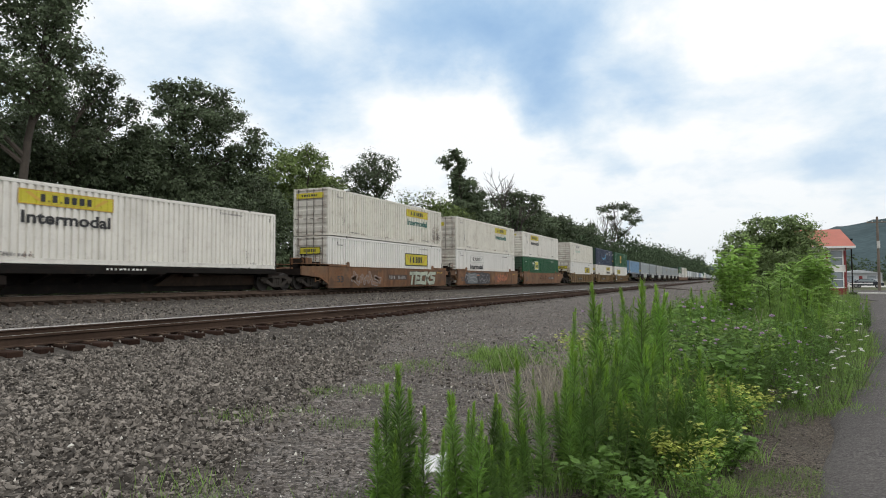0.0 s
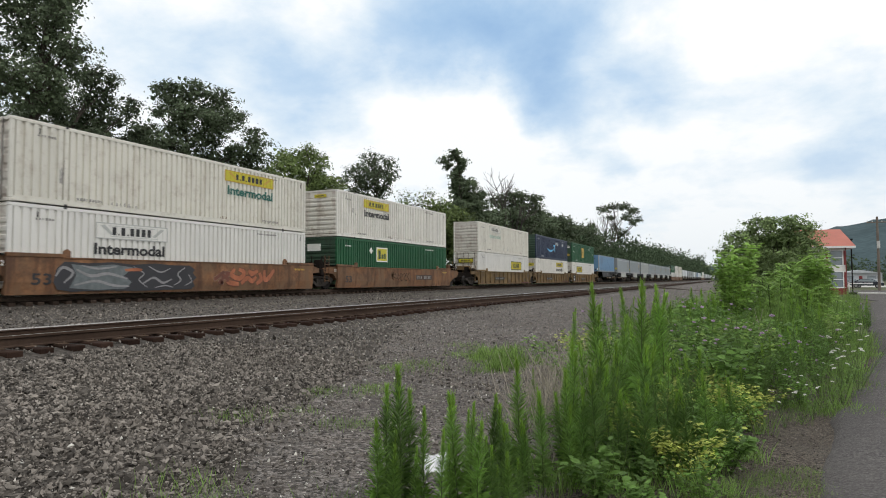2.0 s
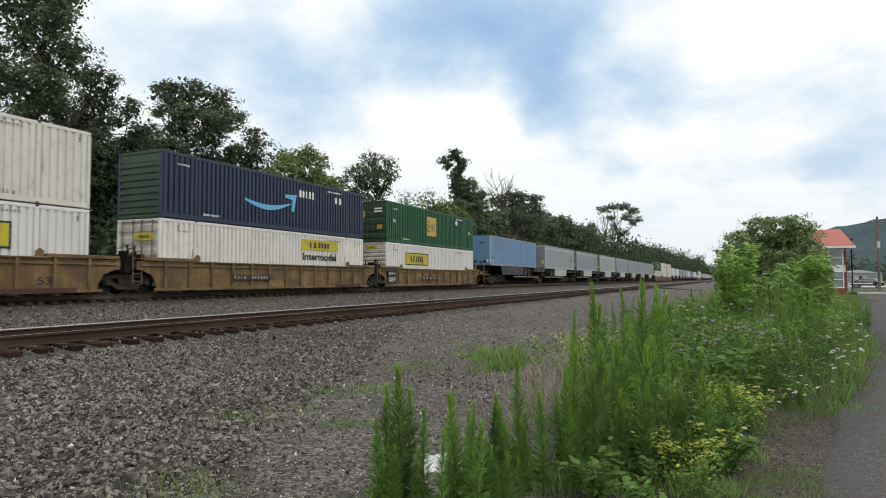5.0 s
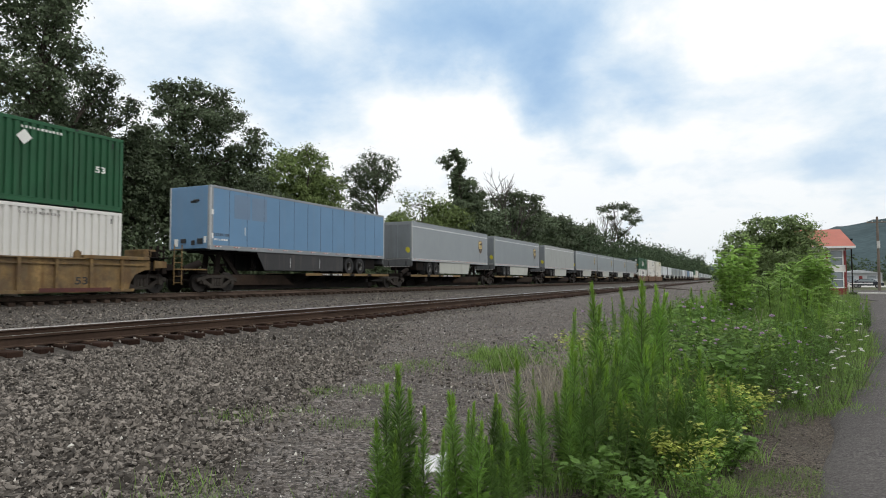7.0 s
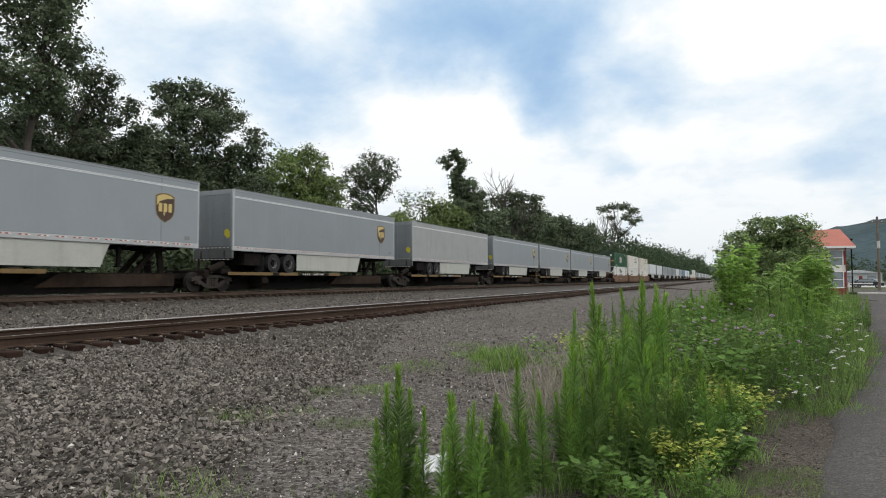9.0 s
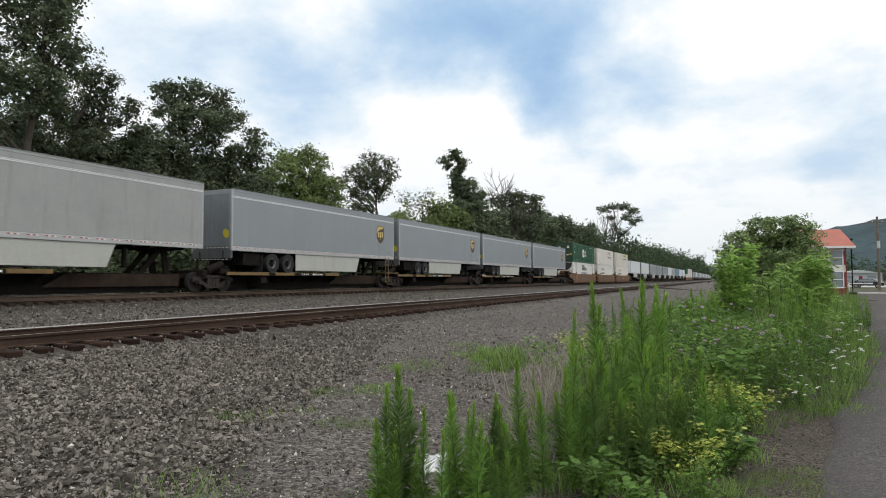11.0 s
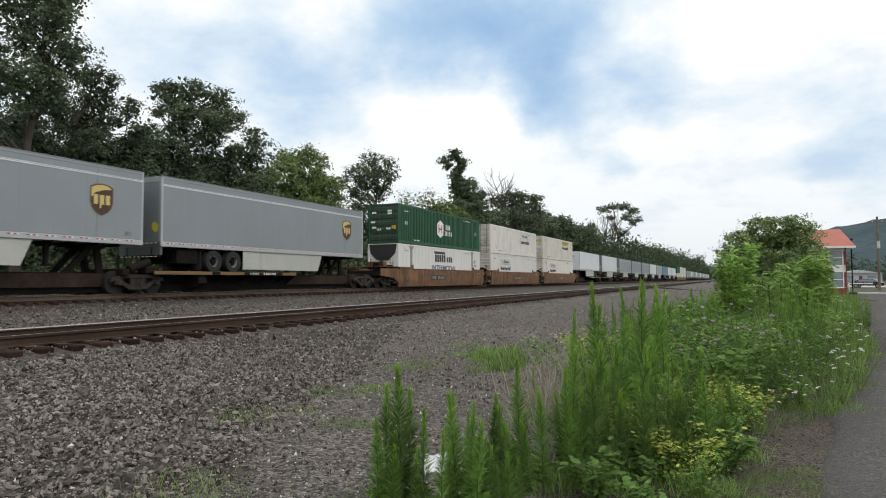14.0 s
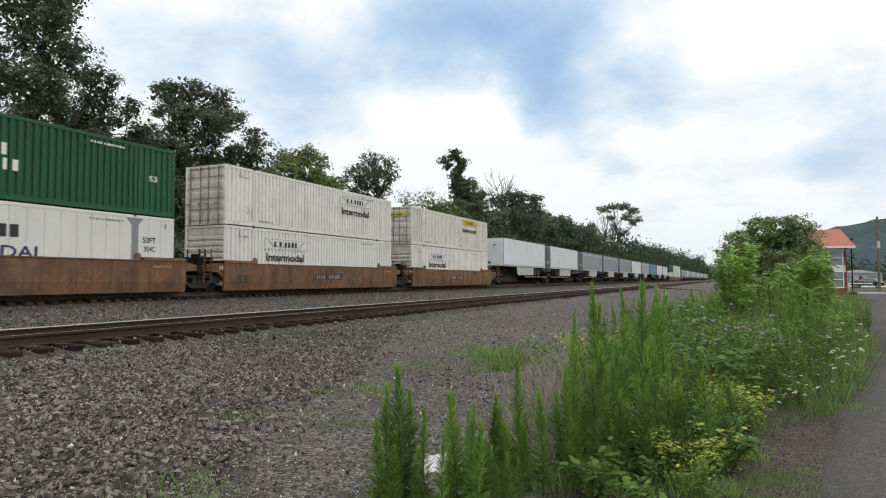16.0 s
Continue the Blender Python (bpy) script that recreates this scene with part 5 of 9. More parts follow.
def trailer(s, skin, label, nose_leads=False, mark=True, skirt="skirt", lite=False, panels=0, front=None):
    """A highway trailer riding on the spine car; heights above the rail."""
    tr = on_train(thing("semi_trailer", label, "semi-trailer", group="trailers of the train"), s, 0)
    m = M[skin]
    LT, z0, z1, hw = 16.05, 1.98, 5.0, 1.3
    Y = (lambda a: LT - a) if nose_leads else (lambda a: a)

    def ybox(sh, x0, a, zz0, x1, b, zz1, bev=0.0):
        return sh.box(x0, min(Y(a), Y(b)), zz0, x1, max(Y(a), Y(b)), zz1, bev)
    tag = (skin, nose_leads)
    part("body", shared(("tbody", tag), lambda: Shape().box(-hw + 0.012, 0.03, z0 + 0.2, hw - 0.012, LT - 0.03, z1 - 0.02, 0.03).mesh("body")), m, tr)
    for side in (1, -1):
        xo = side * hw
        part("top_rail", shared(("ttop", side, skin), lambda: Shape().box(min(xo, xo - side * 0.06), 0.0, z1 - 0.13, max(xo, xo - side * 0.06), LT, z1, 0.015).mesh("top_rail")), M["tr_rail_blue"] if skin == "tr_blue" else m, tr)
        part("bottom_rail", shared(("tbot", side, skin == "tr_blue"), lambda: Shape().box(min(xo, xo - side * 0.06), 0.0, z0, max(xo, xo - side * 0.06), LT, z0 + 0.22, 0.015).mesh("bottom_rail")), M["tr_rail_blue"] if skin == "tr_blue" else M["alu"], tr)
        skin == "tr_blue" or part("waist_line", shared(("tl", side, skin == "tr_blue"), lambda: Shape().box(min(xo, xo - side * 0.02), 0.0, z1 - 0.43, max(xo, xo - side * 0.02), LT, z1 - 0.385, 0.004).box(min(xo - side * 0.003, xo - side * 0.02), 0.0, z1 - 0.37, max(xo - side * 0.003, xo - side * 0.02), LT, z1 - 0.345, 0.004).mesh("waist_line")), M["tr_line"], tr)
        skin == "tr_blue" or part("roof_rail", shared(("troof", side), lambda: Shape().box(min(xo + side * 0.004, xo - side * 0.06), 0.0, z1 - 0.045, max(xo + side * 0.004, xo - side * 0.06), LT, z1 + 0.012, 0.012).mesh("roof_rail")), M["tr_roof"], tr)
        for a in (0.0, LT - 0.09):
            part("corner_post", shared(("tc", side, skin, lite), lambda: Shape().box(min(xo + side * 0.004, xo - side * 0.10), 0, z0, max(xo + side * 0.004, xo - side * 0.10), 0.09, z1 - 0.002, 0.02).mesh("corner_post")), M["alu"] if not lite else m, tr, at=(0, a, 0))
        if panels:
            n = panels
            for k in range(1, n):
                part("seam", shared(("seam", side, skin), lambda: Shape().box(min(xo - side * 0.02, xo - side * 0.006), -0.012, z0 + 0.22, max(xo - side * 0.02, xo - side * 0.008), 0.012, z1 - 0.13, 0.004).mesh("seam")), M["skirt_dark"] if skin == "tr_blue" else M["tr_front"], tr, at=(0, LT * k / n, 0))
        elif not lite:
            part("rivet_seams", shared(("rs", side, skin), lambda: rivets(side, LT, z0, z1, hw).mesh("rivet_seams")), m, tr)
    if mark:
        part("door_seam", shared(("dseam",), lambda: Shape().box(hw - 0.02, 13.95, z0 + 0.22, hw - 0.005, 13.99, z1 - 0.13, 0.004).mesh("door_seam")), M["tr_front"], tr)
    ends = (0.0, LT)
    for k, a in enumerate(ends):
        is_front = (k == 0) == nose_leads
        d = 1 if k == 0 else -1
        if is_front:
            part("front_wall", shared(("fw", k, skin), lambda: Shape().box(-hw + 0.1, min(a, a + d * 0.05), z0 + 0.05, hw - 0.1, max(a, a + d * 0.05), z1 - 0.02, 0.02).mesh("front_wall")), M[front] if front else m, tr)
            part("air_box", shared(("ab", k), lambda: Shape().box(0.1, min(a, a - d * 0.05), 4.2, 0.45, max(a, a - d * 0.05), 4.3, 0.01).box(-0.5, min(a, a - d * 0.06), 2.3, -0.2, max(a, a - d * 0.06), 2.5, 0.01).mesh("air_box")), M["logo_dark"], tr)
        else:
            for x0 in (-hw + 0.1, 0.005):
                part("rear_door", shared(("rd", k, front), lambda: Shape().box(0, min(a, a + d * 0.05), z0 + 0.22, hw - 0.105, max(a, a + d * 0.05), z1 - 0.24, 0.012).mesh("rear_door")), M[front or "tr_door"], tr, at=(x0, d * 0.014, 0))
            for x0 in (-hw + 0.06, hw - 0.20):
                part("door_post", shared(("dpost", k), lambda: Shape().box(0, min(a, a + d * 0.06), z0 + 0.05, 0.14, max(a, a + d * 0.06), z1 - 0.03, 0.02).mesh("door_post")), M["tr_front"], tr, at=(x0, 0, 0))
            part("rear_header", shared(("rh", k), lambda: Shape().box(-hw + 0.2, min(a, a + d * 0.1), z1 - 0.25, hw - 0.2, max(a, a + d * 0.1), z1 - 0.01, 0.01).mesh("rear_header")), M["tr_front"], tr)
            part("rear_sill", shared(("rsl", k), lambda: Shape().box(-hw + 0.05, min(a, a + d * 0.12), z0 - 0.36, hw - 0.05, max(a, a + d * 0.12), z0 + 0.2, 0.01).mesh("rear_sill")), M["tr_tail"], tr)
            if not lite:
                for zz in (z0 + 0.14, 1.545):
                    part("reflective_tape", shared(("rtape", k), lambda: tail_tape(a, d)), M["lens_white"], tr, at=(0, 0, zz))["kind"] = "stuff"
            part("bumper", shared(("bump", k), lambda: Shape().box(-1.2, min(a, a + d * 0.1), 1.52, 1.2, max(a, a + d * 0.1), 1.62, 0.01).box(-0.8, min(a, a + d * 0.08), 1.6, -0.7, max(a, a + d * 0.08), z0).box(
                0.7, min(a, a + d * 0.08), 1.6, 0.8, max(a, a + d * 0.08), z0).mesh("bumper")), M["car_black"], tr)
            if not nose_leads and not lite:
                part("warning_sticker", shared(("ws",), lambda: Shape().prism([(0.72, 2.78), (0.92, 2.58), (1.08, 2.66), (1.09, 2.92), (0.90, 3.06), (0.74, 2.98)], 1, 0.006, 0.013).mesh("warning_sticker")), M["logo_yellow"], tr)
    chassis = Shape()
    for x in (-0.55, 0.45):
        ybox(chassis, x, 1.2, 1.72, x + 0.1, 6.2, z0)
    # slider box, then an added black block that fills the shaded space by the wheels
    ybox(chassis, -0.64, 0.9, 1.48, 0.64, 5.7, 1.9)
    ybox(chassis, -1.12, 1.0, 1.30, 1.12, 2.2, 1.9)
    for a in np.arange(0.6, 15.5, 0.9):
        ybox(chassis, -1.2, a, z0 - 0.1, 1.2, a + 0.06, z0 + 0.005)
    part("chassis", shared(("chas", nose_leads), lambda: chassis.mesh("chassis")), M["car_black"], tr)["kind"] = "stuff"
    for a in (3.05, 4.32):
        for side in (1, -1):
            def wheel():
                w = Shape()
                for xa, xb in ((0.0, 0.28), (0.32, 0.60)):
                    w.ring((0, 0), None, 0.27, 0.50, -xb, -xa, 26)
                return w.mesh("tyre", True)
            wh = part("wheel", shared(("tyre",), wheel), M["rubber"], tr, "black double tyre", at=pose(side * 1.27, Y(a), 1.43, 0, 0, 0 if side > 0 else 180))
            part("rim", shared(("rimm",), lambda: Shape().ring((0, 0), None, 0.235, 0.275, -0.24, -0.03, 22).mesh("rim", True)), M["rim"], wh, "pale rim ring")
            part("hub", shared(("hubm",), lambda: Shape().cyl((-0.22, 0, 0), (-0.16, 0, 0), 0.24, 18).cyl((-0.2, 0, 0), (-0.06, 0, 0), 0.08, 10).mesh("hub", True)), M["car_black"], wh)
    part("axles", shared(("axl", nose_leads), lambda: Shape().cyl((-1.1, Y(3.05), 1.43), (1.1, Y(3.05), 1.43), 0.07, 8).cyl((-1.1, Y(4.32), 1.43), (1.1, Y(4.32), 1.43), 0.07, 8).mesh("axles")), M["car_black"], tr)
    for x in (-1.2, 0.62):
        part("mudflap", shared(("flap", nose_leads), lambda: ybox(Shape(), 0, 2.30, 1.0, 0.58, 2.33, 1.85).mesh("mudflap")), M["rubber"], tr, at=(x, 0, 0))
    legs = Shape()
    for x in (-0.75, 0.6):
        ybox(legs, x, 12.35, 1.15, x + 0.15, 12.5, z0, 0.01)
        ybox(legs, x - 0.08, 12.3, 1.08, x + 0.23, 12.55, 1.15, 0.01)
    part("landing_gear", shared(("legs", nose_leads), lambda: legs.mesh("landing_gear")), M["car_black"], tr)
    if skirt:
        for side in (1, -1):
            def skirt_panel():
                xo = side * 1.24
                far = 1.25 if skirt == "skirt_dark" else 0.0
                pts = [(Y(5.0), z0 + 0.02), (Y(11.6 + far), z0 + 0.02), (Y(11.2 + far * 0.8), 1.06), (Y(5.0), 1.08)]
                return Shape().prism(pts, 0, min(xo, xo - side * 0.02), max(xo, xo - side * 0.02)).mesh("side_skirt")
            part("side_skirt", shared(("skirt", side, nose_leads, skirt), skirt_panel), M[skirt], tr)
    if mark:
        shield(tr, 13.66, 3.02, 0.98, 1.22)
        words(tr, "53", 15.2, z0 + 0.36, 0.16, 0.3, M["logo_ink"], x=1.302)
    if not lite:
        def tape():
            me = Shape().box(0, 0, 0, 0.008, 0.10, 0.042).box(0, 0.10, 0, 0.0079, 0.20, 0.042).box(0, 0.20, 0, 0.008, 0.30, 0.042).box(0, 0.30, 0, 0.0079, 0.40, 0.042).mesh("reflector")
            me.materials.append(M["lens_red"]), me.materials.append(M["lens_white"])
            for p in me.polygons:
                p.material_index = 1 if p.center.y % 0.2 > 0.1001 else 0
            return me
        for k in range(13 if panels else 24):
            part("reflector", shared(("tape",), tape), None, tr, at=(hw - 0.001, 0.3 + k * (1.235 if panels else 0.65), z0 + 0.13))
    return tr


def rivets(side, LT, z0, z1, hw):
    """Faint upright lap seams in the sheet side."""
    sh, a = Shape(), 1.2
    while a < LT - 0.5:
        x0, x1 = sorted((side * (hw - 0.013), side * (hw - 0.0112)))
        sh.box(x0, a, z0 + 0.22, x1, a + 0.05, z1 - 0.13)
        a += 1.23
    return sh

# the consist, from its head past the camera to its far end
def stack(s, paint, first=False, last=False, seed=0, ribbed=False, **kw):
    return well_car(s, paint, first, last, seed, ribbed, **kw)


# single box on a spine car
spine_car(9.0, False, True, container_deck=True)
b = container("container", 9.0, 1.11, "cont_white", "door", "white corrugated container with yellow banner on a spine car")
banner(b, 2.86, 2.08, 3.64, 0.52, "yellow")
words(b, "Intermodal", 2.98, 1.42, 0.44, 3.4, M["logo_dark"])
words(b, "TOP LIFT ONLY", 1.6, 0.29, 0.12, 1.15, M["logo_ink"])

# brown articulated well car, three units
A, B, C = 29.95, 49.25, 68.55
car = stack(A, "car_brown", first=True, seed=1, lead=2.6, plate_at=7.0)
graffiti(car, 10.0, 4.3, 0.24, 0.9, "graf_pale", "graf_dark", 5, 4)
graffiti(car, 2.2, 3.6, 0.2, 0.95, "graf_tan", "graf_grey", 4, 9)
b = container("container", A, LOW, "cont_clean", "door", "clean white corrugated container with a large framed yellow sign")
banner(b, 9.73, 1.30, 3.78, 0.92, "framed")
end_sign(b, -0.78, 0.75, 1.80, 2.26, -0.02, "yellow sign on the doors", True)
b = container("container", A, UP, "cont_cream", "door", "rust-scarred cream container with yellow banner on top of another")
banner(b, 9.95, 2.05, 3.6, 0.55, "yellow")
words(b, "Intermodal", 10.12, 1.42, 0.44, 3.25, M["logo_green"])
words(b, "TOP LIFT ONLY", 12.6, 0.29, 0.12, 1.25, M["logo_ink"])
grime_marks(b, ((14.35, 0.45, 1.55, 0.95, "logo_dark"), (14.3, 0.3, 0.5, 0.3, "car_brown"), (14.5, 0.28, 1.2, 1.9, "car_brown")))
end_sign(b, -1.05, 0.95, 2.28, 2.62, -0.02, "yellow sign on the doors", False)

car = stack(B, "car_brown", seed=2, plate_at=0)
grey_piece(car, 1.5, 6.55, 0.17, 1.06)
graffiti(car, 8.9, 1.3, 0.40, 0.55, "graf_rust", "graf_tan", 2, 15)
orange_tag(car, 9.85, 3.4, 0.24, 0.95)
b = container("container", B, LOW, "cont_clean", "ribs", "white corrugated container with grey banner in a brown well car")
banner(b, 3.2, 1.86, 3.35, 0.62, "grey")
words(b, "Intermodal", 3.15, 1.24, 0.44, 3.25, M["logo_dark"])
b = container("container", B, UP, "cont_cream", "door", "cream corrugated container with yellow banner and rusty doors")
banner(b, 9.86, 2.08, 3.5, 0.54, "yellow")
words(b, "Intermodal", 10.05, 1.44, 0.44, 3.25, M["logo_green"])
words(b, "TOP LIFT ONLY", 12.5, 0.29, 0.12, 1.3, M["logo_ink"])
end_sign(b, -1.05, 0.1, 2.1, 2.42, -0.02, "yellow sign on the doors", False)

car = stack(C, "car_brown", last=True, seed=3, plate_at=10.3)
graffiti(car, 6.2, 3.2, 0.55, 0.5, "car_brown", "truck_steel", 6, 33)
b = container("container", C, LOW, "cont_green", "ribs", "dark green corrugated container with a yellow square sign")
sq = part("sign_panel", Shape().box(0, 4.7, 1.48, 0.006, 6.2, 2.46), M["logo_white"], b, "pale square sign", at=(HALF_W + 0.003, 0, 0))
part("sign_field", Shape().box(0.006, 4.8, 1.56, 0.009, 6.1, 2.38), M["logo_yellow"], sq)
part("word_bars", Shape().box(0.009, 4.95, 1.68, 0.013, 5.25, 2.26).box(0.009, 5.36, 1.7, 0.013, 5.62, 2.0).box(0.009, 5.72, 1.7, 0.013, 5.92, 2.05), M["end_green"], sq)
part("diamond_mark", Shape().prism([(3.75, 2.2), (4.0, 1.98), (4.25, 2.2), (4.0, 2.42)], 0, 0, 0.005), M["logo_white"], b, at=(HALF_W + 0.003, 0, 0))
words(b, "53", 14.6, 1.0, 0.22, 0.42, M["logo_white"])
part("end_plate", Shape().box(-0.9, -0.02, 2.05, 0.1, -0.01, 2.5), M["logo_white"], b, "white plate with dark bars on the end")
b = container("container", C, UP, "cont_white", "ribs", "white corrugated container with yellow banner over a green one")
banner(b, 3.05, 2.08, 3.35, 0.55, "yellow")
words(b, "Intermodal", 3.15, 1.50, 0.44, 3.25, M["logo_dark"])
words(b, "TOP LIFT ONLY", 12.4, 0.29, 0.12, 1.3, M["logo_ink"])
end_sign(b, -0.4, 0.5, 2.44, 2.64, 0.0, "yellow sign on the end wall", False)

# yellow ribbed well car, three units
D, E, F = 92.2, 111.55, 130.8
stack(D, "car_yellow", first=True, seed=4, ribbed=True, lead=2.1)
b = container("container", D, LOW, "cont_clean", "door", "clean white container with a framed yellow sign")
banner(b, 9.63, 1.32, 3.7, 0.92, "framed")
end_sign(b, -0.8, 0.75, 1.86, 2.30, -0.02, "yellow sign on the doors", True)
b = container("container", D, UP, "cont_cream", "ribs", "weathered cream container with faded banner and green lettering")
banner(b, 3.02, 2.08, 3.25, 0.54, "faded")
words(b, "Intermodal", 3.1, 1.48, 0.42, 3.2, M["faded_green"])
grime_marks(b, ((7.1, 0.3, 0.4, 0.6, "logo_grey"), (8.4, 0.3, 0.3, 0.5, "logo_grey")))

stack(E, "car_yellow", seed=5, ribbed=True)
b = container("container", E, LOW, "cont_white", "door", "white container with yellow banner under a navy one")
banner(b, 9.64, 1.96, 3.6, 0.6, "yellow")
words(b, "Intermodal", 9.78, 1.38, 0.42, 3.3, M["logo_dark"])
end_sign(b, -0.2, 1.0, 1.95, 2.3, -0.02, "yellow sign on the doors", False)
b = container("container", E, UP, "cont_navy", "ribs", "navy blue container with a sky blue curved arrow mark")


def smile():
    sh = Shape()
    n = 18
    top, bot = [], []
    for k in range(n + 1):
        u = k / n
        yy = 5.1 + 3.6 * u
        base = 1.55 - 0.62 * math.sin(math.pi * (0.12 + 0.78 * u)) + 0.1 * u
        th = 0.26 * math.sin(math.pi * min(1, 0.08 + 0.9 * u)) ** 0.7
        top.append((yy, base + th)), bot.append((yy, base))
    v = [(x, p, q) for x in (0, 0.004) for p, q in top + bot[::-1]]
    m = 2 * (n + 1)
    f = []
    for o in (0, m):
        f += [(o + i, o + i + 1, o + m - 2 - i, o + m - 1 - i) for i in range(n)]
    f += [(i, (i + 1) % m, m + (i + 1) % m, m + i) for i in range(m)]
    sh.add(v, f)
    sh.prism([(8.2, 1.95), (9.2, 2.02), (8.95, 1.05), (8.75, 1.1), (8.85, 1.72), (8.2, 1.78)], 0, 0, 0.004)
    return sh


part("arrow_mark", smile(), M["logo_sky"], b, "sky blue curved arrow", at=(HALF_W + 0.003, 0, 0))
part("word_bars", bars(9.4, 1.95, 1.5, 0.42, 5, 6), M["logo_white"], b, at=(HALF_W + 0.003, 0, 0))
part("word_bars", bars(12.9, 1.95, 0.8, 0.42, 2, 7), M["logo_white"], b, at=(HALF_W + 0.003, 0, 0))

stack(F, "car_yellow", last=True, seed=6, ribbed=True, plate_at=5.2)
b = container("container", F, LOW, "cont_clean", "ribs", "white container with framed yellow sign under a green one")
banner(b, 2.8, 1.36, 3.8, 0.92, "framed")
end_sign(b, -0.4, 0.5, 2.44, 2.64, 0.0, "yellow sign on the end wall", False)
b = container("container", F, UP, "cont_green", "door", "green corrugated container with an ochre square sign")
sq = part("sign_panel", Shape().box(0, 6.42, 0.80, 0.006, 8.12, 2.32), M["logo_ochre"], b, "ochre square sign with dark bars", at=(HALF_W + 0.003, 0, 0))
part("word_bars", Shape().box(0.006, 6.55, 1.1, 0.010, 6.66, 1.98).box(0.006, 6.66, 1.1, 0.010, 6.98, 1.18).box(0.006, 6.66, 1.9, 0.010, 6.98, 1.98).box(0.006, 6.66, 1.5, 0.010, 6.9, 1.58).box(
    0.006, 7.08, 1.24, 0.010, 7.2, 1.76).box(0.006, 7.4, 1.24, 0.010, 7.5, 1.76).box(0.006, 7.7, 1.2, 0.010, 7.8, 1.8), M["end_green"], sq)
for yy in (0.95, 14.95):
    words(b, "53", yy, 1.42, 0.24, 0.42, M["logo_white"])
part("diamond_mark", Shape().prism([(12.0, 2.25), (12.27, 1.98), (12.54, 2.25), (12.27, 2.52)], 0, 0, 0.005), M["logo_white"], b, at=(HALF_W + 0.003, 0, 0))
part("door_placards", Shape().box(-0.95, -0.04, 1.75, -0.45, -0.03, 2.25).box(0.55, -0.04, 0.9, 0.95, -0.03, 1.2), M["logo_ochre"], b, "ochre and white placards on the doors")
part("number_bars", Shape().box(0.3, -0.04, 2.3, 0.95, -0.03, 2.4).box(0.3, -0.04, 2.1, 0.95, -0.03, 2.2), M["logo_white"], b)

# trailers on spine cars
for k, s in enumerate((151.6, 171.9, 190.1, 209.0, 226.85, 243.75, 260.65, 277.6)):
    spine_car(s, k in (0, 5), k in (4, 7), seed=k, turned=k == 0, truck_at=(0.75, -2.1, -1.05, -1.35, -0.9, -0.9, -0.9, -0.9)[k])
trailer(151.6, "tr_blue", "sky blue panelled semi-trailer with dark skirts on a spine car", nose_leads=True, mark=False, skirt="skirt_dark", panels=13)
blue = TRAIN[-1][0]
for yy in (1.56, 2.80):
    part("faded_patch", Shape().box(1.289, yy, 3.55, 1.292, yy + 1.10, 4.72), M["tr_patch"], blue, "grey patch over old lettering")
part("number_bars", bars(0.22, 2.62, 1.0, 0.15, 8, 21), M["logo_dark"], blue, at=(1.290, 0, 0))
part("small_print", bars(0.25, 2.42, 0.9, 0.09, 6, 22), M["logo_white"], blue, at=(1.290, 0, 0))
part("mark", Shape().box(0, 2.3, 2.75, 0.004, 2.34, 3.15), M["logo_white"], blue, at=(1.290, 0, 0))
part("nose_cap", Shape().cyl((1.165, 0.13, 2.0), (1.165, 0.13, 4.97), 0.138, 20), M["tr_rail_blue"], blue, "dented rounded grey corner cap")
part("cap_patch", Shape().box(1.300, 0.08, 3.62, 1.306, 0.20, 3.86).box(1.300, 0.10, 2.5, 1.305, 0.20, 2.75), M["logo_white"], blue)
part("nose_box", Shape().box(0.55, -0.07, 2.25, 0.85, 0.0, 2.50, 0.01).box(0.15, -0.05, 2.2, 0.36, 0.0, 2.42, 0.01).box(0.28, -0.09, 4.25, 0.62, 0.0, 4.34, 0.02), M["logo_dark"], blue, "dark hose box on the nose")
part("nose_plate", Shape().box(-0.95, -0.012, 2.15, -0.72, 0.0, 2.5).box(0.92, -0.012, 2.3, 1.06, 0.0, 2.6), M["logo_white"], blue, "pale plate on the nose")
part("skirt_strap", Shape().box(0, 5.9, 1.2, 0.01, 5.94, 1.75).box(0, 8.6, 1.2, 0.01, 8.64, 1.75), M["alu"], blue, at=(1.241, 0, 0))
GREY = "pale grey semi-trailer with white skirts and a shield mark"
for s in (171.9, 190.1):
    trailer(s, "tr_grey", GREY)
trailer(209.0, "tr_grey_dirty", "dusty grey unmarked semi-trailer with bent white skirts", mark=False)
for s in (226.85, 243.75, 260.65, 277.6):
    trailer(s, "tr_grey", GREY)

# second brown well car
G, H, I = 298.5, 317.65, 336.95
stack(G, "car_brown", first=True, seed=7, plate_at=5.1, lead=2.6)
b = container("refrigerated_container", G, LOW, "cont_clean", "plain", "smooth white refrigerated container", smooth=True, end_paint="cont_clean")
part("cooling_grille", Shape().prism([(-1.16, 2.85), (1.16, 2.85), (1.02, 2.2), (0.5, 1.70), (-0.5, 1.70), (-1.02, 2.2)], 1, -0.03, 0.0), M["plate_black"], b, "black cooling unit on the end")
for yy in (1.86, L53 - 2.12):
    part("grey_post", Shape().box(HALF_W - 0.02, yy, 0.02, HALF_W + 0.01, yy + 0.3, 2.55).prism([(yy - 0.25, 2.78), (yy + 0.55, 2.78), (yy + 0.3, 2.5), (yy, 2.5)], 0, HALF_W - 0.02, HALF_W + 0.01), M["tr_front"], b, "grey lifting post")
s3 = Shape()
for k in range(5):
    s3.box(0, 6.2 + k * 0.42, 1.70, 0.005, 6.53 + k * 0.42, 2.3)
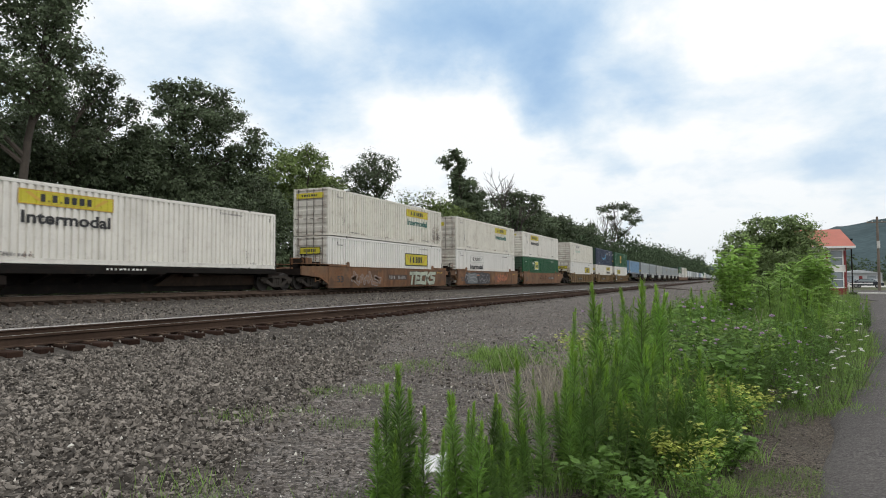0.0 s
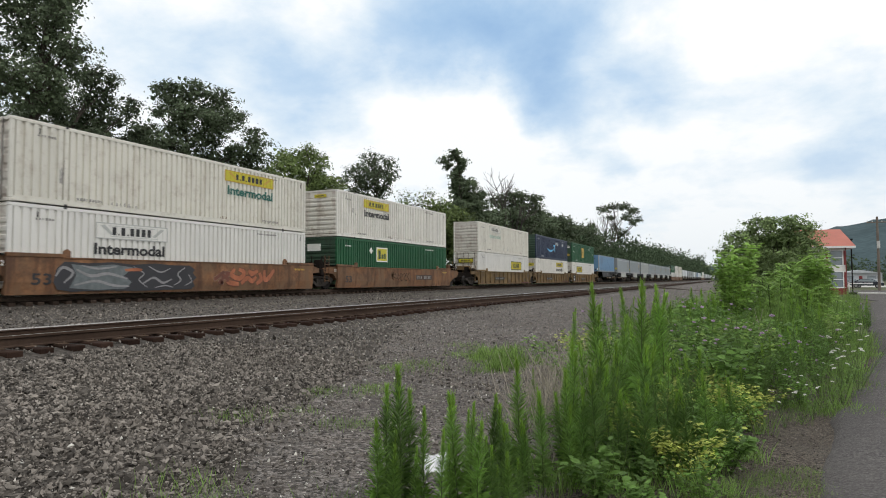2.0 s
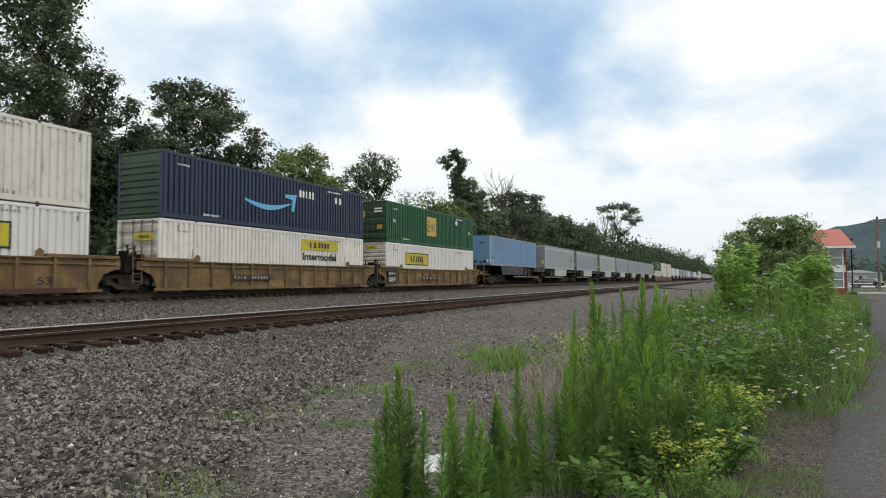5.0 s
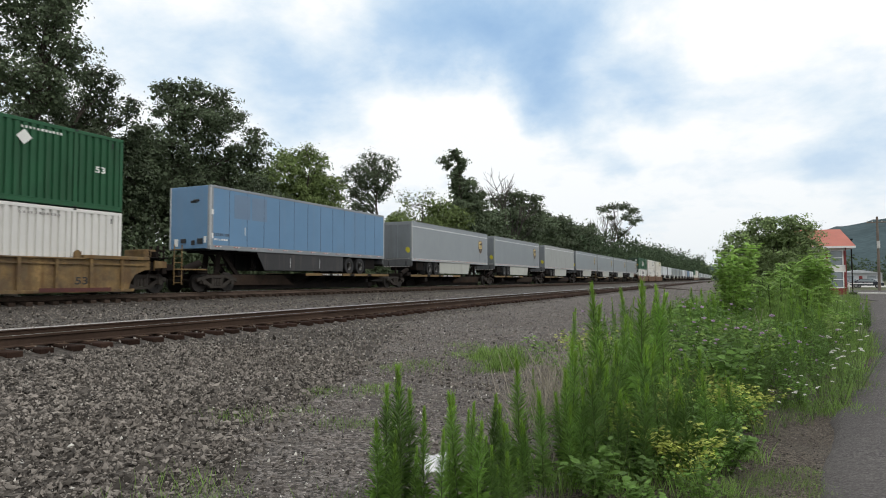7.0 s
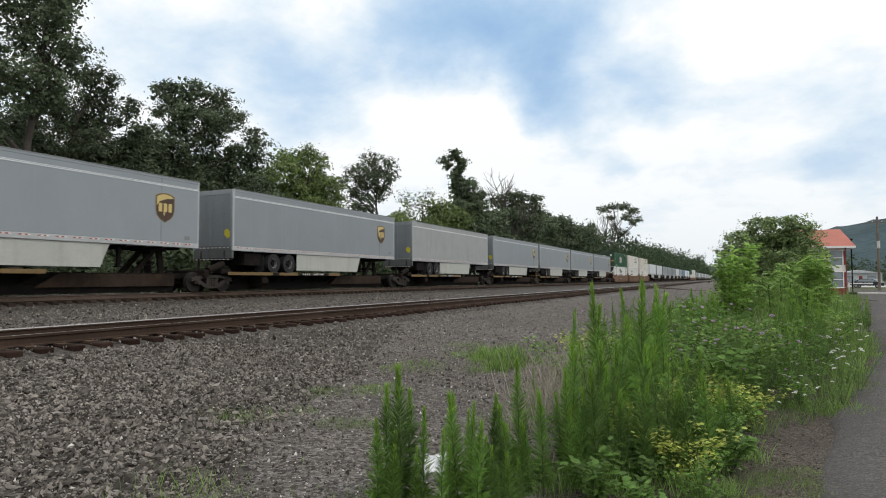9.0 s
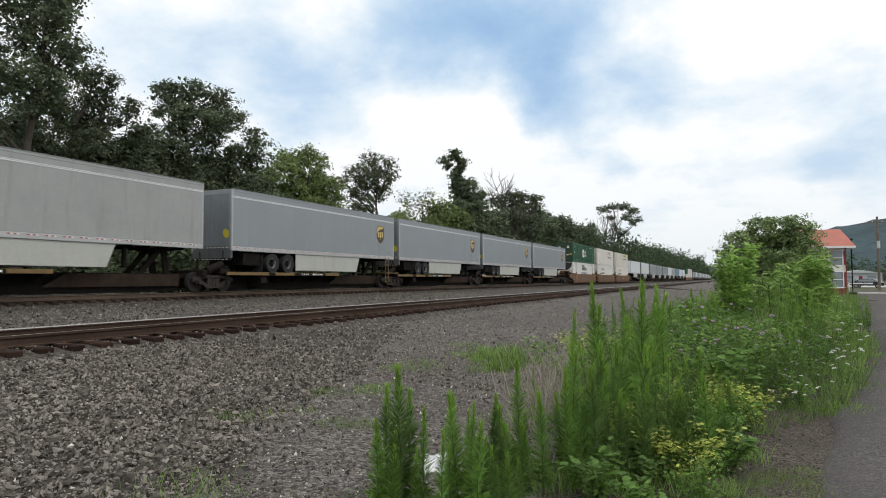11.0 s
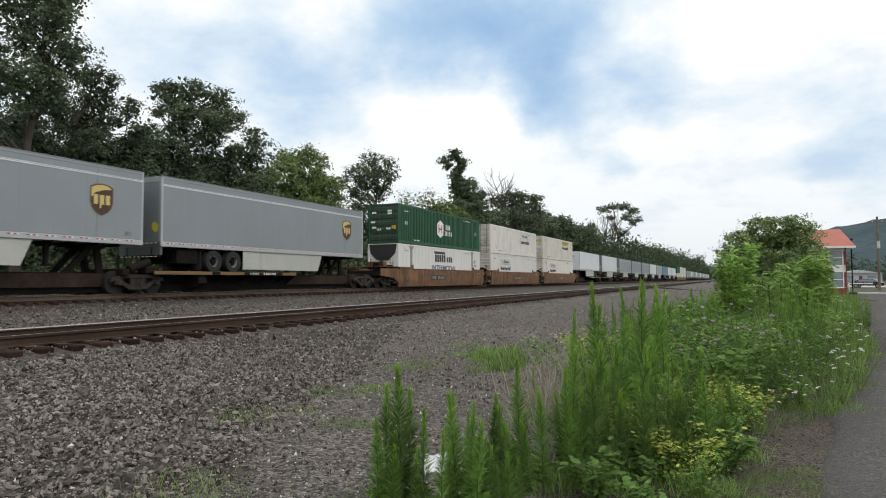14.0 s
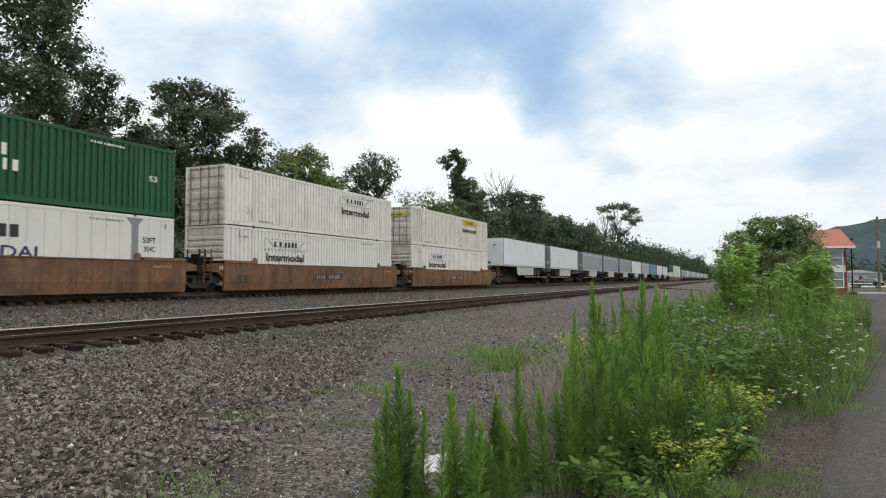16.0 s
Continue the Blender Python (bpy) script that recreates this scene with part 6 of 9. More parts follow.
s3.prism([(6.1, 2.36), (8.25, 2.36), (8.05, 2.56), (5.95, 2.56)], 0, 0, 0.005)
for k in range(3):
    s3.box(0, 8.5 + k * 0.4, 1.72, 0.005, 8.8 + k * 0.4, 2.15)
part("word_bars", s3, M["logo_dark"], b, "black block bars in place of the name", at=(HALF_W - 0.008, 0, 0))
words(b, "INTERMODAL", 5.6, 1.02, 0.42, 4.9, M["logo_navy"], x=HALF_W - 0.006)
words(b, "53FT", 14.55, 1.78, 0.24, 0.66, M["logo_dark"], x=HALF_W - 0.006)
words(b, "XHC", 14.6, 1.42, 0.24, 0.58, M["logo_dark"], x=HALF_W - 0.006)
b = container("container", G, UP, "cont_green", "door", "green corrugated container with a white hexagon sign")
hexa = part("hexagon_mark", Shape().prism([(6.6, 1.05), (7.2, 0.78), (7.8, 1.05), (7.8, 1.95), (7.2, 2.22), (6.6, 1.95)], 0, 0, 0.005), M["logo_white"], b, "white hexagon sign", at=(HALF_W + 0.003, 0, 0))
part("hexagon_bars", Shape().box(0.005, 6.85, 1.15, 0.008, 7.0, 1.85).box(0.005, 7.4, 1.15, 0.008, 7.55, 1.85).box(0.005, 7.0, 1.42, 0.008, 7.4, 1.56), M["logo_red"], hexa)
part("word_bars", bars(8.25, 1.52, 1.0, 0.42, 3, 11), M["logo_white"], b, at=(HALF_W + 0.003, 0, 0))
part("word_bars", bars(8.05, 1.02, 1.55, 0.40, 5, 12), M["logo_white"], b, at=(HALF_W + 0.003, 0, 0))
for yy in (0.95, 14.8):
    words(b, "53", yy, 1.42, 0.24, 0.42, M["logo_white"])
pl = Shape()
for x, z in ((-0.9, 2.2), (0.4, 2.3), (0.4, 2.1), (-0.9, 1.1), (-0.5, 0.95), (0.3, 1.0), (-1.0, 1.5)):
    pl.box(x, -0.04, z, x + 0.35, -0.03, z + 0.13)
part("door_placards", pl, M["logo_white"], b, "white placards on the green doors")
part("door_placards", Shape().box(0.75, -0.04, 1.0, 1.1, -0.03, 1.3), M["logo_ochre"], b)

stack(H, "car_brown", seed=8, plate_at=7.0)
b = container("container", H, LOW, "cont_clean", "ribs", "white corrugated container with grey banner in a brown well car")
banner(b, 2.8, 1.86, 3.6, 0.55, "grey")
words(b, "Intermodal", 2.95, 1.24, 0.42, 3.15, M["logo_dark"])
b = container("container", H, UP, "cont_white", "door", "white corrugated container with grey banner and rust-streaked doors")
banner(b, 9.7, 2.03, 3.6, 0.52, "grey")
words(b, "Intermodal", 9.9, 1.40, 0.42, 3.2, M["logo_dark"])
stack(I, "car_brown", last=True, seed=9, plate_at=7.0)
b = container("container", I, LOW, "cont_white", "ribs", "dull white container with grey banner in a brown well car")
banner(b, 3.0, 1.86, 3.2, 0.55, "grey")
words(b, "Intermodal", 3.0, 1.26, 0.42, 3.15, M["logo_dark"])
b = container("container", I, UP, "cont_cream", "door", "cream container with small yellow banner, stacked")
banner(b, 9.85, 2.22, 3.4, 0.52, "yellow")
words(b, "Intermodal", 9.85, 1.58, 0.42, 3.25, M["logo_dark"])
end_sign(b, -1.05, 0.95, 2.15, 2.45, -0.02, "yellow sign on the doors", False)

# the rest, seen far down the line
far_list = [(358.0, "tr_white", True, False, 0), (376.8, "tr_white", False, False, 0), (396.9, "tr_grey", False, True, 0), (414.8, "tr_grey", False, True, 0), (433.2, "tr_grey", False, True, 0),
            (451.0, "tr_white", False, False, 0), (469.0, "tr_grey_dirty", False, False, 0), (487.5, "tr_blue", True, False, 13), (506.0, "tr_white", False, False, 0), (524.5, "tr_white", False, False, 0)]
for s, skin, nose, mark, pan in far_list:
    spine_car(s, s == 358.0, False, seed=int(s), turned=nose)
    trailer(s, skin, {"tr_white": "white semi-trailer on a spine car", "tr_grey": GREY, "tr_grey_dirty": "dusty grey semi-trailer on a spine car", "tr_blue": "sky blue panelled semi-trailer on a spine car"}[skin],
            nose_leads=nose, mark=mark, lite=s > 400, panels=pan, skirt="skirt" if not pan else "skirt_dark")
for k, s in enumerate((548.0, 567.2, 586.4)):
    stack(s, "car_brown", first=k == 0, last=k == 2, seed=k)
    container("container", s, LOW, "cont_white", "door", "white container low in a far well car", marks=False)
    container("container", s, UP, ("cont_green", "cont_white", "cont_clean")[k], "door", ("green", "white", "clean white")[k] + " container stacked on a far well car", marks=False)
s, k = 610.0, 0
while s < 930:
    spine_car(s, False, False, seed=k)
    skin = ("tr_grey", "tr_grey", "tr_white", "tr_grey", "tr_grey_dirty", "tr_white")[k % 6]
    trailer(s, skin, {"tr_white": "white far semi-trailer", "tr_grey": "pale grey far semi-trailer", "tr_grey_dirty": "dusty far semi-trailer"}[skin] + " on a spine car", mark=False, lite=True)
    s, k = s + 18.4, k + 1

# ---- trees ----
def leaf_quads(rng, centres, size, flat=0.5, long=1.0, wide=0.55, face=None):
    """Small kite-shaped leaves at centres (n, 3), each at its own slant."""
    n = len(centres)
    nrm = rng.normal(size=(n, 3)) * (1.0, 1.0, 0.8) + (0, 0, flat)
    if face is not None:
        nrm = nrm * 0.55 + face
    nrm /= np.linalg.norm(nrm, axis=1)[:, None]
    u = np.cross(nrm, rng.normal(size=(n, 3)))
    u /= np.linalg.norm(u, axis=1)[:, None]
    w = np.cross(nrm, u)
    s = (size * rng.uniform(0.6, 1.35, n))[:, None]
    v = np.stack([centres - u * s * 0.5 * long, centres + w * s * 0.5 * wide + nrm * s * 0.1, centres + u * s * 0.5 * long, centres - w * s * 0.5 * wide + nrm * s * 0.1], 1).reshape(-1, 3)
    f = np.arange(4 * n).reshape(n, 4)
    return v, f


def limb(sh, pts, r0, r1, n=6):
    """A tapered, bent limb through pts, as one tube."""
    m, v, f = len(pts), [], []
    d = (Vector(pts[-1]) - Vector(pts[0])).normalized()
    a = d.orthogonal().normalized()
    c = d.cross(a)
    for k, p in enumerate(pts):
        r = r0 + (r1 - r0) * k / (m - 1)
        for i in range(n):
            w = 2 * math.pi * i / n
            v.append(Vector(p) + a * (r * math.cos(w)) + c * (r * math.sin(w)))
    for k in range(m - 1):
        f += [(k * n + i, k * n + (i + 1) % n, (k + 1) * n + (i + 1) % n, (k + 1) * n + i) for i in range(n)]
    sh.add(v, f)


def lobed_tree(seed, lobes, leaf, leaf_size, fill=30, trunk_r=0.25, tuft=0.42, lean=(0, 0), spread=0.55, stems=1, bare=0.0, thick=1.0, inner=1.0):
    """Trunk, limbs and leaves of one tree on the origin. lobes: the boughs of its crown, each (across, height, radius, half height);
    fill: leaves in a tuft; tuft: a leafy twig's reach; bare: the share of twigs that carry no leaves."""
    rng = np.random.default_rng(seed)
    wood, cs, faces, deep = Shape(), [], [], []
    wide = max(abs(l[0]) + l[2] for l in lobes)
    top = max(l[1] + 0.4 * l[3] for l in lobes)
    crest = max(lobes, key=lambda l: l[1])
    spine = [Vector((lean[0] * u + (crest[0] - lean[0]) * u ** 2.2 + rng.normal() * 0.012 * top * u, lean[1] * u + rng.normal() * 0.012 * top * u, top * u)) for u in np.linspace(0, 1, 9)]
    if stems == 1:
        limb(wood, spine, trunk_r, trunk_r * 0.14, 9)
    order = rng.permutation(len(lobes))
    boughs = []
    for k, (across, high, r, rz) in enumerate(lobes):
        away = (order[k] / max(1, len(lobes) - 1) * 2 - 1) * wide * spread * (0.4 if high > top * 0.85 else 1.0)
        boughs.append((across, away, high, r, rz))
        if inner > 0.4:
            boughs.append((across * 0.72 + 0.28 * crest[0], away * 0.5, high - 1.1 * rz, r * 0.72, rz * 0.7))
    for across, away, high, r, rz in boughs:
        centre = Vector((across, away, high))
        u = min(0.93, max(0.12, (high - 0.9 * abs(across) - 0.5 * rz) / top))
        i = min(7, int(u * 8))
        root = spine[i].lerp(spine[i + 1], u * 8 - i) if stems == 1 else Vector((rng.normal() * 0.12, rng.normal() * 0.12, 0))
        mid = root.lerp(centre, 0.55) + Vector(rng.normal(size=3)) * 0.12 * r + Vector((0, 0, 0.10 * rz))
        lr = max(0.03, trunk_r * 0.42 * (1.15 - u)) * thick
        limb(wood, [root, mid, centre], lr, lr * 0.4, 6)
        n = max(5, int(1.9 * (r * r + 1.6 * r * rz) / tuft ** 2))
        # shaded leaves deep inside the bough
        m = int(inner * 26 * (r * r + r * rz) / tuft ** 2 * 0.3)
        if m:
            w = rng.normal(size=(m, 3)) * 0.36
            deep.append(np.array(centre) + w * (r, r, rz))
        q = rng.normal(size=(n, 3))
        q /= np.linalg.norm(q, axis=1)[:, None]
        d = rng.uniform(0.30, 1.0, (n, 1)) ** 0.55 * rng.uniform(0.80, 1.26, (n, 1))
        for j, c in enumerate(q * d * (r, r, rz)):
            tip = centre + Vector(c)
            if j % 3 == 0 or d[j] > 1.02:
                limb(wood, [centre.lerp(tip, 0.15), tip], 0.02 * tuft / 0.42, 0.006, 4)
            if rng.uniform() < bare:
                limb(wood, [tip, tip + Vector(rng.normal(size=3)) * tuft * 0.6], 0.008, 0.003, 3)
                continue
            m = int(fill * rng.uniform(0.55, 1.45))
            w = rng.normal(size=(m, 3)) * (0.52, 0.52, 0.30) * tuft * rng.uniform(0.7, 1.25)
            cs.append(np.array(tip) + w)
            faces.append(q[j] * 0.75 + w / tuft * 0.6 + (0, 0, 0.55))
    v, f = leaf_quads(rng, np.concatenate(cs), leaf_size, wide=0.72, face=np.concatenate(faces))
    if deep:
        v2, f2 = leaf_quads(rng, np.concatenate(deep), leaf_size * 1.9, wide=0.8)
        v, f = np.concatenate([v, v2]), np.concatenate([f, f2 + len(v)])
    v[:, 2] = np.maximum(v[:, 2], 0.05)
    return wood.mesh("trunk", True), raw_mesh("crown", v, f, leaf)


def tree(at, label, meshes, turn=0.0, scale=1.0, bark="bark", name="tree", group="trees along the line"):
    ob = thing(name, label, "tree" if name != "bush" else "bush", at=pose(at[0], at[1], at[2] if len(at) > 2 else ground_z(at[0], at[1]) - 0.1, 0, 0, turn) @ Matrix.Scale(scale, 4), group=group)
    part("trunk", meshes[0], M[bark], ob, "grey-brown trunk and limbs")
    part("crown", meshes[1], None, ob, "leafy crown with gaps")
    return ob


def dead_tree(seed, height, spread, n=14):
    """A bare forked tree."""
    rng = np.random.default_rng(seed)
    sh = Shape()

    def grow(p, d, length, r, level):
        q = p + d * length * 0.5 + Vector(rng.normal(size=3)) * length * 0.05
        e = q + (d + Vector(rng.normal(size=3)) * 0.12).normalized() * length * 0.5
        limb(sh, [p, q, e], r, r * 0.6, 6 if level < 2 else 4)
        if level >= 4:
            return
        for _ in range(3 if level else 8):
            a = Vector(rng.normal(size=3)) * spread
            nd = (d + a + Vector((0, 0, 0.45))).normalized()
            grow(p.lerp(e, rng.uniform(0.55, 1.0)), nd, length * rng.uniform(0.5, 0.75), max(0.028, r * 0.55), level + 1)
    grow(Vector((0, 0, 0)), Vector((0.03, 0, 1)), height * 0.46, 0.36, 0)
    return sh.mesh("trunk", True)


DARK = "dark green broadleaf tree in full summer leaf"
LIGHT = "lighter green broadleaf tree"
# the leaning tree nearest the line, and the dark mass beside it
leaner = lobed_tree(20, [(-0.2, 16.2, 1.9, 1.4), (1.6, 14.7, 1.0, 1.0), (0.5, 13.5, 1.2, 0.9), (2.2, 13.0, 1.0, 0.8), (0.1, 11.2, 1.3, 0.9), (-1.8, 13.2, 1.6, 1.6), (1.5, 11.4, 1.1, 0.7),
                         (-2.6, 10.6, 1.6, 1.5), (1.7, 16.4, 1.1, 1.0)], M["leaf_dark"], 0.16, 24, 0.30, 0.36, lean=(1.0, 0.0), thick=1.5, inner=0.42)
tree((-31.5, 18.9), "leaning tree with bare grey trunk and high crown", leaner, 59)
mass = lobed_tree(21, [(1.2, 13.9, 1.1, 1.1), (2.0, 12.5, 1.1, 1.1), (3.3, 11.8, 0.8, 0.6), (0.7, 11.9, 1.3, 1.0), (-0.8, 11.7, 1.2, 0.9), (-2.1, 10.5, 1.6, 1.3), (4.1, 10.8, 0.9, 0.6), (3.0, 9.9, 1.4, 1.2),
                       (1.3, 9.4, 2.0, 1.5), (-0.5, 12.6, 0.8, 0.7), (2.4, 13.7, 0.5, 0.5), (-1.4, 8.8, 1.8, 1.2)], M["leaf_dark"], 0.16, 26, 0.26, 0.42)
tree((-36.0, 24.5), DARK + ", sky showing through", mass, 56)
# the tall round-topped tree
dome = lobed_tree(22, [(-2.2, 15.6, 1.2, 0.7), (-0.4, 15.6, 1.6, 1.0), (1.5, 15.4, 1.3, 1.0), (2.5, 14.0, 0.9, 0.7), (-3.0, 14.1, 0.7, 0.35), (-1.0, 13.6, 1.7, 0.9), (1.2, 13.0, 1.9, 1.0), (4.1, 12.5, 1.1, 1.0),
                       (3.6, 11.0, 1.8, 1.2), (0.7, 10.8, 2.7, 1.4), (-2.1, 11.2, 2.0, 1.3), (-3.6, 10.4, 1.5, 1.3), (-0.9, 8.7, 3.2, 1.6), (3.1, 8.9, 2.4, 1.5), (0.8, 6.6, 3.2, 1.6)], M["leaf_dark"], 0.17, 30, 0.32, 0.45, spread=0.45)
tree((-36.0, 34.9), DARK + " with rounded crown", dome, 46)
filler = lobed_tree(23, [(0.0, 11.2, 1.3, 1.1), (0.6, 9.5, 2.0, 1.6), (-0.8, 8.2, 2.4, 1.8), (1.8, 7.3, 2.1, 1.7), (-2.3, 9.2, 1.5, 1.5), (0.2, 5.6, 2.8, 1.6)], M["leaf_dark"], 0.20, 21, 0.24, 0.55)
tree((-38.5, 32.1), DARK, filler, 50, 1.08)
for x, y, turn, sc in ((-38.0, 28.0, 120, 1.0), (-39.0, 38.8, 220, 0.86), (-37.5, 43.2, 80, 0.92), (-42.0, 46.0, 300, 0.95), (-41.5, 56.0, 20, 0.95), (-41.0, 66.0, 160, 0.85), (-41.0, 88.0, 260, 1.0)):
    tree((x, y), DARK, filler, turn, sc)
slim = lobed_tree(32, [(0.2, 11.6, 1.3, 1.2), (1.0, 9.9, 1.3, 1.0), (-1.1, 9.6, 1.4, 1.0), (0.1, 8.3, 1.2, 0.8)], M["leaf_dark"], 0.20, 20, 0.15, 0.52)
for x, y, turn, sc in ((-38.5, 20.5, 10, 0.98), (-41.0, 22.8, 130, 1.05), (-40.0, 25.0, 250, 1.0), (-36.0, 21.6, 80, 0.86), (-34.8, 17.6, 200, 0.9)):
    tree((x, y), "slim dark tree with bare trunk and high crown", slim, turn, sc)
thicket = lobed_tree(33, [(0.0, 7.6, 1.9, 1.5), (1.5, 5.4, 1.8, 1.4), (-1.6, 5.8, 1.9, 1.5), (0.3, 3.2, 2.2, 1.3), (-2.2, 3.0, 1.6, 1.2), (2.2, 3.2, 1.6, 1.2)], M["leaf_dark"], 0.22, 13, 0.14, 0.55, inner=0.7)
for x, y, turn, sc in ((-37.5, 18.2, 0, 0.85), (-42.0, 26.0, 260, 0.95), (-36.5, 24.6, 60, 0.65), (-44.0, 20.2, 300, 0.9), (-38.0, 15.0, 300, 1.0)):
    tree((x, y), "young dark tree leafy to the ground", thicket, turn, sc)
pale = lobed_tree(24, [(-1.4, 13.7, 1.5, 1.0), (0.2, 14.2, 1.1, 0.9), (1.3, 13.0, 1.1, 1.1), (-2.2, 12.0, 1.7, 1.3), (0.2, 11.6, 2.2, 1.1), (2.1, 10.8, 1.5, 1.1), (-3.3, 10.3, 2.0, 1.4), (-0.1, 9.5, 3.0, 1.5),
                       (3.2, 10.0, 1.0, 1.1), (1.6, 7.6, 2.6, 1.5)], M["leaf_mid"], 0.21, 26, 0.24, 0.52)
tree((-38.0, 50.5), LIGHT, pale, 37)
tree((-42.5, 49.0), LIGHT, pale, 200, 0.85)
airy = lobed_tree(25, [(-0.7, 15.0, 1.8, 1.2), (1.2, 14.6, 1.0, 1.0), (-2.3, 13.9, 1.3, 1.1), (-0.4, 13.3, 2.0, 1.1), (1.2, 12.8, 0.9, 0.8), (-3.3, 13.6, 0.8, 0.8), (-1.9, 12.0, 1.3, 0.9), (0.1, 11.7, 1.5, 0.8),
                       (-2.9, 11.1, 1.0, 1.1), (-1.2, 10.2, 1.1, 0.7), (-3.7, 12.3, 1.0, 0.9), (-2.4, 9.4, 1.2, 0.8), (1.7, 13.6, 0.8, 0.7)], M["leaf_dark"], 0.19, 13, 0.22, 0.44, thick=1.3, bare=0.12, inner=0.45)
tree((-36.0, 61.2), "dark tree with thin airy crown and gaps", airy, 30)
thin = lobed_tree(26, [(-1.9, 12.5, 1.4, 1.1), (0.9, 12.9, 1.4, 0.9), (-0.4, 11.6, 2.0, 1.0), (-1.1, 10.2, 1.8, 0.8), (1.6, 11.2, 1.2, 0.9)], M["leaf_mid"], 0.27, 8, 0.16, 0.55, bare=0.3, inner=0.0)
tree((-38.0, 74.9), "pale green tree with sparse crown", thin, 27)
low = lobed_tree(27, [(0.4, 11.3, 1.9, 1.4), (-0.8, 9.5, 2.6, 1.6), (-5.0, 9.8, 2.2, 1.4), (2.3, 9.5, 2.5, 1.8), (-2.4, 7.6, 3.0, 1.6), (1.5, 7.0, 3.0, 1.6)], M["leaf_mid"], 0.30, 18, 0.24, 0.62)
tree((-37.0, 78.1), LIGHT, low, 25)
tree((-37.5, 69.0), LIGHT, low, 205, 0.78)
spire = lobed_tree(28, [(-1.2, 20.4, 1.0, 0.7), (-2.7, 19.4, 1.0, 0.8), (-0.3, 19.0, 1.1, 0.9), (-1.1, 17.4, 1.2, 0.8), (-0.2, 16.2, 1.4, 0.8), (-1.3, 15.6, 0.9, 0.7), (1.1, 15.6, 1.2, 1.0), (2.7, 14.6, 0.9, 0.6),
                        (0.0, 14.2, 2.2, 1.1), (0.4, 12.2, 3.0, 1.5), (0.9, 9.8, 3.9, 1.9), (2.1, 12.8, 1.6, 1.5), (0.0, 7.0, 3.6, 1.9)], M["leaf_dark"], 0.31, 22, 0.30, 0.58, spread=0.4)
tree((-36.5, 86.9), "tall slim dark tree with tufted top", spire, 23)
ragged = lobed_tree(29, [(-1.5, 15.8, 2.2, 1.7), (1.6, 16.3, 2.6, 1.5), (4.6, 16.4, 1.8, 1.0), (5.1, 14.2, 2.1, 1.6), (1.1, 13.2, 4.0, 2.2), (-2.0, 11.7, 4.2, 2.2), (4.0, 10.5, 3.6, 2.2), (0.0, 8.6, 4.2, 2.2)],
                    M["leaf_dark"], 0.38, 15, 0.30, 0.76, bare=0.15, inner=0.6)
tree((-37.0, 109.3), "dark tree with ragged thinning top", ragged, 19)
heap = lobed_tree(30, [(-1.8, 15.7, 2.2, 1.4), (1.3, 14.4, 2.9, 1.6), (-1.2, 13.1, 3.7, 1.9), (3.2, 12.5, 2.7, 1.7), (-3.8, 12.4, 3.7, 2.2), (0.0, 9.4, 5.0, 2.6)], M["leaf_dark"], 0.48, 16, 0.30, 0.95)
tree((-37.0, 141.2), DARK, heap, 15)
tree((-37.5, 124.0), DARK, heap, 195, 0.92)
tree((-38.0, 98.0), DARK, heap, 80, 0.84)
tree((-37.0, 159.0), DARK, heap, 130, 0.97)
tree((-37.0, 178.2), DARK, heap, 300, 1.02)
umbrella = lobed_tree(31, [(-5.0, 25.9, 2.2, 1.4), (-1.8, 27.2, 2.2, 1.3), (1.8, 27.0, 2.4, 1.3), (4.9, 25.2, 2.2, 1.6), (6.9, 22.4, 1.5, 1.3), (-3.0, 23.2, 1.8, 1.0), (2.6, 22.6, 2.3, 1.2), (5.0, 20.6, 1.6, 0.9), (-0.9, 20.0, 1.5, 1.1), (0.8, 17.5, 2.4, 1.3)], M["leaf_dark"], 0.46, 22, 0.5, 0.9, thick=1.5, inner=0.35)
tree((-36.0, 225.2), "tall umbrella-crowned dark tree", umbrella, 9)
dt = thing("dead_tree", "bare grey dead tree among leafy ones", "tree", at=pose(-36, 107.5, 0.1), group="trees along the line")
part("trunk", dead_tree(5, 18.5, 0.48), M["dead_wood"], dt)
dt = thing("dead_tree", "bare grey dead tree beside a tall umbrella tree", "tree", at=pose(-36, 211, 0.1), group="trees along the line")
part("trunk", dead_tree(8, 23.5, 0.40), M["dead_wood"], dt)


def make_bush(seed, height, radius, leaf, leaf_size, n):
    rng = np.random.default_rng(seed)
    wood, cs = Shape(), []
    for k in range(9):
        a = rng.uniform(0, 6.28)
        r = radius * rng.uniform(0.1, 0.85)
        tip = Vector((math.cos(a) * r, math.sin(a) * r, height * rng.uniform(0.45, 0.92)))
        limb(wood, [Vector((0, 0, 0)), tip * 0.5 + Vector((0, 0, 0.2)), tip], 0.045, 0.012, 5)
        for _ in range(4):
            c = tip * rng.uniform(0.35, 1.05) + Vector(rng.normal(size=3)) * radius * 0.26
            cs.append(np.array(c) + rng.normal(size=(n // 36, 3)) * radius * 0.15)
    v, f = leaf_quads(rng, np.concatenate(cs), leaf_size)
    v[:, 2] = np.maximum(v[:, 2], 0.03)
    return wood.mesh("stems"), raw_mesh("leaves", v, f, leaf)


def bush(at, label, meshes, turn, scale, group):
    ob = thing("bush", label, "bush", at=pose(at[0], at[1], ground_z(at[0], at[1]) - 0.03, 0, 0, turn) @ Matrix.Scale(scale, 4), group=group)
    part("woody_stem", meshes[0], M["bark"], ob)
    part("foliage", meshes[1], None, ob)
    return ob


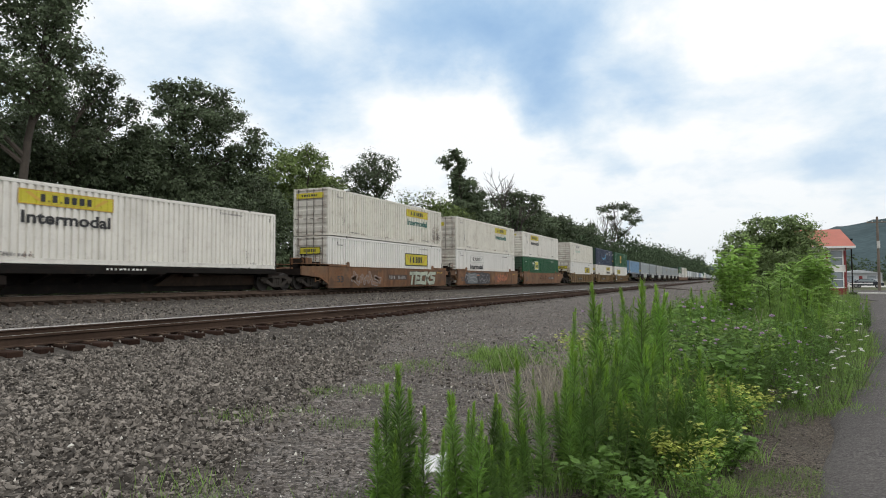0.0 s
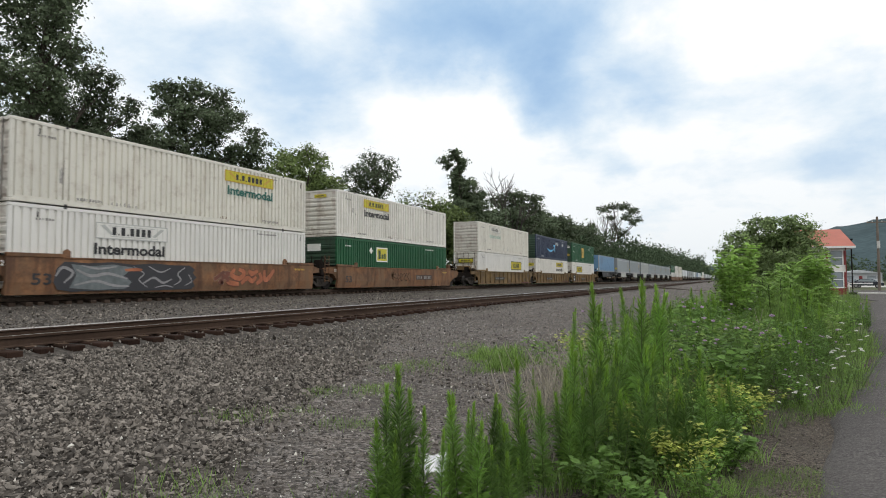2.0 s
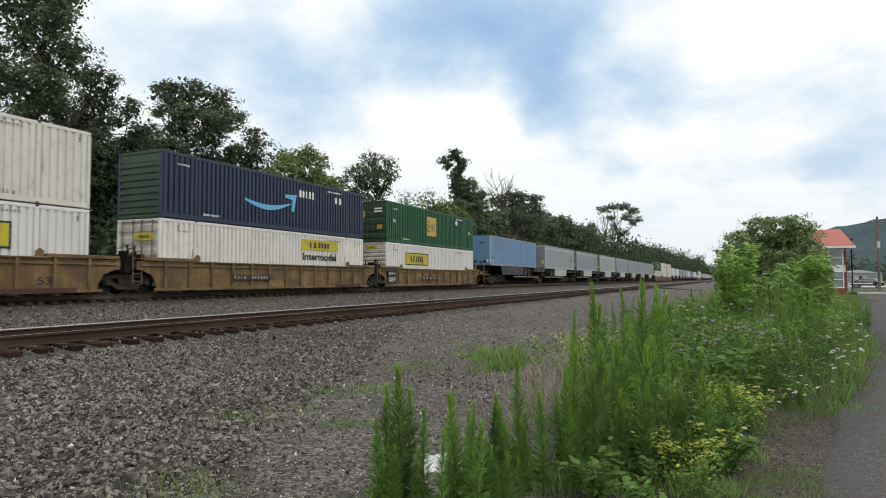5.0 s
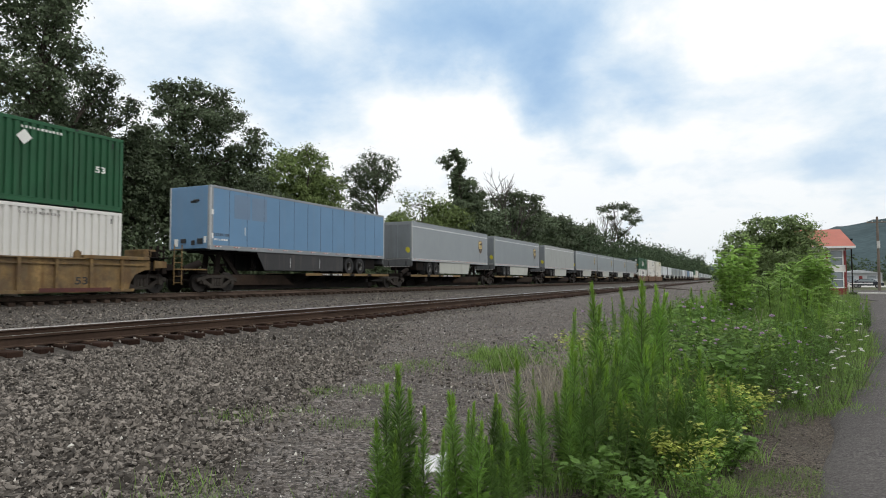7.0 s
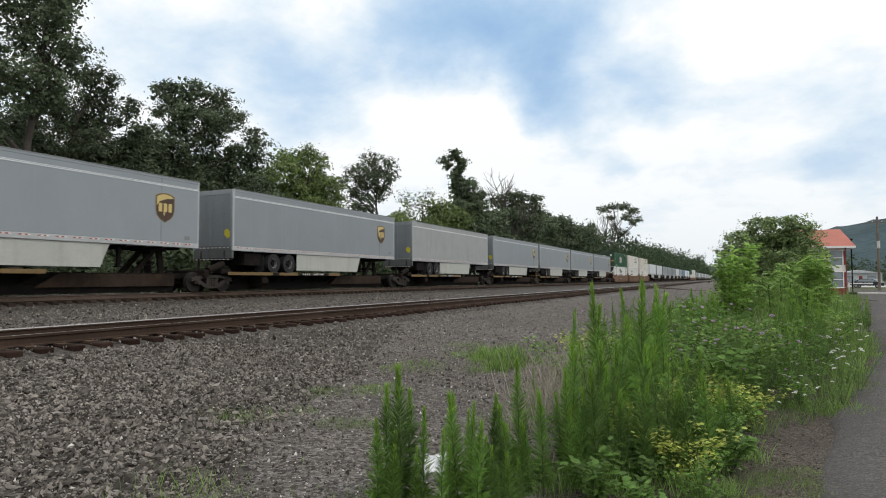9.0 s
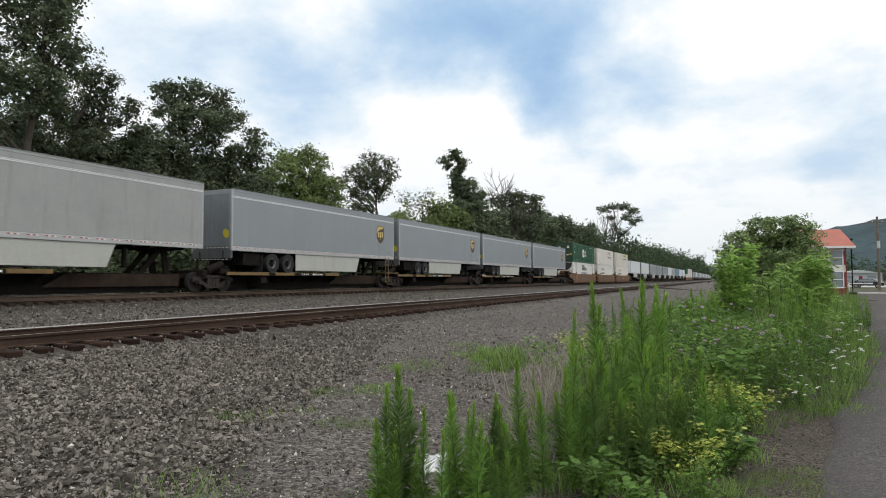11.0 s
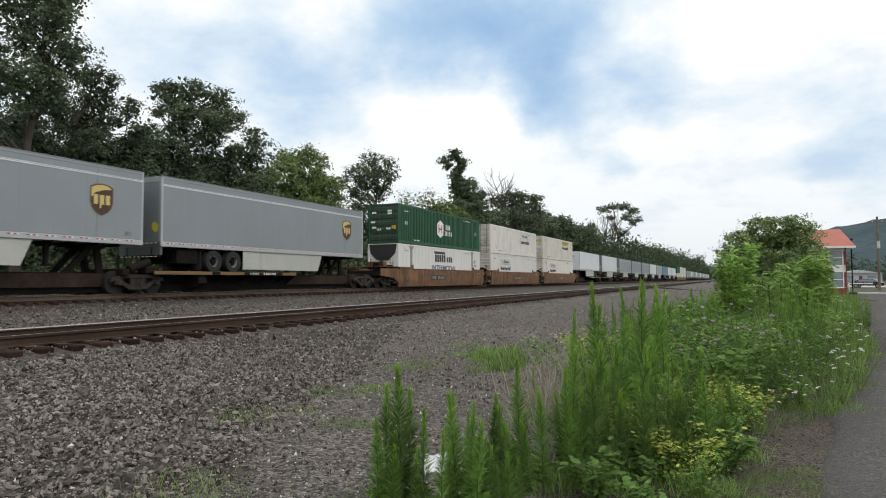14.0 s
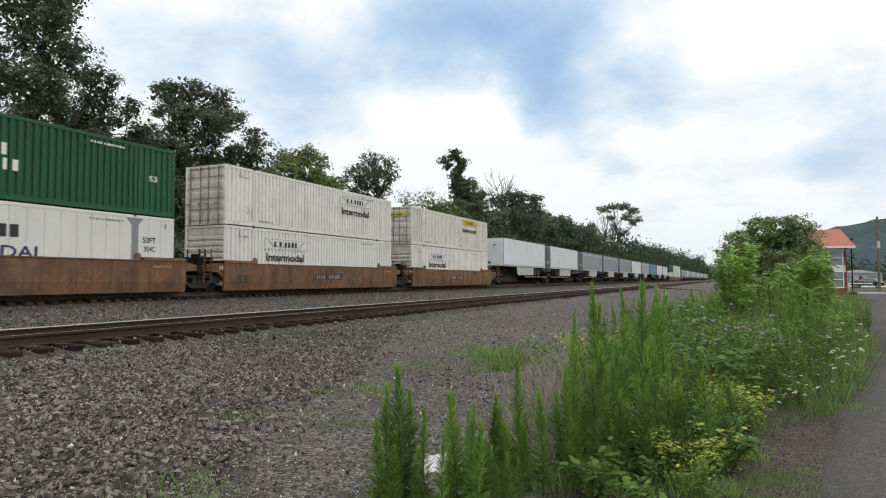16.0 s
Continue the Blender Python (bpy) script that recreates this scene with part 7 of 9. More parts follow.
# undergrowth behind the train
under = [make_bush(s, 4.2, 2.6, M["leaf_dark"], 0.36, 1450) for s in (21, 22, 23)]
rng = random.Random(5)
yy, k = 8.0, 0
while yy < 190:
    bush((-31.2 - rng.uniform(0, 2.2), yy), "dense dark undergrowth bush behind the line", under[k % 3 if rng.random() < 0.6 else 0], rng.uniform(0, 360), rng.uniform(0.75, 1.35) * (0.7 if yy < 30 else 1.0), "undergrowth")
    yy += rng.uniform(2.2, 3.2) + yy * 0.02
    k += 1


yy = 13.0
while yy < 62:
    bush((-35.2 - rng.uniform(0, 1.5), yy), "dense dark undergrowth bush behind the line", under[k % 3], rng.uniform(0, 360), rng.uniform(0.95, 1.25), "undergrowth")
    yy += rng.uniform(1.7, 2.4)
    k += 1


def build_woodland():
    """The far wood that closes the view, thinning out into the haze."""
    rng = np.random.default_rng(77)
    prof = ((150, 14), (200, 15.5), (277, 17.0), (370, 18.0), (515, 20.5), (640, 20.0), (720, 15), (800, 27), (860, 27), (930, 15), (1200, 14), (2400, 16))
    vs, fs, base = [], [], 0
    y = 150.0
    while y < 2200:
        h = float(np.interp(y, [p for p, _ in prof], [q for _, q in prof]))
        for row in range(2):
            top = h * rng.uniform(0.78, 1.06) * (0.95 if row else 1.0)
            cx, cy = -35 - row * 7 + rng.uniform(-2, 2), y + rng.uniform(-3, 3)
            r = rng.uniform(3.2, 5.2) * (1 + y / 1500)
            n = 700 if y < 420 else 340
            q = rng.normal(size=(n, 3))
            q /= np.linalg.norm(q, axis=1)[:, None]
            q *= rng.uniform(0.75, 1.08, (n, 1))
            lump = 1 + 0.25 * np.sin(q[:, :1] * 7 + cy) * np.cos(q[:, 1:2] * 6 + cx) + 0.2 * np.sin(q[:, 2:3] * 9 + cy)
            pts = q * lump * (r, r, top * 0.5) + (cx, cy, top * 0.52)
            v, f = leaf_quads(rng, pts, 0.48 + y / 560)
            vs.append(v), fs.append(f + base)
            base += len(v)
        y += 5.0 + y * 0.012
    me = raw_mesh("woodland", np.concatenate(vs), np.concatenate(fs), M["leaf_far"])
    tagged(new("woodland", me), "far belt of green woodland along the line", "woodland", kind="stuff")


build_woodland()

# ---- weeds, grass and flowers beside the lane ----
def blade(v, f, p, d, up, length, width, droop):
    """A narrow leaf of three segments from p along d."""
    d = d.normalized()
    side = d.cross(up)
    side = side.normalized() if side.length > 1e-4 else Vector((1, 0, 0))
    k = len(v)
    pts = [p, p + d * length * 0.5 + Vector((0, 0, -droop * length * 0.12)), p + d * length + Vector((0, 0, -droop * length * 0.5))]
    v += [tuple(pts[0] - side * width * 0.25), tuple(pts[0] + side * width * 0.25), tuple(pts[1] + side * width * 0.5), tuple(pts[1] - side * width * 0.5), tuple(pts[2])]
    f += [(k, k + 1, k + 2), (k, k + 2, k + 3), (k + 3, k + 2, k + 4)]


def needle(v, f, p, d, length, width, curl):
    """A narrow bent leaf of two facets from p along d."""
    d = d.normalized()
    side = d.cross(Vector((0, 0, 1)))
    side = side.normalized() if side.length > 1e-4 else Vector((1, 0, 0))
    k, mid, tip = len(v), p + d * length * 0.45, p + d * length + Vector((0, 0, -curl * length * 0.5))
    v += [tuple(p), tuple(mid + side * width * 0.5), tuple(tip), tuple(mid - side * width * 0.5)]
    f += [(k, k + 1, k + 2), (k, k + 2, k + 3)]


SPOTS = []


def next_spot():
    """Where the first plant of each kind stands."""
    SPOTS.append(1)
    k = len(SPOTS)
    return (-1.6 + 0.35 * (k % 5), 11.5 + 0.45 * k, 0.0)


def plant_thing(name, label, category, stems, leaves, leaf_mat, flowers=None, flower_mat=None, stem_mat="stalk", at=None):
    ob = thing(name, label, category, at=at or next_spot())
    part("stem", stems, M[stem_mat], ob)["kind"] = "stuff"
    if leaves:
        me = raw_mesh("foliage", leaves[0], leaves[1], M[leaf_mat])
        if len(leaves) > 2:
            me.materials.append(M["weed_tip"])
            me.polygons.foreach_set("material_index", leaves[2])
        part("foliage", me, None, ob)
    if flowers:
        part("flower_cluster", flowers, M[flower_mat], ob)["kind"] = "stuff"
    return ob


def spire_weed(seed, height, mat_key, stems=1, leaf=0.10, spread=0.10, full=1.0):
    """An upright weed, thick with narrow ascending leaves, plump in the middle and drawn to a pale pointed tip."""
    rng = random.Random(seed)
    sh, v, f, young = Shape(), [], [], []
    for k in range(stems):
        base = Vector((rng.gauss(0, spread * 0.5), rng.gauss(0, spread * 0.5), 0)) if k else Vector((0, 0, 0))
        h = height * (1 if k == 0 else rng.uniform(0.6, 0.95))
        tip = base + Vector((rng.gauss(0, 0.075), rng.gauss(0, 0.075), h))
        mid = base.lerp(tip, 0.5) + Vector((rng.gauss(0, 0.03), rng.gauss(0, 0.03), 0))
        limb(sh, [base, mid, tip], 0.0065, 0.002, 5)
        n = int(470 * full * h / stems ** 0.55)
        for i in range(n):
            u = 0.10 + 0.90 * (i / n) ** 0.72
            p = base.lerp(mid, u * 2) if u < 0.5 else mid.lerp(tip, u * 2 - 1)
            a = i * 2.399 + rng.uniform(-0.9, 0.9)
            rise = 0.62 + 0.45 * u + 1.5 * max(0, u - 0.78) / 0.22
            d = Vector((math.cos(a), math.sin(a), rise * rng.uniform(0.55, 1.5)))
            L = 1.22 * leaf * (0.55 + 0.42 * math.sin(math.pi * min(1, 0.12 + u))) * (1.0 - 0.30 * max(0, u - 0.72) / 0.28) * rng.uniform(0.5, 1.4)
            needle(v, f, p, d, max(0.03, L), leaf * 0.085, rng.uniform(0.2, 1.1) if u < 0.35 else rng.uniform(-0.3, 0.4))
            young += [1 if u > 0.84 + rng.uniform(-0.08, 0.08) else 0] * 2
    return sh, (v, f, young)


def leafy_weed(seed, height, radius, n, leaf):
    """A mound of broad toothed leaves on arching stems."""
    rng = random.Random(seed)
    sh, v, f = Shape(), [], []
    for k in range(9):
        a = rng.uniform(0, 6.28)
        r = radius * rng.uniform(0.2, 1.0)
        h = height * rng.uniform(0.55, 1.0)
        tip = Vector((math.cos(a) * r, math.sin(a) * r, h))
        mid = tip * 0.5 + Vector((0, 0, h * 0.22))
        limb(sh, [Vector((0, 0, 0)), mid, tip], 0.005, 0.002, 4)
        for i in range(n // 9):
            u = rng.uniform(0.15, 1.05)
            p = (mid * (u * 2) if u < 0.5 else mid.lerp(tip, u * 2 - 1)) + Vector((rng.gauss(0, 0.05), rng.gauss(0, 0.05), rng.gauss(0, 0.03)))
            b = rng.uniform(0, 6.28)
            d = Vector((math.cos(b), math.sin(b), rng.uniform(-0.3, 0.5))).normalized()
            L = leaf * rng.uniform(0.6, 1.3)
            side = d.cross(Vector((rng.gauss(0, 0.4), rng.gauss(0, 0.4), 1))).normalized()
            up = side.cross(d)
            o = len(v)
            for s_, t_, z_ in ((0, 0, 0), (0.33, 0.28, 0.08), (0.25, 0.70, 0.05), (0, 1.0, -0.10), (-0.25, 0.70, 0.05), (-0.33, 0.28, 0.08)):
                v.append(tuple(p + side * (s_ * L) + d * (t_ * L) + up * (z_ * L)))
            f += [(o, o + 1, o + 2, o + 3), (o, o + 3, o + 4, o + 5)]
    return sh, (v, f)


def lace_weed(seed, height, heads):
    """White lace umbels on thin branching stems."""
    rng = random.Random(seed)
    sh, fl, v, f = Shape(), Shape(), [], []
    for k in range(heads):
        h = height * rng.uniform(0.65, 1.0)
        tip = Vector((rng.gauss(0, 0.17), rng.gauss(0, 0.17), h))
        root = Vector((0, 0, 0))
        limb(sh, [root, tip * 0.45 + Vector((0, 0, 0.04)), tip], 0.004, 0.002, 4)
        r = rng.uniform(0.018, 0.035)
        tilt = Vector((rng.gauss(0, 0.25), rng.gauss(0, 0.25), 1)).normalized()
        a0 = tilt.orthogonal().normalized()
        b0 = tilt.cross(a0)
        for q in range(16):
            rr, w = r * math.sqrt((q + 0.5) / 16), q * 2.399
            c = tip + a0 * (rr * math.cos(w)) + b0 * (rr * math.sin(w)) + tilt * (0.008 * (1 - (rr / r) ** 2) + 0.012)
            fl.cyl(c - tilt * 0.004, c + tilt * 0.004, r * 0.2, 5)
            if q % 3 == 0:
                sh.cyl(tip, c, 0.0012, 3, caps=False)
        for i in range(9):
            u = rng.uniform(0.05, 0.7)
            p = tip * u
            b = rng.uniform(0, 6.28)
            blade(v, f, p, Vector((math.cos(b), math.sin(b), 0.5)), Vector((0, 0, 1)), rng.uniform(0.06, 0.13), 0.022, 0.6)
    return sh, (v, f), fl


def mauve_weed(seed, height):
    rng = random.Random(seed)
    sh, (v, f) = leafy_weed(seed, height * 0.95, 0.38, 300, 0.055)
    fl = Shape()
    for k in range(2):
        p = Vector((rng.gauss(0, 0.24), rng.gauss(0, 0.24), height * rng.uniform(0.75, 1.08)))
        limb(sh, [Vector((p.x * 0.4, p.y * 0.4, height * 0.4)), p], 0.003, 0.002, 4)
        for q in range(7):
            d = Vector((rng.gauss(0, 1), rng.gauss(0, 1), 0.9)).normalized()
            fl.cyl(p, p + d * 0.028, 0.004, 4, 0.011)
    return sh, (v, f), fl


def grass_tuft(seed, height, n, spread):
    rng = random.Random(seed)
    v, f = [], []
    for k in range(n):
        p = Vector((rng.gauss(0, spread), rng.gauss(0, spread), 0))
        a = rng.uniform(0, 6.28)
        lean = rng.uniform(0.05, 0.55) if height < 1 else rng.uniform(0.0, 0.22)
        blade(v, f, p, Vector((math.cos(a) * lean, math.sin(a) * lean, 1)), Vector((math.sin(a), -math.cos(a), 0.1)), height * rng.uniform(0.5, 1.1), 0.0065 if height > 1 else 0.0050 if height < 0.3 else 0.0085, rng.uniform(0, 0.5) if height < 1 else rng.uniform(0, 0.15))
    return v, f


def stalks(seed, height, n, spread):
    rng = random.Random(seed)
    sh = Shape()
    for k in range(n):
        p = Vector((rng.gauss(0, spread), rng.gauss(0, spread), 0))
        t = p + Vector((rng.gauss(0, 0.24), rng.gauss(0, 0.24), height * rng.uniform(0.45, 1)))
        limb(sh, [p, p.lerp(t, 0.5) + Vector((rng.gauss(0, 0.02), rng.gauss(0, 0.02), 0)), t], 0.0042, 0.002, 4)
        for _ in range(3):
            q = p.lerp(t, rng.uniform(0.4, 0.95))
            sh.cyl(q, q + Vector((rng.gauss(0, 0.10), rng.gauss(0, 0.10), rng.uniform(0.05, 0.18))), 0.0022, 3, 0.001)
    return sh


SPIRES = [plant_thing("weed", "tall upright green weed with narrow leaves to its tip", "weed", *spire_weed(s, 1.0, "weed", st, lf), mk) for s, st, lf, mk in
          ((1, 2, 0.105, "weed"), (2, 3, 0.085, "weed"), (3, 3, 0.10, "weed_dark"), (4, 1, 0.105, "weed"), (5, 4, 0.080, "weed_dark"), (6, 1, 0.135, "weed"), (7, 1, 0.12, "weed_dark"), (8, 2, 0.060, "weed"), (9, 3, 0.066, "weed_dark"))]
BRAMBLES = [plant_thing("bramble", "low bush of yellow-green toothed leaves", "weed", *leafy_weed(s, 0.62, 0.40, 390, 0.049), mk) for s, mk in ((11, "bramble"), (12, "weed"), (13, "bramble"), (14, "weed"), (15, "weed"), (16, "bramble_gold"))]
BROAD = [plant_thing("broadleaf_weed", "broad-leaved deep green weed clump", "weed", *leafy_weed(s, 0.58, 0.36, 270, 0.075), mk) for s, mk in ((21, "weed_dark"), (22, "weed_dark"))]
LACES = [plant_thing("wild_carrot", "wild carrot with flat white flower heads", "wildflower", a, b_, "weed_dark", c, "petal_white") for a, b_, c in (lace_weed(31, 0.95, 4), lace_weed(32, 0.8, 5))]
MAUVES = [plant_thing("knapweed", "bushy dark weed with mauve flower heads", "wildflower", a, b_, "weed_dark", c, "petal_purple") for a, b_, c in (mauve_weed(41, 1.0), mauve_weed(42, 0.9))]
TUFTS = []
for s, h, n, sp in ((51, 0.30, 60, 0.08), (52, 0.22, 70, 0.15), (53, 0.42, 70, 0.12), (54, 1.15, 130, 0.15), (55, 0.16, 150, 0.20), (56, 0.20, 120, 0.24)):
    ob = thing("grass_tuft" if h < 1 else "tall_grass", "tuft of green grass growing in the grit" if h < 1 else "stand of tall slender grass", "grass", at=next_spot())
    part("grass_clump", raw_mesh("grass_clump", *grass_tuft(s, h, n, sp), M["grass"]), None, ob)["kind"] = "stuff"
    TUFTS.append(ob)
DRY = []
for s in (61, 62):
    ob = thing("dry_stalks", "dry straw-coloured dead stalks", "weed", at=next_spot())
    part("stalk", stalks(s, 0.85, 13, 0.09), M["straw"], ob)
    DRY.append(ob)


def plant(proto, x, y, height=1.0, turn=0.0, group="weeds by the lane", tilt=0.0):
    ob = copy_thing(proto, pose(x, y, ground_z(x, y) - 0.01, tilt, 0, turn) @ Matrix.Scale(height, 4))
    tagged(ob, group=group)
    return ob


def lane_edge(y):
    return float(np.interp(y, (0, 4.3, 6.8, 8.0, 8.8, 10.2, 12.8, 19, 30, 40, 50), (-0.6, 0.0, 0.15, 0.72, 1.05, 1.5, 2.0, 3.1, 4.5, 5.9, 8.4)))


def verge():
    r = random.Random(8)
    # the row of tall weeds nearest the camera: across, along, height
    for x, y, h, k in FRONT_WEEDS:
        if y < 4.2:
            plant(SPIRES[6 - k // 3 if not -0.52 < x / y < -0.40 else 3], x, y, h, r.uniform(0, 360), tilt=r.uniform(-4, 4))
            if not -0.52 < x / y < -0.40:
                plant(SPIRES[6], x + r.uniform(-0.07, 0.07), y + r.uniform(0.05, 0.18), h * r.uniform(0.7, 0.95), r.uniform(0, 360), tilt=r.uniform(-6, 6))
        else:
            plant(SPIRES[6 if k in (1, 2) else k], x, y, h, r.uniform(0, 360), tilt=r.uniform(-6, 6))
    # thick growth behind: kinds change with place
    y = 4.3
    while y < 46:
        step = 0.17 + y * 0.018
        x = left = float(np.interp(y, (4.3, 6.0, 8.6, 11.5), (-1.60, -1.75, -1.95, -2.3)))
        while x < lane_edge(y):
            px, py = x + r.uniform(-0.12, 0.12), y + r.uniform(-0.12, 0.12)
            u = (px - left) / (lane_edge(py) - left)
            n = noise.noise((px * 0.9, py * 0.9, 4.0))
            t = r.uniform(0, 360)
            if py < 7.6:
                if u < 0.18:
                    if r.random() < 0.35:
                        plant(SPIRES[r.randrange(5)], px, py, r.uniform(0.4, 0.7), t)
                    elif r.random() < 0.25:
                        plant(TUFTS[0], px, py, r.uniform(0.6, 1.1), t)
                elif u < 0.95:
                    q = r.random() + n * 0.6
                    if q > 0.68:
                        plant(BRAMBLES[min(5, int(r.random() * 5.45))], px, py, r.uniform(0.5, 0.95), t)
                    elif q > 0.5:
                        plant(BROAD[r.randrange(2)], px, py, r.uniform(0.45, 0.8), t)
                    elif q > 0.42:
                        plant(TUFTS[2], px, py, r.uniform(0.7, 1.2), t)
                    elif q > 0.18:
                        plant(SPIRES[r.randrange(5)], px, py, r.uniform(0.4, 1.0) * (1 - 0.25 * u), t, tilt=r.gauss(0, 9))
                elif r.random() < 0.8:
                    plant(TUFTS[r.randrange(3)], px, py, r.uniform(0.5, 1.1), t)
            elif py < 12:
                if u < 0.42:
                    q = r.random()
                    if q < 0.40:
                        plant(SPIRES[r.choice((7, 8, 7, 8, 1, 3))], px, py, (0.4 if py < 9.3 and u < 0.22 else 0.55) + 0.9 * r.random() ** 1.5, t, tilt=r.gauss(0, 8))
                    elif q < 0.62:
                        plant(BRAMBLES[min(5, int(r.random() * 5.55))], px, py, r.uniform(0.8, 1.3), t)
                    elif q < 0.78:
                        plant(MAUVES[r.randrange(2)], px, py, r.uniform(0.7, 1.0), t)
                    elif q < 0.88:
                        plant(DRY[r.randrange(2)], px, py, r.uniform(0.8, 1.2), t)
                elif u < 0.74:
                    q = r.random()
                    plant(MAUVES[r.randrange(2)] if q < 0.55 else BRAMBLES[r.randrange(5)] if q < 0.8 else BROAD[r.randrange(2)], px, py, r.uniform(0.6, 1.2) * (1.3 if q > 0.55 else 1.0), t)
                elif u < 0.93:
                    q = r.random()
                    if q < 0.30:
                        plant(SPIRES[r.choice((2, 4))], px, py, r.uniform(0.6, 0.95), t)
                    elif q < 0.8:
                        plant(MAUVES[r.randrange(2)] if q < 0.55 else BRAMBLES[r.randrange(5)], px, py, r.uniform(0.6, 0.85), t)
                else:
                    plant(TUFTS[r.randrange(3)], px, py, r.uniform(0.7, 1.2), t)
            elif py < 19:
                if u < 0.3:
                    if r.random() < 0.6:
                        plant(SPIRES[r.choice((7, 8, 1))], px, py, r.uniform(0.7, 1.15), t)
                elif u < 0.6:
                    plant(MAUVES[r.randrange(2)] if r.random() < 0.5 else SPIRES[r.randrange(5)], px, py, r.uniform(0.9, 1.35), t)
                elif u < 0.92:
                    q = r.random()
                    plant(TUFTS[3] if q < 0.18 else SPIRES[r.randrange(5)] if q < 0.4 else BRAMBLES[min(5, int(r.random() * 5.55))] if q < 0.8 else BROAD[0], px, py, r.uniform(0.9, 1.4), t)
                else:
                    plant(TUFTS[2], px, py, r.uniform(0.8, 1.3), t)
            else:
                if u < 0.25:
                    plant(TUFTS[2], px, py, r.uniform(0.6, 1.2), t)
                elif r.random() < 0.85:
                    plant((TUFTS[3], TUFTS[3], SPIRES[r.randrange(5)], MAUVES[r.randrange(2)])[r.randrange(4)], px, py, r.uniform(0.8, 1.4) * (0.7 if u < 0.4 else 1.0 if u < 0.7 else 0.75), t)
            x += step * r.uniform(0.8, 1.3) * (1.0 if py < 12 else 1.25)
        y += step
    # broad leaves at the foot of the tall weeds
    for k, (x, y) in enumerate(((-1.15, 4.7), (-0.95, 4.75), (-0.75, 4.8), (-0.55, 4.85), (-0.35, 4.95), (-0.15, 5.05), (-0.7, 5.1), (-0.45, 5.25), (-0.2, 5.4), (-1.05, 5.0), (-0.3, 5.7), (-0.1, 5.9), (-0.05, 6.5))):
        plant((BROAD[0], BROAD[1], BROAD[0], BRAMBLES[5], BROAD[1], BRAMBLES[1])[k % 6], x, y + 0.25, r.uniform(0.4, 0.75), r.uniform(0, 360))
    for x, y, h in ((-0.6, 6.3, 0.95), (-0.1, 6.6, 0.9), (-0.35, 6.9, 1.0), (-0.85, 5.6, 0.9), (-0.2, 7.3, 1.0), (0.1, 7.0, 0.8)):
        plant(BRAMBLES[5], x, y, h, r.uniform(0, 360))
    for x, y, h in ((-1.3, 4.55, 0.7), (-1.1, 4.5, 0.6), (-0.85, 4.55, 0.8), (-0.6, 4.6, 0.7), (-0.3, 4.7, 0.7), (-0.05, 4.9, 0.5), (-0.98, 4.6, 0.8)):
        plant(TUFTS[2], x, y, h, r.uniform(0, 360))
    # wild carrot towards the lane
    for x, y, h in ((0.45, 7.4, 0.5), (0.62, 7.7, 0.55), (0.75, 8.0, 0.5), (0.9, 8.4, 0.6), (1.15, 9.0, 0.75), (1.3, 9.4, 0.8), (1.45, 9.8, 0.85), (1.35, 10.2, 0.9), (1.6, 10.5, 0.9)):
        plant(LACES[r.randrange(2)], x, y, h, r.uniform(0, 360))
    # grass on the grit
    for x, y, n, sp in GRASS_SPOTS:
        for _ in range((n + 2) // 3):
            px, py = x + r.gauss(0, sp), y + r.gauss(0, sp)
            plant(TUFTS[r.randrange(4, 6)], px, py, r.uniform(0.5, 1.1) * (0.5 if px > -0.4 and py < 7 else 1.0), r.uniform(0, 360), "grass tufts in the grit")
    # a brighter stand of grass on the bank
    for x, y in ((-4.20, 10.75), (-3.83, 11.26), (-3.27, 10.49), (-3.62, 10.04), (-3.29, 9.96), (-4.29, 11.44)):
        for _ in range(3):
            plant(TUFTS[r.choice((0, 0, 1))], x + r.gauss(0, 0.22), y + r.gauss(0, 0.22), r.uniform(0.8, 1.3), r.uniform(0, 360), "grass tufts in the grit")
    for x, y, h in ((-1.95, 6.3, 0.9), (-1.8, 6.9, 1.0), (-1.7, 5.9, 0.8), (-1.55, 6.6, 0.9), (-2.1, 7.2, 0.8), (-1.5, 7.4, 0.9), (-1.0, 8.6, 0.9), (0.3, 12.0, 1.2), (-1.95, 6.7, 1.0), (-2.0, 6.0, 0.8), (-1.85, 7.6, 1.1), (-1.65, 6.2, 0.9), (-1.75, 7.0, 0.8), (-1.6, 8.0, 1.1), (-2.1, 8.2, 0.9), (-1.35, 5.6, 0.75), (-1.45, 5.2, 0.7), (-1.28, 6.0, 0.8), (-1.5, 5.8, 0.85), (-1.4, 6.4, 0.9)):
        plant(DRY[r.randrange(2)], x, y, h, r.uniform(0, 360))


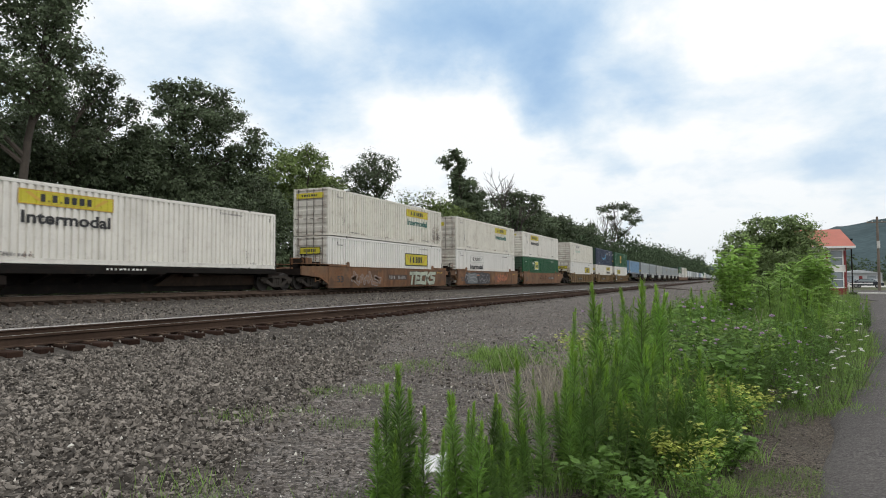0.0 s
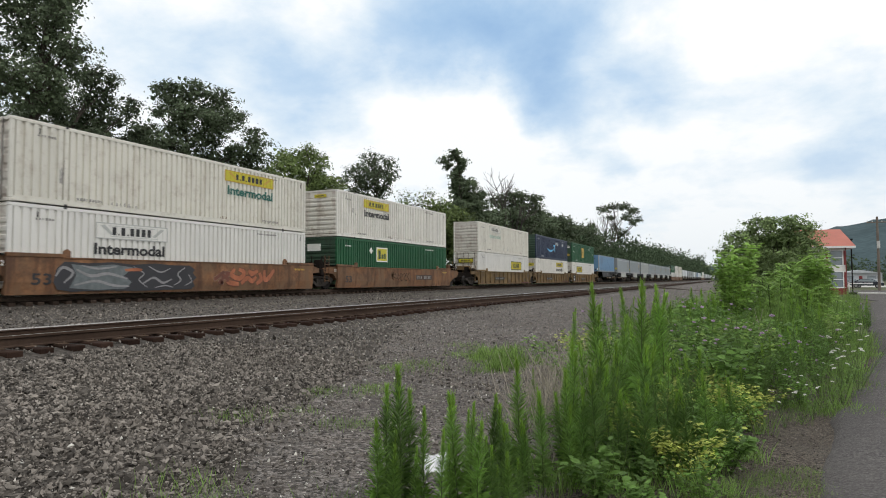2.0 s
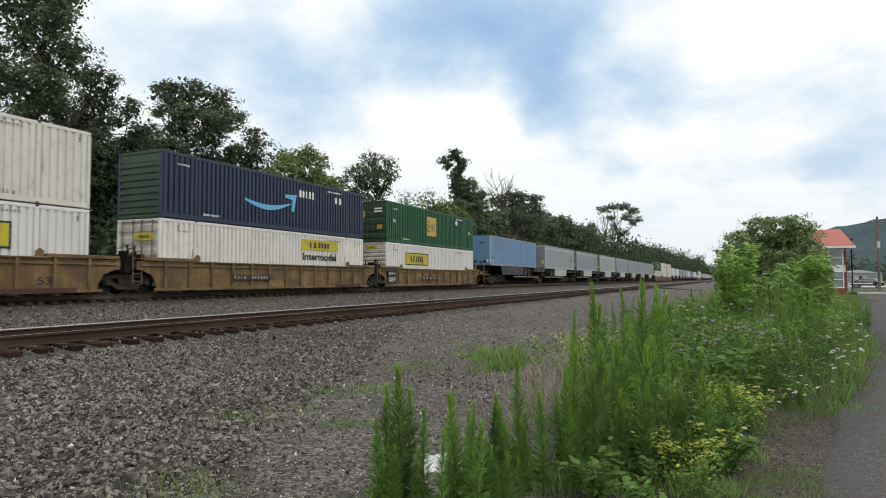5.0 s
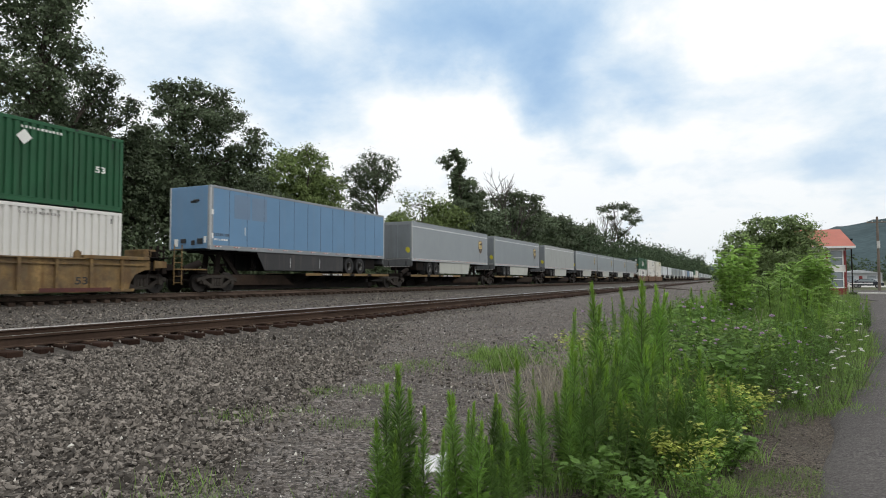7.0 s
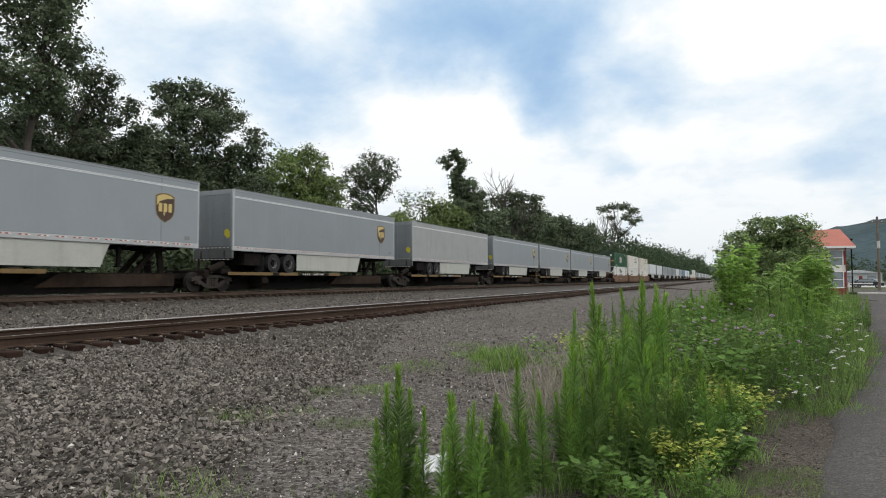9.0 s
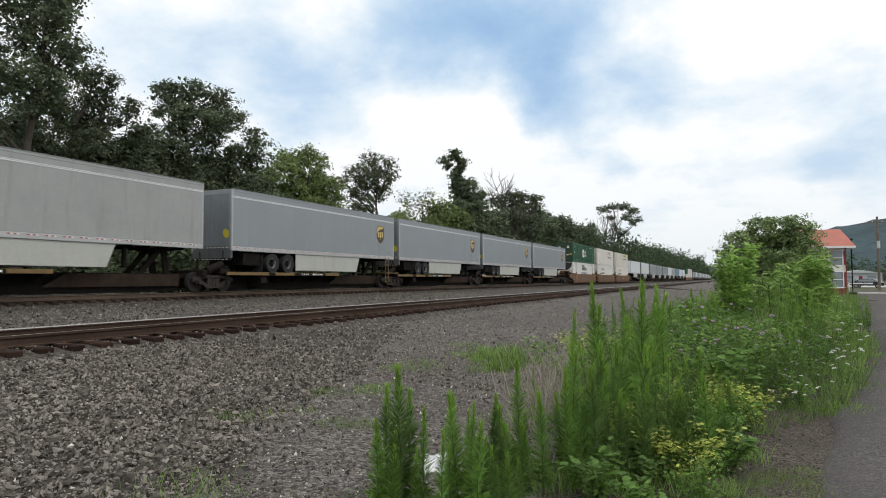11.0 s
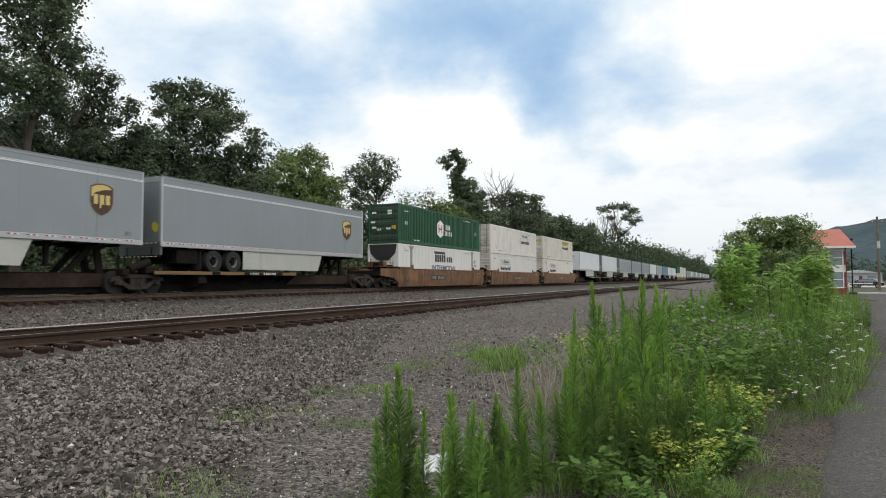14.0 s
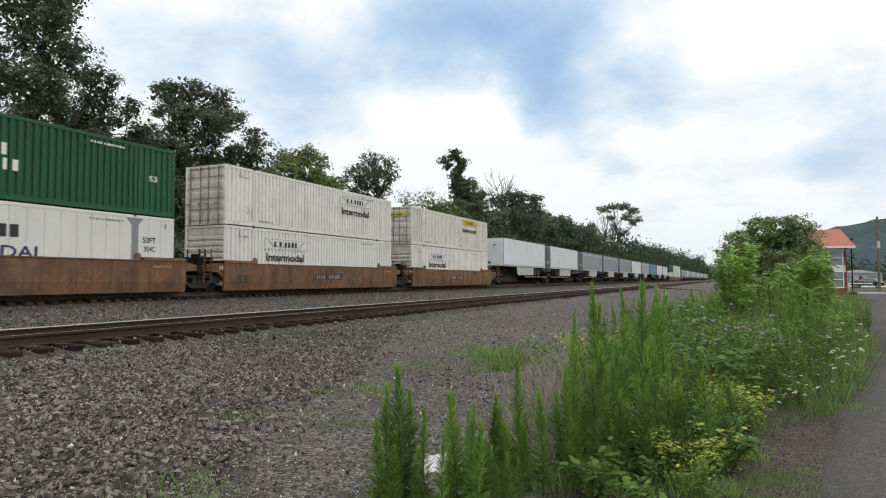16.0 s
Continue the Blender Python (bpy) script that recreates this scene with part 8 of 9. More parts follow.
FRONT_WEEDS = [(-2.12, 3.7, 0.81, 0), (-1.95, 3.61, 0.95, 0), (-1.77, 3.58, 0.7, 1), (-1.81, 3.52, 0.48, 3), (-1.7, 3.83, 0.75, 0), (-1.57, 3.67, 0.81, 1), (-1.55, 3.79, 0.71, 0),
               (-1.44, 3.63, 0.66, 4), (-1.38, 3.71, 0.48, 1), (-1.39, 3.97, 0.56, 0), (-1.24, 3.68, 0.47, 4), (-1.33, 5.55, 0.98, 3), (-1.18, 4.76, 0.63, 2)]
FRONT_WEEDS += [(-1.01, 4.56, 0.71, 2), (-1.34, 6.46, 1.22, 0), (-1.11, 5.85, 0.56, 1), (-1.25, 6.77, 1.44, 3), (-1.07, 6.32, 1.14, 0), (-1.16, 7.43, 1.08, 4), (-0.88, 6.66, 1.48, 3),
                (-0.92, 7.21, 1.35, 0), (-0.67, 6.04, 0.71, 1), (-0.7, 7.31, 1.41, 3), (-0.8, 4.93, 0.67, 2), (-0.38, 5.59, 0.89, 4), (-0.44, 4.95, 0.65, 2), (-0.37, 6.18, 0.76, 1)]
FRONT_WEEDS += [(-1.55, 5.45, 0.54, 0), (-1.91, 3.38, 0.5, 4), (-2.01, 3.38, 0.64, 3), (-1.61, 3.47, 0.61, 4), (-1.41, 4.38, 0.92, 3)]
FRONT_WEEDS += [(-1.66, 3.95, 0.62, 0), (-1.50, 4.05, 0.70, 1), (-1.30, 4.12, 0.55, 0), (-1.62, 3.60, 0.50, 1), (-1.22, 4.3, 0.72, 2), (-1.05, 4.42, 0.60, 3), (-0.92, 4.62, 0.86, 2), (-0.78, 4.72, 0.62, 4),
                (-0.62, 4.80, 0.74, 2), (-0.55, 5.05, 0.92, 4), (-0.30, 4.95, 0.70, 2), (-0.20, 5.30, 0.80, 3), (-1.12, 4.8, 0.95, 0), (-0.72, 5.2, 0.98, 1), (-0.08, 5.5, 0.55, 2)]
FRONT_WEEDS += [(-1.05, 5.5, 0.95, 2), (-0.85, 5.4, 0.85, 4), (-0.75, 6.0, 0.9, 1), (-0.95, 5.9, 0.92, 2), (-0.4, 6.2, 0.75, 4), (-0.3, 6.6, 0.8, 2), (-0.55, 5.7, 0.72, 4), (-0.12, 6.0, 0.55, 3), (-0.02, 6.3, 0.6, 1),
                (-0.65, 5.3, 0.7, 2), (-1.2, 5.2, 0.85, 4), (-0.25, 5.6, 0.62, 2), (-0.5, 6.5, 0.8, 4), (-0.9, 5.0, 0.7, 4), (-1.0, 5.15, 0.8, 1), (-0.7, 5.75, 0.85, 2), (-0.2, 7.0, 0.7, 4), (0.05, 7.2, 0.6, 2)]
GRASS_SPOTS = [(-3.75, 10.7, 26, 0.35), (-4.57, 9.4, 8, 0.28), (-4.55, 7.0, 10, 0.28), (-4.6, 5.4, 6, 0.18), (-3.33, 3.26, 5, 0.1), (-2.35, 3.67, 3, 0.06), (-3.65, 5.47, 4, 0.15), (-3.9, 12.5, 14, 0.45),
               (-3.8, 9.5, 5, 0.2), (-2.01, 6.63, 4, 0.15), (-0.2, 5.3, 12, 0.25), (0.35, 5.0, 10, 0.2), (0.1, 4.7, 8, 0.2), (0.2, 8.0, 14, 0.3), (-2.6, 15.0, 14, 0.8), (-2.2, 20.0, 20, 1.2), (0.75, 8.6, 12, 0.2), (1.2, 10.0, 12, 0.25), (1.75, 12.0, 12, 0.3), (2.3, 14.5, 10, 0.3), (-0.05, 6.2, 9, 0.25), (0.5, 5.6, 10, 0.2), (0.35, 5.2, 16, 0.2), (0.2, 4.8, 14, 0.2), (0.95, 8.4, 14, 0.2), (-1.6, 24.0, 24, 1.4), (-1.0, 30.0, 24, 1.8), (-0.4, 38.0, 20, 2.0)]
verge()
# ---- shrubs and buildings towards the yard ----
def compound_sapling(seed, height, fronds, leaf, n_leaflets=13):
    """A sapling with long feathered leaves arching from its stem."""
    rng = random.Random(seed)
    sh, v, f = Shape(), [], []
    tip = Vector((rng.gauss(0, 0.1), rng.gauss(0, 0.1), height * 0.85))
    limb(sh, [Vector((0, 0, 0)), tip * 0.5 + Vector((0.05, 0, 0)), tip], 0.03, 0.012, 6)
    for k in range(fronds):
        u = 0.3 + 0.7 * k / fronds
        a = k * 2.399 + rng.uniform(-0.3, 0.3)
        p = tip * u
        L = leaf * rng.uniform(0.8, 1.15) * (1.1 - 0.4 * u)
        d = Vector((math.cos(a), math.sin(a), 0.75 if u > 0.8 else 0.45)).normalized()
        mid, end = p + d * L * 0.55, p + d * L + Vector((0, 0, -L * 0.30))
        limb(sh, [p, mid, end], 0.007, 0.003, 4)
        side = d.cross(Vector((0, 0, 1))).normalized()
        for i in range(n_leaflets):
            q = 0.15 + 0.85 * i / n_leaflets
            c = p.lerp(mid, q * 2) if q < 0.5 else mid.lerp(end, q * 2 - 1)
            for sgn in (-1, 1):
                dd = (side * sgn + d * 0.35 + Vector((0, 0, -0.25 + rng.uniform(-0.15, 0.15)))).normalized()
                blade(v, f, c, dd, Vector((0, 0, 1)), leaf * 0.27 * (1.15 - 0.5 * q), leaf * 0.10, 0.5)
    return sh, (v, f)


fern = [plant_thing("sapling", "leafy green sapling with long feathered leaves", "sapling", *compound_sapling(s, 2.3, 22, 0.75), mk, at=(x, y, 0)) for s, mk, x, y in ((71, "weed_bright", 1.8, 24.0), (72, "weed_bright", 2.3, 25.9))]
for x, y, h, k, t in ((0.1, 15.9, 0.84, 0, 220), (1.6, 24.5, 1.0, 1, 30), (2.0, 25.5, 1.0, 1, 170), (2.4, 23.4, 0.85, 0, 250), (2.5, 26.8, 1.0, 1, 80), (1.3, 25.0, 0.9, 0, 300), (3.0, 27.2, 1.0, 1, 200), (1.0, 20.0, 0.8, 0, 20),
                        (0.95, 16.6, 0.78, 1, 40), (1.35, 17.6, 0.80, 1, 120), (1.7, 18.8, 0.84, 1, 210), (0.6, 17.4, 0.78, 0, 300), (1.1, 18.3, 0.82, 1, 10), (0.75, 15.6, 0.7, 1, 95), (1.5, 16.4, 0.66, 0, 160), (2.0, 20.2, 0.84, 1, 60)):
    plant(fern[k], x, y, h, t, "saplings by the lane")

tall_leafy = plant_thing("tall_weed", "tall leafy bright green weed", "weed", *leafy_weed(73, 2.15, 0.42, 700, 0.12), "weed_bright", at=(1.95, 17.9, 0))
for x, y, h, t in ((-0.12, 14.6, 0.98, 15), (0.05, 15.0, 1.08, 140), (0.12, 16.2, 0.95, 70), (1.75, 17.6, 0.95, 45), (2.0, 18.4, 1.0, 310)):
    plant(tall_leafy, x, y, h, t, "tall leafy weeds")

shrub_a = lobed_tree(81, [(-0.5, 4.5, 0.6, 0.55), (-1.0, 3.7, 0.8, 0.6), (-1.8, 3.1, 0.6, 0.55), (0.2, 3.6, 0.9, 0.7), (-0.7, 2.5, 1.2, 0.9), (-1.9, 2.1, 0.7, 0.7), (0.6, 2.2, 1.2, 1.0), (-0.2, 1.2, 1.3, 0.9)],
                     M["leaf_shrub"], 0.12, 34, 0.07, 0.32, stems=5)
shrub_b = lobed_tree(82, [(0.8, 4.7, 0.6, 0.45), (-0.2, 4.5, 0.7, 0.5), (1.5, 4.3, 0.6, 0.6), (0.4, 3.6, 1.1, 0.7), (1.7, 3.2, 0.8, 0.8), (0.6, 2.4, 1.3, 1.0), (2.1, 2.1, 0.6, 0.7), (-0.6, 2.6, 0.9, 0.8), (0.8, 1.2, 1.3, 0.9)],
                     M["leaf_shrub"], 0.12, 34, 0.07, 0.32, stems=5)
for x, y, m, t, sc, lab in ((1.5, 39.0, shrub_a, -2, 1.0, "tall dark wild shrub"), (2.1, 39.4, shrub_b, -3, 1.0, "tall green wild shrub"), (3.3, 41.0, shrub_b, 190, 0.86, "tall green wild shrub"),
                            (0.3, 37.2, shrub_b, 70, 0.55, "green low wild shrub"), (2.9, 36.4, shrub_a, 120, 0.52, "dark low wild shrub")):
    bush((x, y), lab + " beside the lane", m, t, sc, "shrubs by the lane")


def tower_house():
    """The two-storey railway house with its hipped red roof."""
    x0, x1, y0, y1, ze, zr = 3.4, 9.25, 67.0, 73.0, 4.42, 6.2
    house = thing("house", "white two-storey railway house with a hipped red roof and red trim", "house")
    wall = Shape()
    t = 0.18
    holes = [(8.0, 9.0, 0.75, 2.1), (8.0, 9.0, 2.75, 4.05), (5.2, 6.4, 0.75, 2.1), (5.2, 6.4, 2.75, 4.05)]
    xs = sorted({x0, x1, *[h[0] for h in holes], *[h[1] for h in holes]})
    zs = sorted({0.0, 0.7, ze, *[h[2] for h in holes], *[h[3] for h in holes]})
    low = Shape()
    for xa, xb in zip(xs, xs[1:]):
        for za, zb in zip(zs, zs[1:]):
            if any(h[0] <= xa and xb <= h[1] and h[2] <= za and zb <= h[3] for h in holes):
                continue
            (low if zb <= 0.71 else wall).box(xa, y0, za, xb, y0 + t, zb)
    wall.box(x0, y1 - t, 0, x1, y1, ze).box(x0, y0 + t, 0, x0 + t, y1 - t, ze).box(x1 - t, y0 + t, 0.7, x1, y1 - t, ze)
    low.box(x1 - t, y0 + t, 0, x1 + 0.01, y1 - t, 0.7)
    part("wall", wall, M["wall_white"], house, "white boarded wall")
    part("base_wall", low, M["wall_red"], house, "dark red lower boards")
    part("floor_slab", Shape().box(x0 + t, y0 + t, 2.3, x1 - t, y1 - t, 2.5), M["plain_grey"], house)
    o = 0.7
    rx0, rx1 = x0 + 2.2, x1 + 0.05
    v = [(x0 - o, y0 - o, ze), (x1 + o, y0 - o, ze), (x1 + o, y1 + o, ze), (x0 - o, y1 + o, ze), (rx0, 70, zr), (rx1, 70, zr)]
    part("roof", Shape().add(v, [(0, 1, 5, 4), (1, 2, 5), (2, 3, 4, 5), (3, 0, 4), (3, 2, 1, 0)]), M["roof_red"], house, "faded red hipped roof")
    part("eaves", Shape().box(x0 - o, y0 - o - 0.02, ze - 0.16, x1 + o, y0 - o + 0.05, ze + 0.01).box(x1 + o - 0.05, y0 - o, ze - 0.16, x1 + o + 0.02, y1 + o, ze + 0.01), M["trim_white"], house, "white eaves board")
    for xa, xb, za, zb in holes:
        w = part("window", Shape().box(xa - 0.08, y0 - 0.03, za - 0.1, xb + 0.08, y0 + 0.05, za).box(xa - 0.08, y0 - 0.03, zb, xb + 0.08, y0 + 0.05, zb + 0.1).box(xa - 0.08, y0 - 0.03, za, xa, y0 + 0.05, zb).box(
            xb, y0 - 0.03, za, xb + 0.08, y0 + 0.05, zb).box(xa, y0, (za + zb) / 2 - 0.03, xb, y0 + 0.04, (za + zb) / 2 + 0.03), M["trim_white"], house, "white window frame")
        part("pane", Shape().box(xa, y0 + 0.05, za, xb, y0 + 0.06, zb), M["pane"], w)
    for za, zb in ((0.75, 2.1), (2.75, 4.05)):
        part("shutter", Shape().box(9.1, y0 - 0.05, za, 9.26, y0 - 0.004, zb, 0.01), M["wall_red"], house, "dark red shutter")
        part("shutter", Shape().box(7.72, y0 - 0.05, za, 7.9, y0 - 0.004, zb, 0.01), M["wall_red"], house, "dark red shutter")
    part("corner_board", Shape().box(x1 - 0.02, y0 - 0.03, 0, x1 + 0.05, y0 + 0.2, ze), M["wall_red"], house)


tower_house()


def utility_pole(x, y, h, label):
    p = thing("utility_pole", label, "utility pole", at=(x, y, 0))
    part("pole", Shape().cyl((0, 0, -0.2), (0, 0, h), 0.17, 10, 0.12), M["pole_wood"], p)
    part("crossarm", Shape().box(-1.1, -0.08, h - 0.75, 1.1, 0.04, h - 0.62, 0.01), M["pole_wood"], p)
    for dx in (-1.0, -0.5, 0.5, 1.0):
        part("insulator", Shape().cyl((dx, -0.02, h - 0.62), (dx, -0.02, h - 0.45), 0.05, 8, 0.03), M["concrete"], p)
    part("transformer", Shape().cyl((0.0, -0.32, h - 3.9), (0.0, -0.32, h - 3.0), 0.17, 12), M["concrete"], p)


utility_pole(16.2, 92.5, 9.1, "weathered wooden utility pole with crossarm")
mast = thing("signal_mast", "slim dark steel mast beside the red-roofed house", "mast", at=(9.95, 68.6, 0))
part("pole", Shape().cyl((0, 0, 0), (0, 0, 5.2), 0.055, 8).box(-0.3, -0.3, 0, 0.3, 0.3, 0.25, 0.03), M["car_black"], mast)
part("mast_head", Shape().box(-0.08, -0.06, 5.05, 0.14, 0.06, 5.18, 0.02), M["car_black"], mast)
solid("kerb", Shape().box(0, 0, 0, 6.0, 1.6, 0.14, 0.03), M["concrete"], "pale concrete kerb slab by the house", "kerb", at=(9.9, 70.5, 0.04))
solid("bollard", Shape().box(-0.06, -0.06, 0, 0.06, 0.06, 1.1, 0.02).box(-0.06, -0.06, 0.95, 1.9, 0.02, 1.07, 0.02), M["trim_white"], "white painted gate post and rail", "gate post", at=(9.85, 70.0, 0.04))


def parked_car(x, y, turn, paint, label):
    c = thing("parked_car", label, "car", at=pose(x, y, 0.05, 0, 0, turn), group="cars in the yard")
    body = [(-2.2, 0.35), (-2.25, 0.75), (-1.5, 0.92), (-0.75, 1.42), (0.85, 1.42), (1.6, 0.98), (2.2, 0.9), (2.25, 0.4)]
    part("body", Shape().prism(body, 1, -0.85, 0.85), M[paint], c)
    for s in (-1, 1):
        part("side_window", Shape().prism([(-1.25, 0.98), (-0.68, 1.34), (0.78, 1.34), (1.35, 1.0)], 1, s * 0.853, s * 0.858), M["pane"], c)
        for a in (-1.4, 1.4):
            w = part("wheel", Shape().cyl((a, s * 0.68, 0.33), (a, s * 0.88, 0.33), 0.33, 18), M["rubber"], c)
            part("rim", Shape().cyl((a, s * 0.88, 0.33), (a, s * 0.89, 0.33), 0.2, 12), M["rim"], w)


parked_car(19.0, 118.0, 170, "car_dark", "dark parked car in the yard")
parked_car(17.0, 122.0, 5, "car_silver", "silver parked car in the yard")
parked_car(24.5, 150.0, 12, "car_silver", "pale parked car before a low building")


def shed(x, y, w, d, h, paint, label):
    s = thing("shed", label, "building", at=(x, y, 0))
    part("wall", Shape().box(0, 0, 0, w, d, h), M[paint], s)
    part("roof", Shape().prism([(-0.4, h), (w + 0.4, h), (w / 2, h + w * 0.09)], 1, -0.4, d + 0.4), M["plain_grey"], s)
    n = max(2, int(w / 3.5))
    for k in range(n):
        part("window", Shape().box(w * (k + 0.3) / n, -0.03, h * 0.45, w * (k + 0.7) / n, 0.01, h * 0.8), M["pane"], s)
    part("door", Shape().box(w * 0.46, -0.04, 0, w * 0.54, 0.01, 2.1), M["wall_red"], s)


shed(21.5, 165, 8, 10, 2.7, "plain_grey", "low grey roadside building")
shed(31.5, 160, 14, 10, 3.0, "wall_white", "low white roadside building")
solid("pavement", Shape().box(20, 130, 0.02, 70, 156, 0.10), M["concrete"], "pale concrete forecourt", "pavement", kind="structure")


def hills():
    """Wooded ridge and far plain rim."""
    for name, dist, pts, label in (("hill", 1500.0, ((-3, 4), (0, 14), (2, 36), (4.2, 76), (6.3, 102), (8.6, 111), (10.4, 121), (13, 136), (16, 155), (22, 180), (32, 150), (45, 90), (60, 30)), "wooded ridge beyond the town, haze in its blue-green colour"),
                                   ("hill", 2600.0, ((-14, 10), (-9, 40), (-5, 58), (-2, 52), (1, 46), (5, 60), (12, 40), (20, 5)), "low hazy far hills")):
        v, f = [], []
        az = np.linspace(pts[0][0], pts[-1][0], 160)
        hh = np.interp(az, [p for p, _ in pts], [q for _, q in pts])
        for a, h in zip(az, hh):
            h = h + 5 * noise.noise((a * 1.3, 2.0, dist * 0.01)) + 2.2 * noise.noise((a * 9.0, 5.0, 1.0))
            for k, (df, q) in enumerate(((-0.35, 0.0), (-0.22, 0.3), (-0.1, 0.72), (0, 1.0), (0.25, 0.4), (0.5, 0.0))):
                r = dist * (1 + df)
                v.append((r * math.sin(radians(a)), r * math.cos(radians(a)), max(-2.0, h * q - 1.0)))
        n = 6
        for j in range(len(az) - 1):
            f += [(j * n + i, j * n + i + 1, (j + 1) * n + i + 1, (j + 1) * n + i) for i in range(n - 1)]
        # the ridge's haze comes only from its painted colour
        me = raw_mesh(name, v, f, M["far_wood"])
        me.polygons.foreach_set("use_smooth", [True] * len(me.polygons))
        tagged(new(name, me), label, "hill", kind="structure")


hills()

# a far roadside wood below the ridge
def roadside_wood():
    rng = np.random.default_rng(91)
    vs, fs, base = [], [], 0
    for k in range(46):
        y = rng.uniform(190, 420)
        x = y * math.tan(radians(rng.uniform(1.5, 14.5)))
        top, r = rng.uniform(6, 11), rng.uniform(3, 5)
        n = 160
        q = rng.normal(size=(n, 3))
        q /= np.linalg.norm(q, axis=1)[:, None]
        pts = q * rng.uniform(0.7, 1.1, (n, 1)) * (r, r, top * 0.5) + (x, y, top * 0.5)
        v, f = leaf_quads(rng, pts, 1.1)
        vs.append(v), fs.append(f + base)
        base += len(v)
    me = raw_mesh("woodland", np.concatenate(vs), np.concatenate(fs), M["leaf_far"])
    tagged(new("woodland", me), "far roadside trees below the ridge", "woodland", kind="stuff")


roadside_wood()

# a scrap of white plastic caught in the weeds
def plastic_scrap():
    rng = random.Random(3)
    v, f, n = [], [], 7
    for j in range(n):
        for i in range(n):
            v.append((-0.16 + 0.32 * i / (n - 1) + rng.gauss(0, 0.008), -0.10 + 0.2 * j / (n - 1) + rng.gauss(0, 0.008), 0.05 + 0.10 * math.sin(i * 0.9) * math.cos(j * 0.7) * 0.5 + rng.gauss(0, 0.012) + 0.03 * j))
    f = [(j * n + i, j * n + i + 1, (j + 1) * n + i + 1, (j + 1) * n + i) for j in range(n - 1) for i in range(n - 1)]
    ob = solid("plastic_bag", Shape().add(v, f), M["plastic"], "crumpled white plastic bag caught among the weeds", "litter", at=pose(-2.02, 4.3, 0.06, 10, 0, 25) @ Matrix.Scale(0.62, 4))
    mod = ob.modifiers.new("thick", "SOLIDIFY")
    mod.thickness = 0.004


plastic_scrap()


# a gravelled crossing over the near track
def crossing():
    ys = (86.0, 89.0)
    prof = ((-13.6, 0.47), (-12.3, 0.60), (-11.62, 0.665), (-9.9, 0.665), (-9.2, 0.60), (-7.0, 0.36), (-4.0, 0.10), (-1.5, 0.03))
    sh = Shape()
    for (xa, za), (xb, zb) in zip(prof, prof[1:]):
        sh.add([(xa, ys[0], za), (xb, ys[0] - 0.2, zb), (xb, ys[1], zb), (xa, ys[1], za), (xa, ys[0], za - 0.3), (xb, ys[0] - 0.2, zb - 0.3), (xb, ys[1], zb - 0.3), (xa, ys[1], za - 0.3)],
               [(0, 1, 2, 3), (4, 7, 6, 5), (0, 4, 5, 1), (2, 6, 7, 3), (0, 3, 7, 4), (1, 5, 6, 2)])
    solid("crossing", sh, M["soil"], "pale worn crossing over the empty track", "crossing", kind="structure")


crossing()
# ---- loose ballast stones ----
def stones(name, label, rng, xr, yr, count, size, material, keep=None, power=1.0):
    """Crushed stones as real lumps, strewn over a stretch of the bank, thicker towards the camera."""
    x = rng.uniform(*xr, count)
    y = yr[0] + (yr[1] - yr[0]) * rng.uniform(0, 1, count) ** power
    if keep is not None:
        ok = keep(x, y)
        x, y = x[ok], y[ok]
    n = len(x)
    z = np.array([ground_z(a, b) for a, b in zip(x, y)])
    ico = np.array([(1, 0, 0), (-1, 0, 0), (0, 1, 0), (0, -1, 0), (0, 0, 1), (0, 0, -1)]) * 0.98
    tri = np.array([(0, 2, 4), (2, 1, 4), (1, 3, 4), (3, 0, 4), (2, 0, 5), (1, 2, 5), (3, 1, 5), (0, 3, 5)])
    s = size[0] * np.exp(rng.normal(size=n) * 0.38)
    s = np.clip(s, size[0] * 0.45, size[1])
    v = np.repeat(ico[None], n, 0) * (1 + rng.normal(size=(n, 6, 3)) * 0.25) + rng.normal(size=(n, 6, 3)) * 0.24
    v = v * rng.uniform(0.55, 1.35, (n, 1, 3)) * (1, 1, 0.75)
    a, b, c = rng.uniform(0, 6.28, (3, n))
    ca, sa, cb, sb = np.cos(a)[:, None], np.sin(a)[:, None], np.cos(b)[:, None], np.sin(b)[:, None]
    vx, vy, vz = v[..., 0], v[..., 1], v[..., 2]
    vy, vz = cb * vy - sb * vz, sb * vy + cb * vz
    vx, vy = ca * vx - sa * vy, sa * vx + ca * vy
    v = np.stack([vx, vy, vz], -1) * s[:, None, None]
    v += np.stack([x, y, z + s * rng.uniform(-0.1, 1.0, n)], -1)[:, None, :]
    f = (tri[None] + (np.arange(n) * 6)[:, None, None]).reshape(-1, 3)
    me = raw_mesh(name, v.reshape(-1, 3), f, material)
    tagged(new(name, me), label, "gravel", kind="stuff")


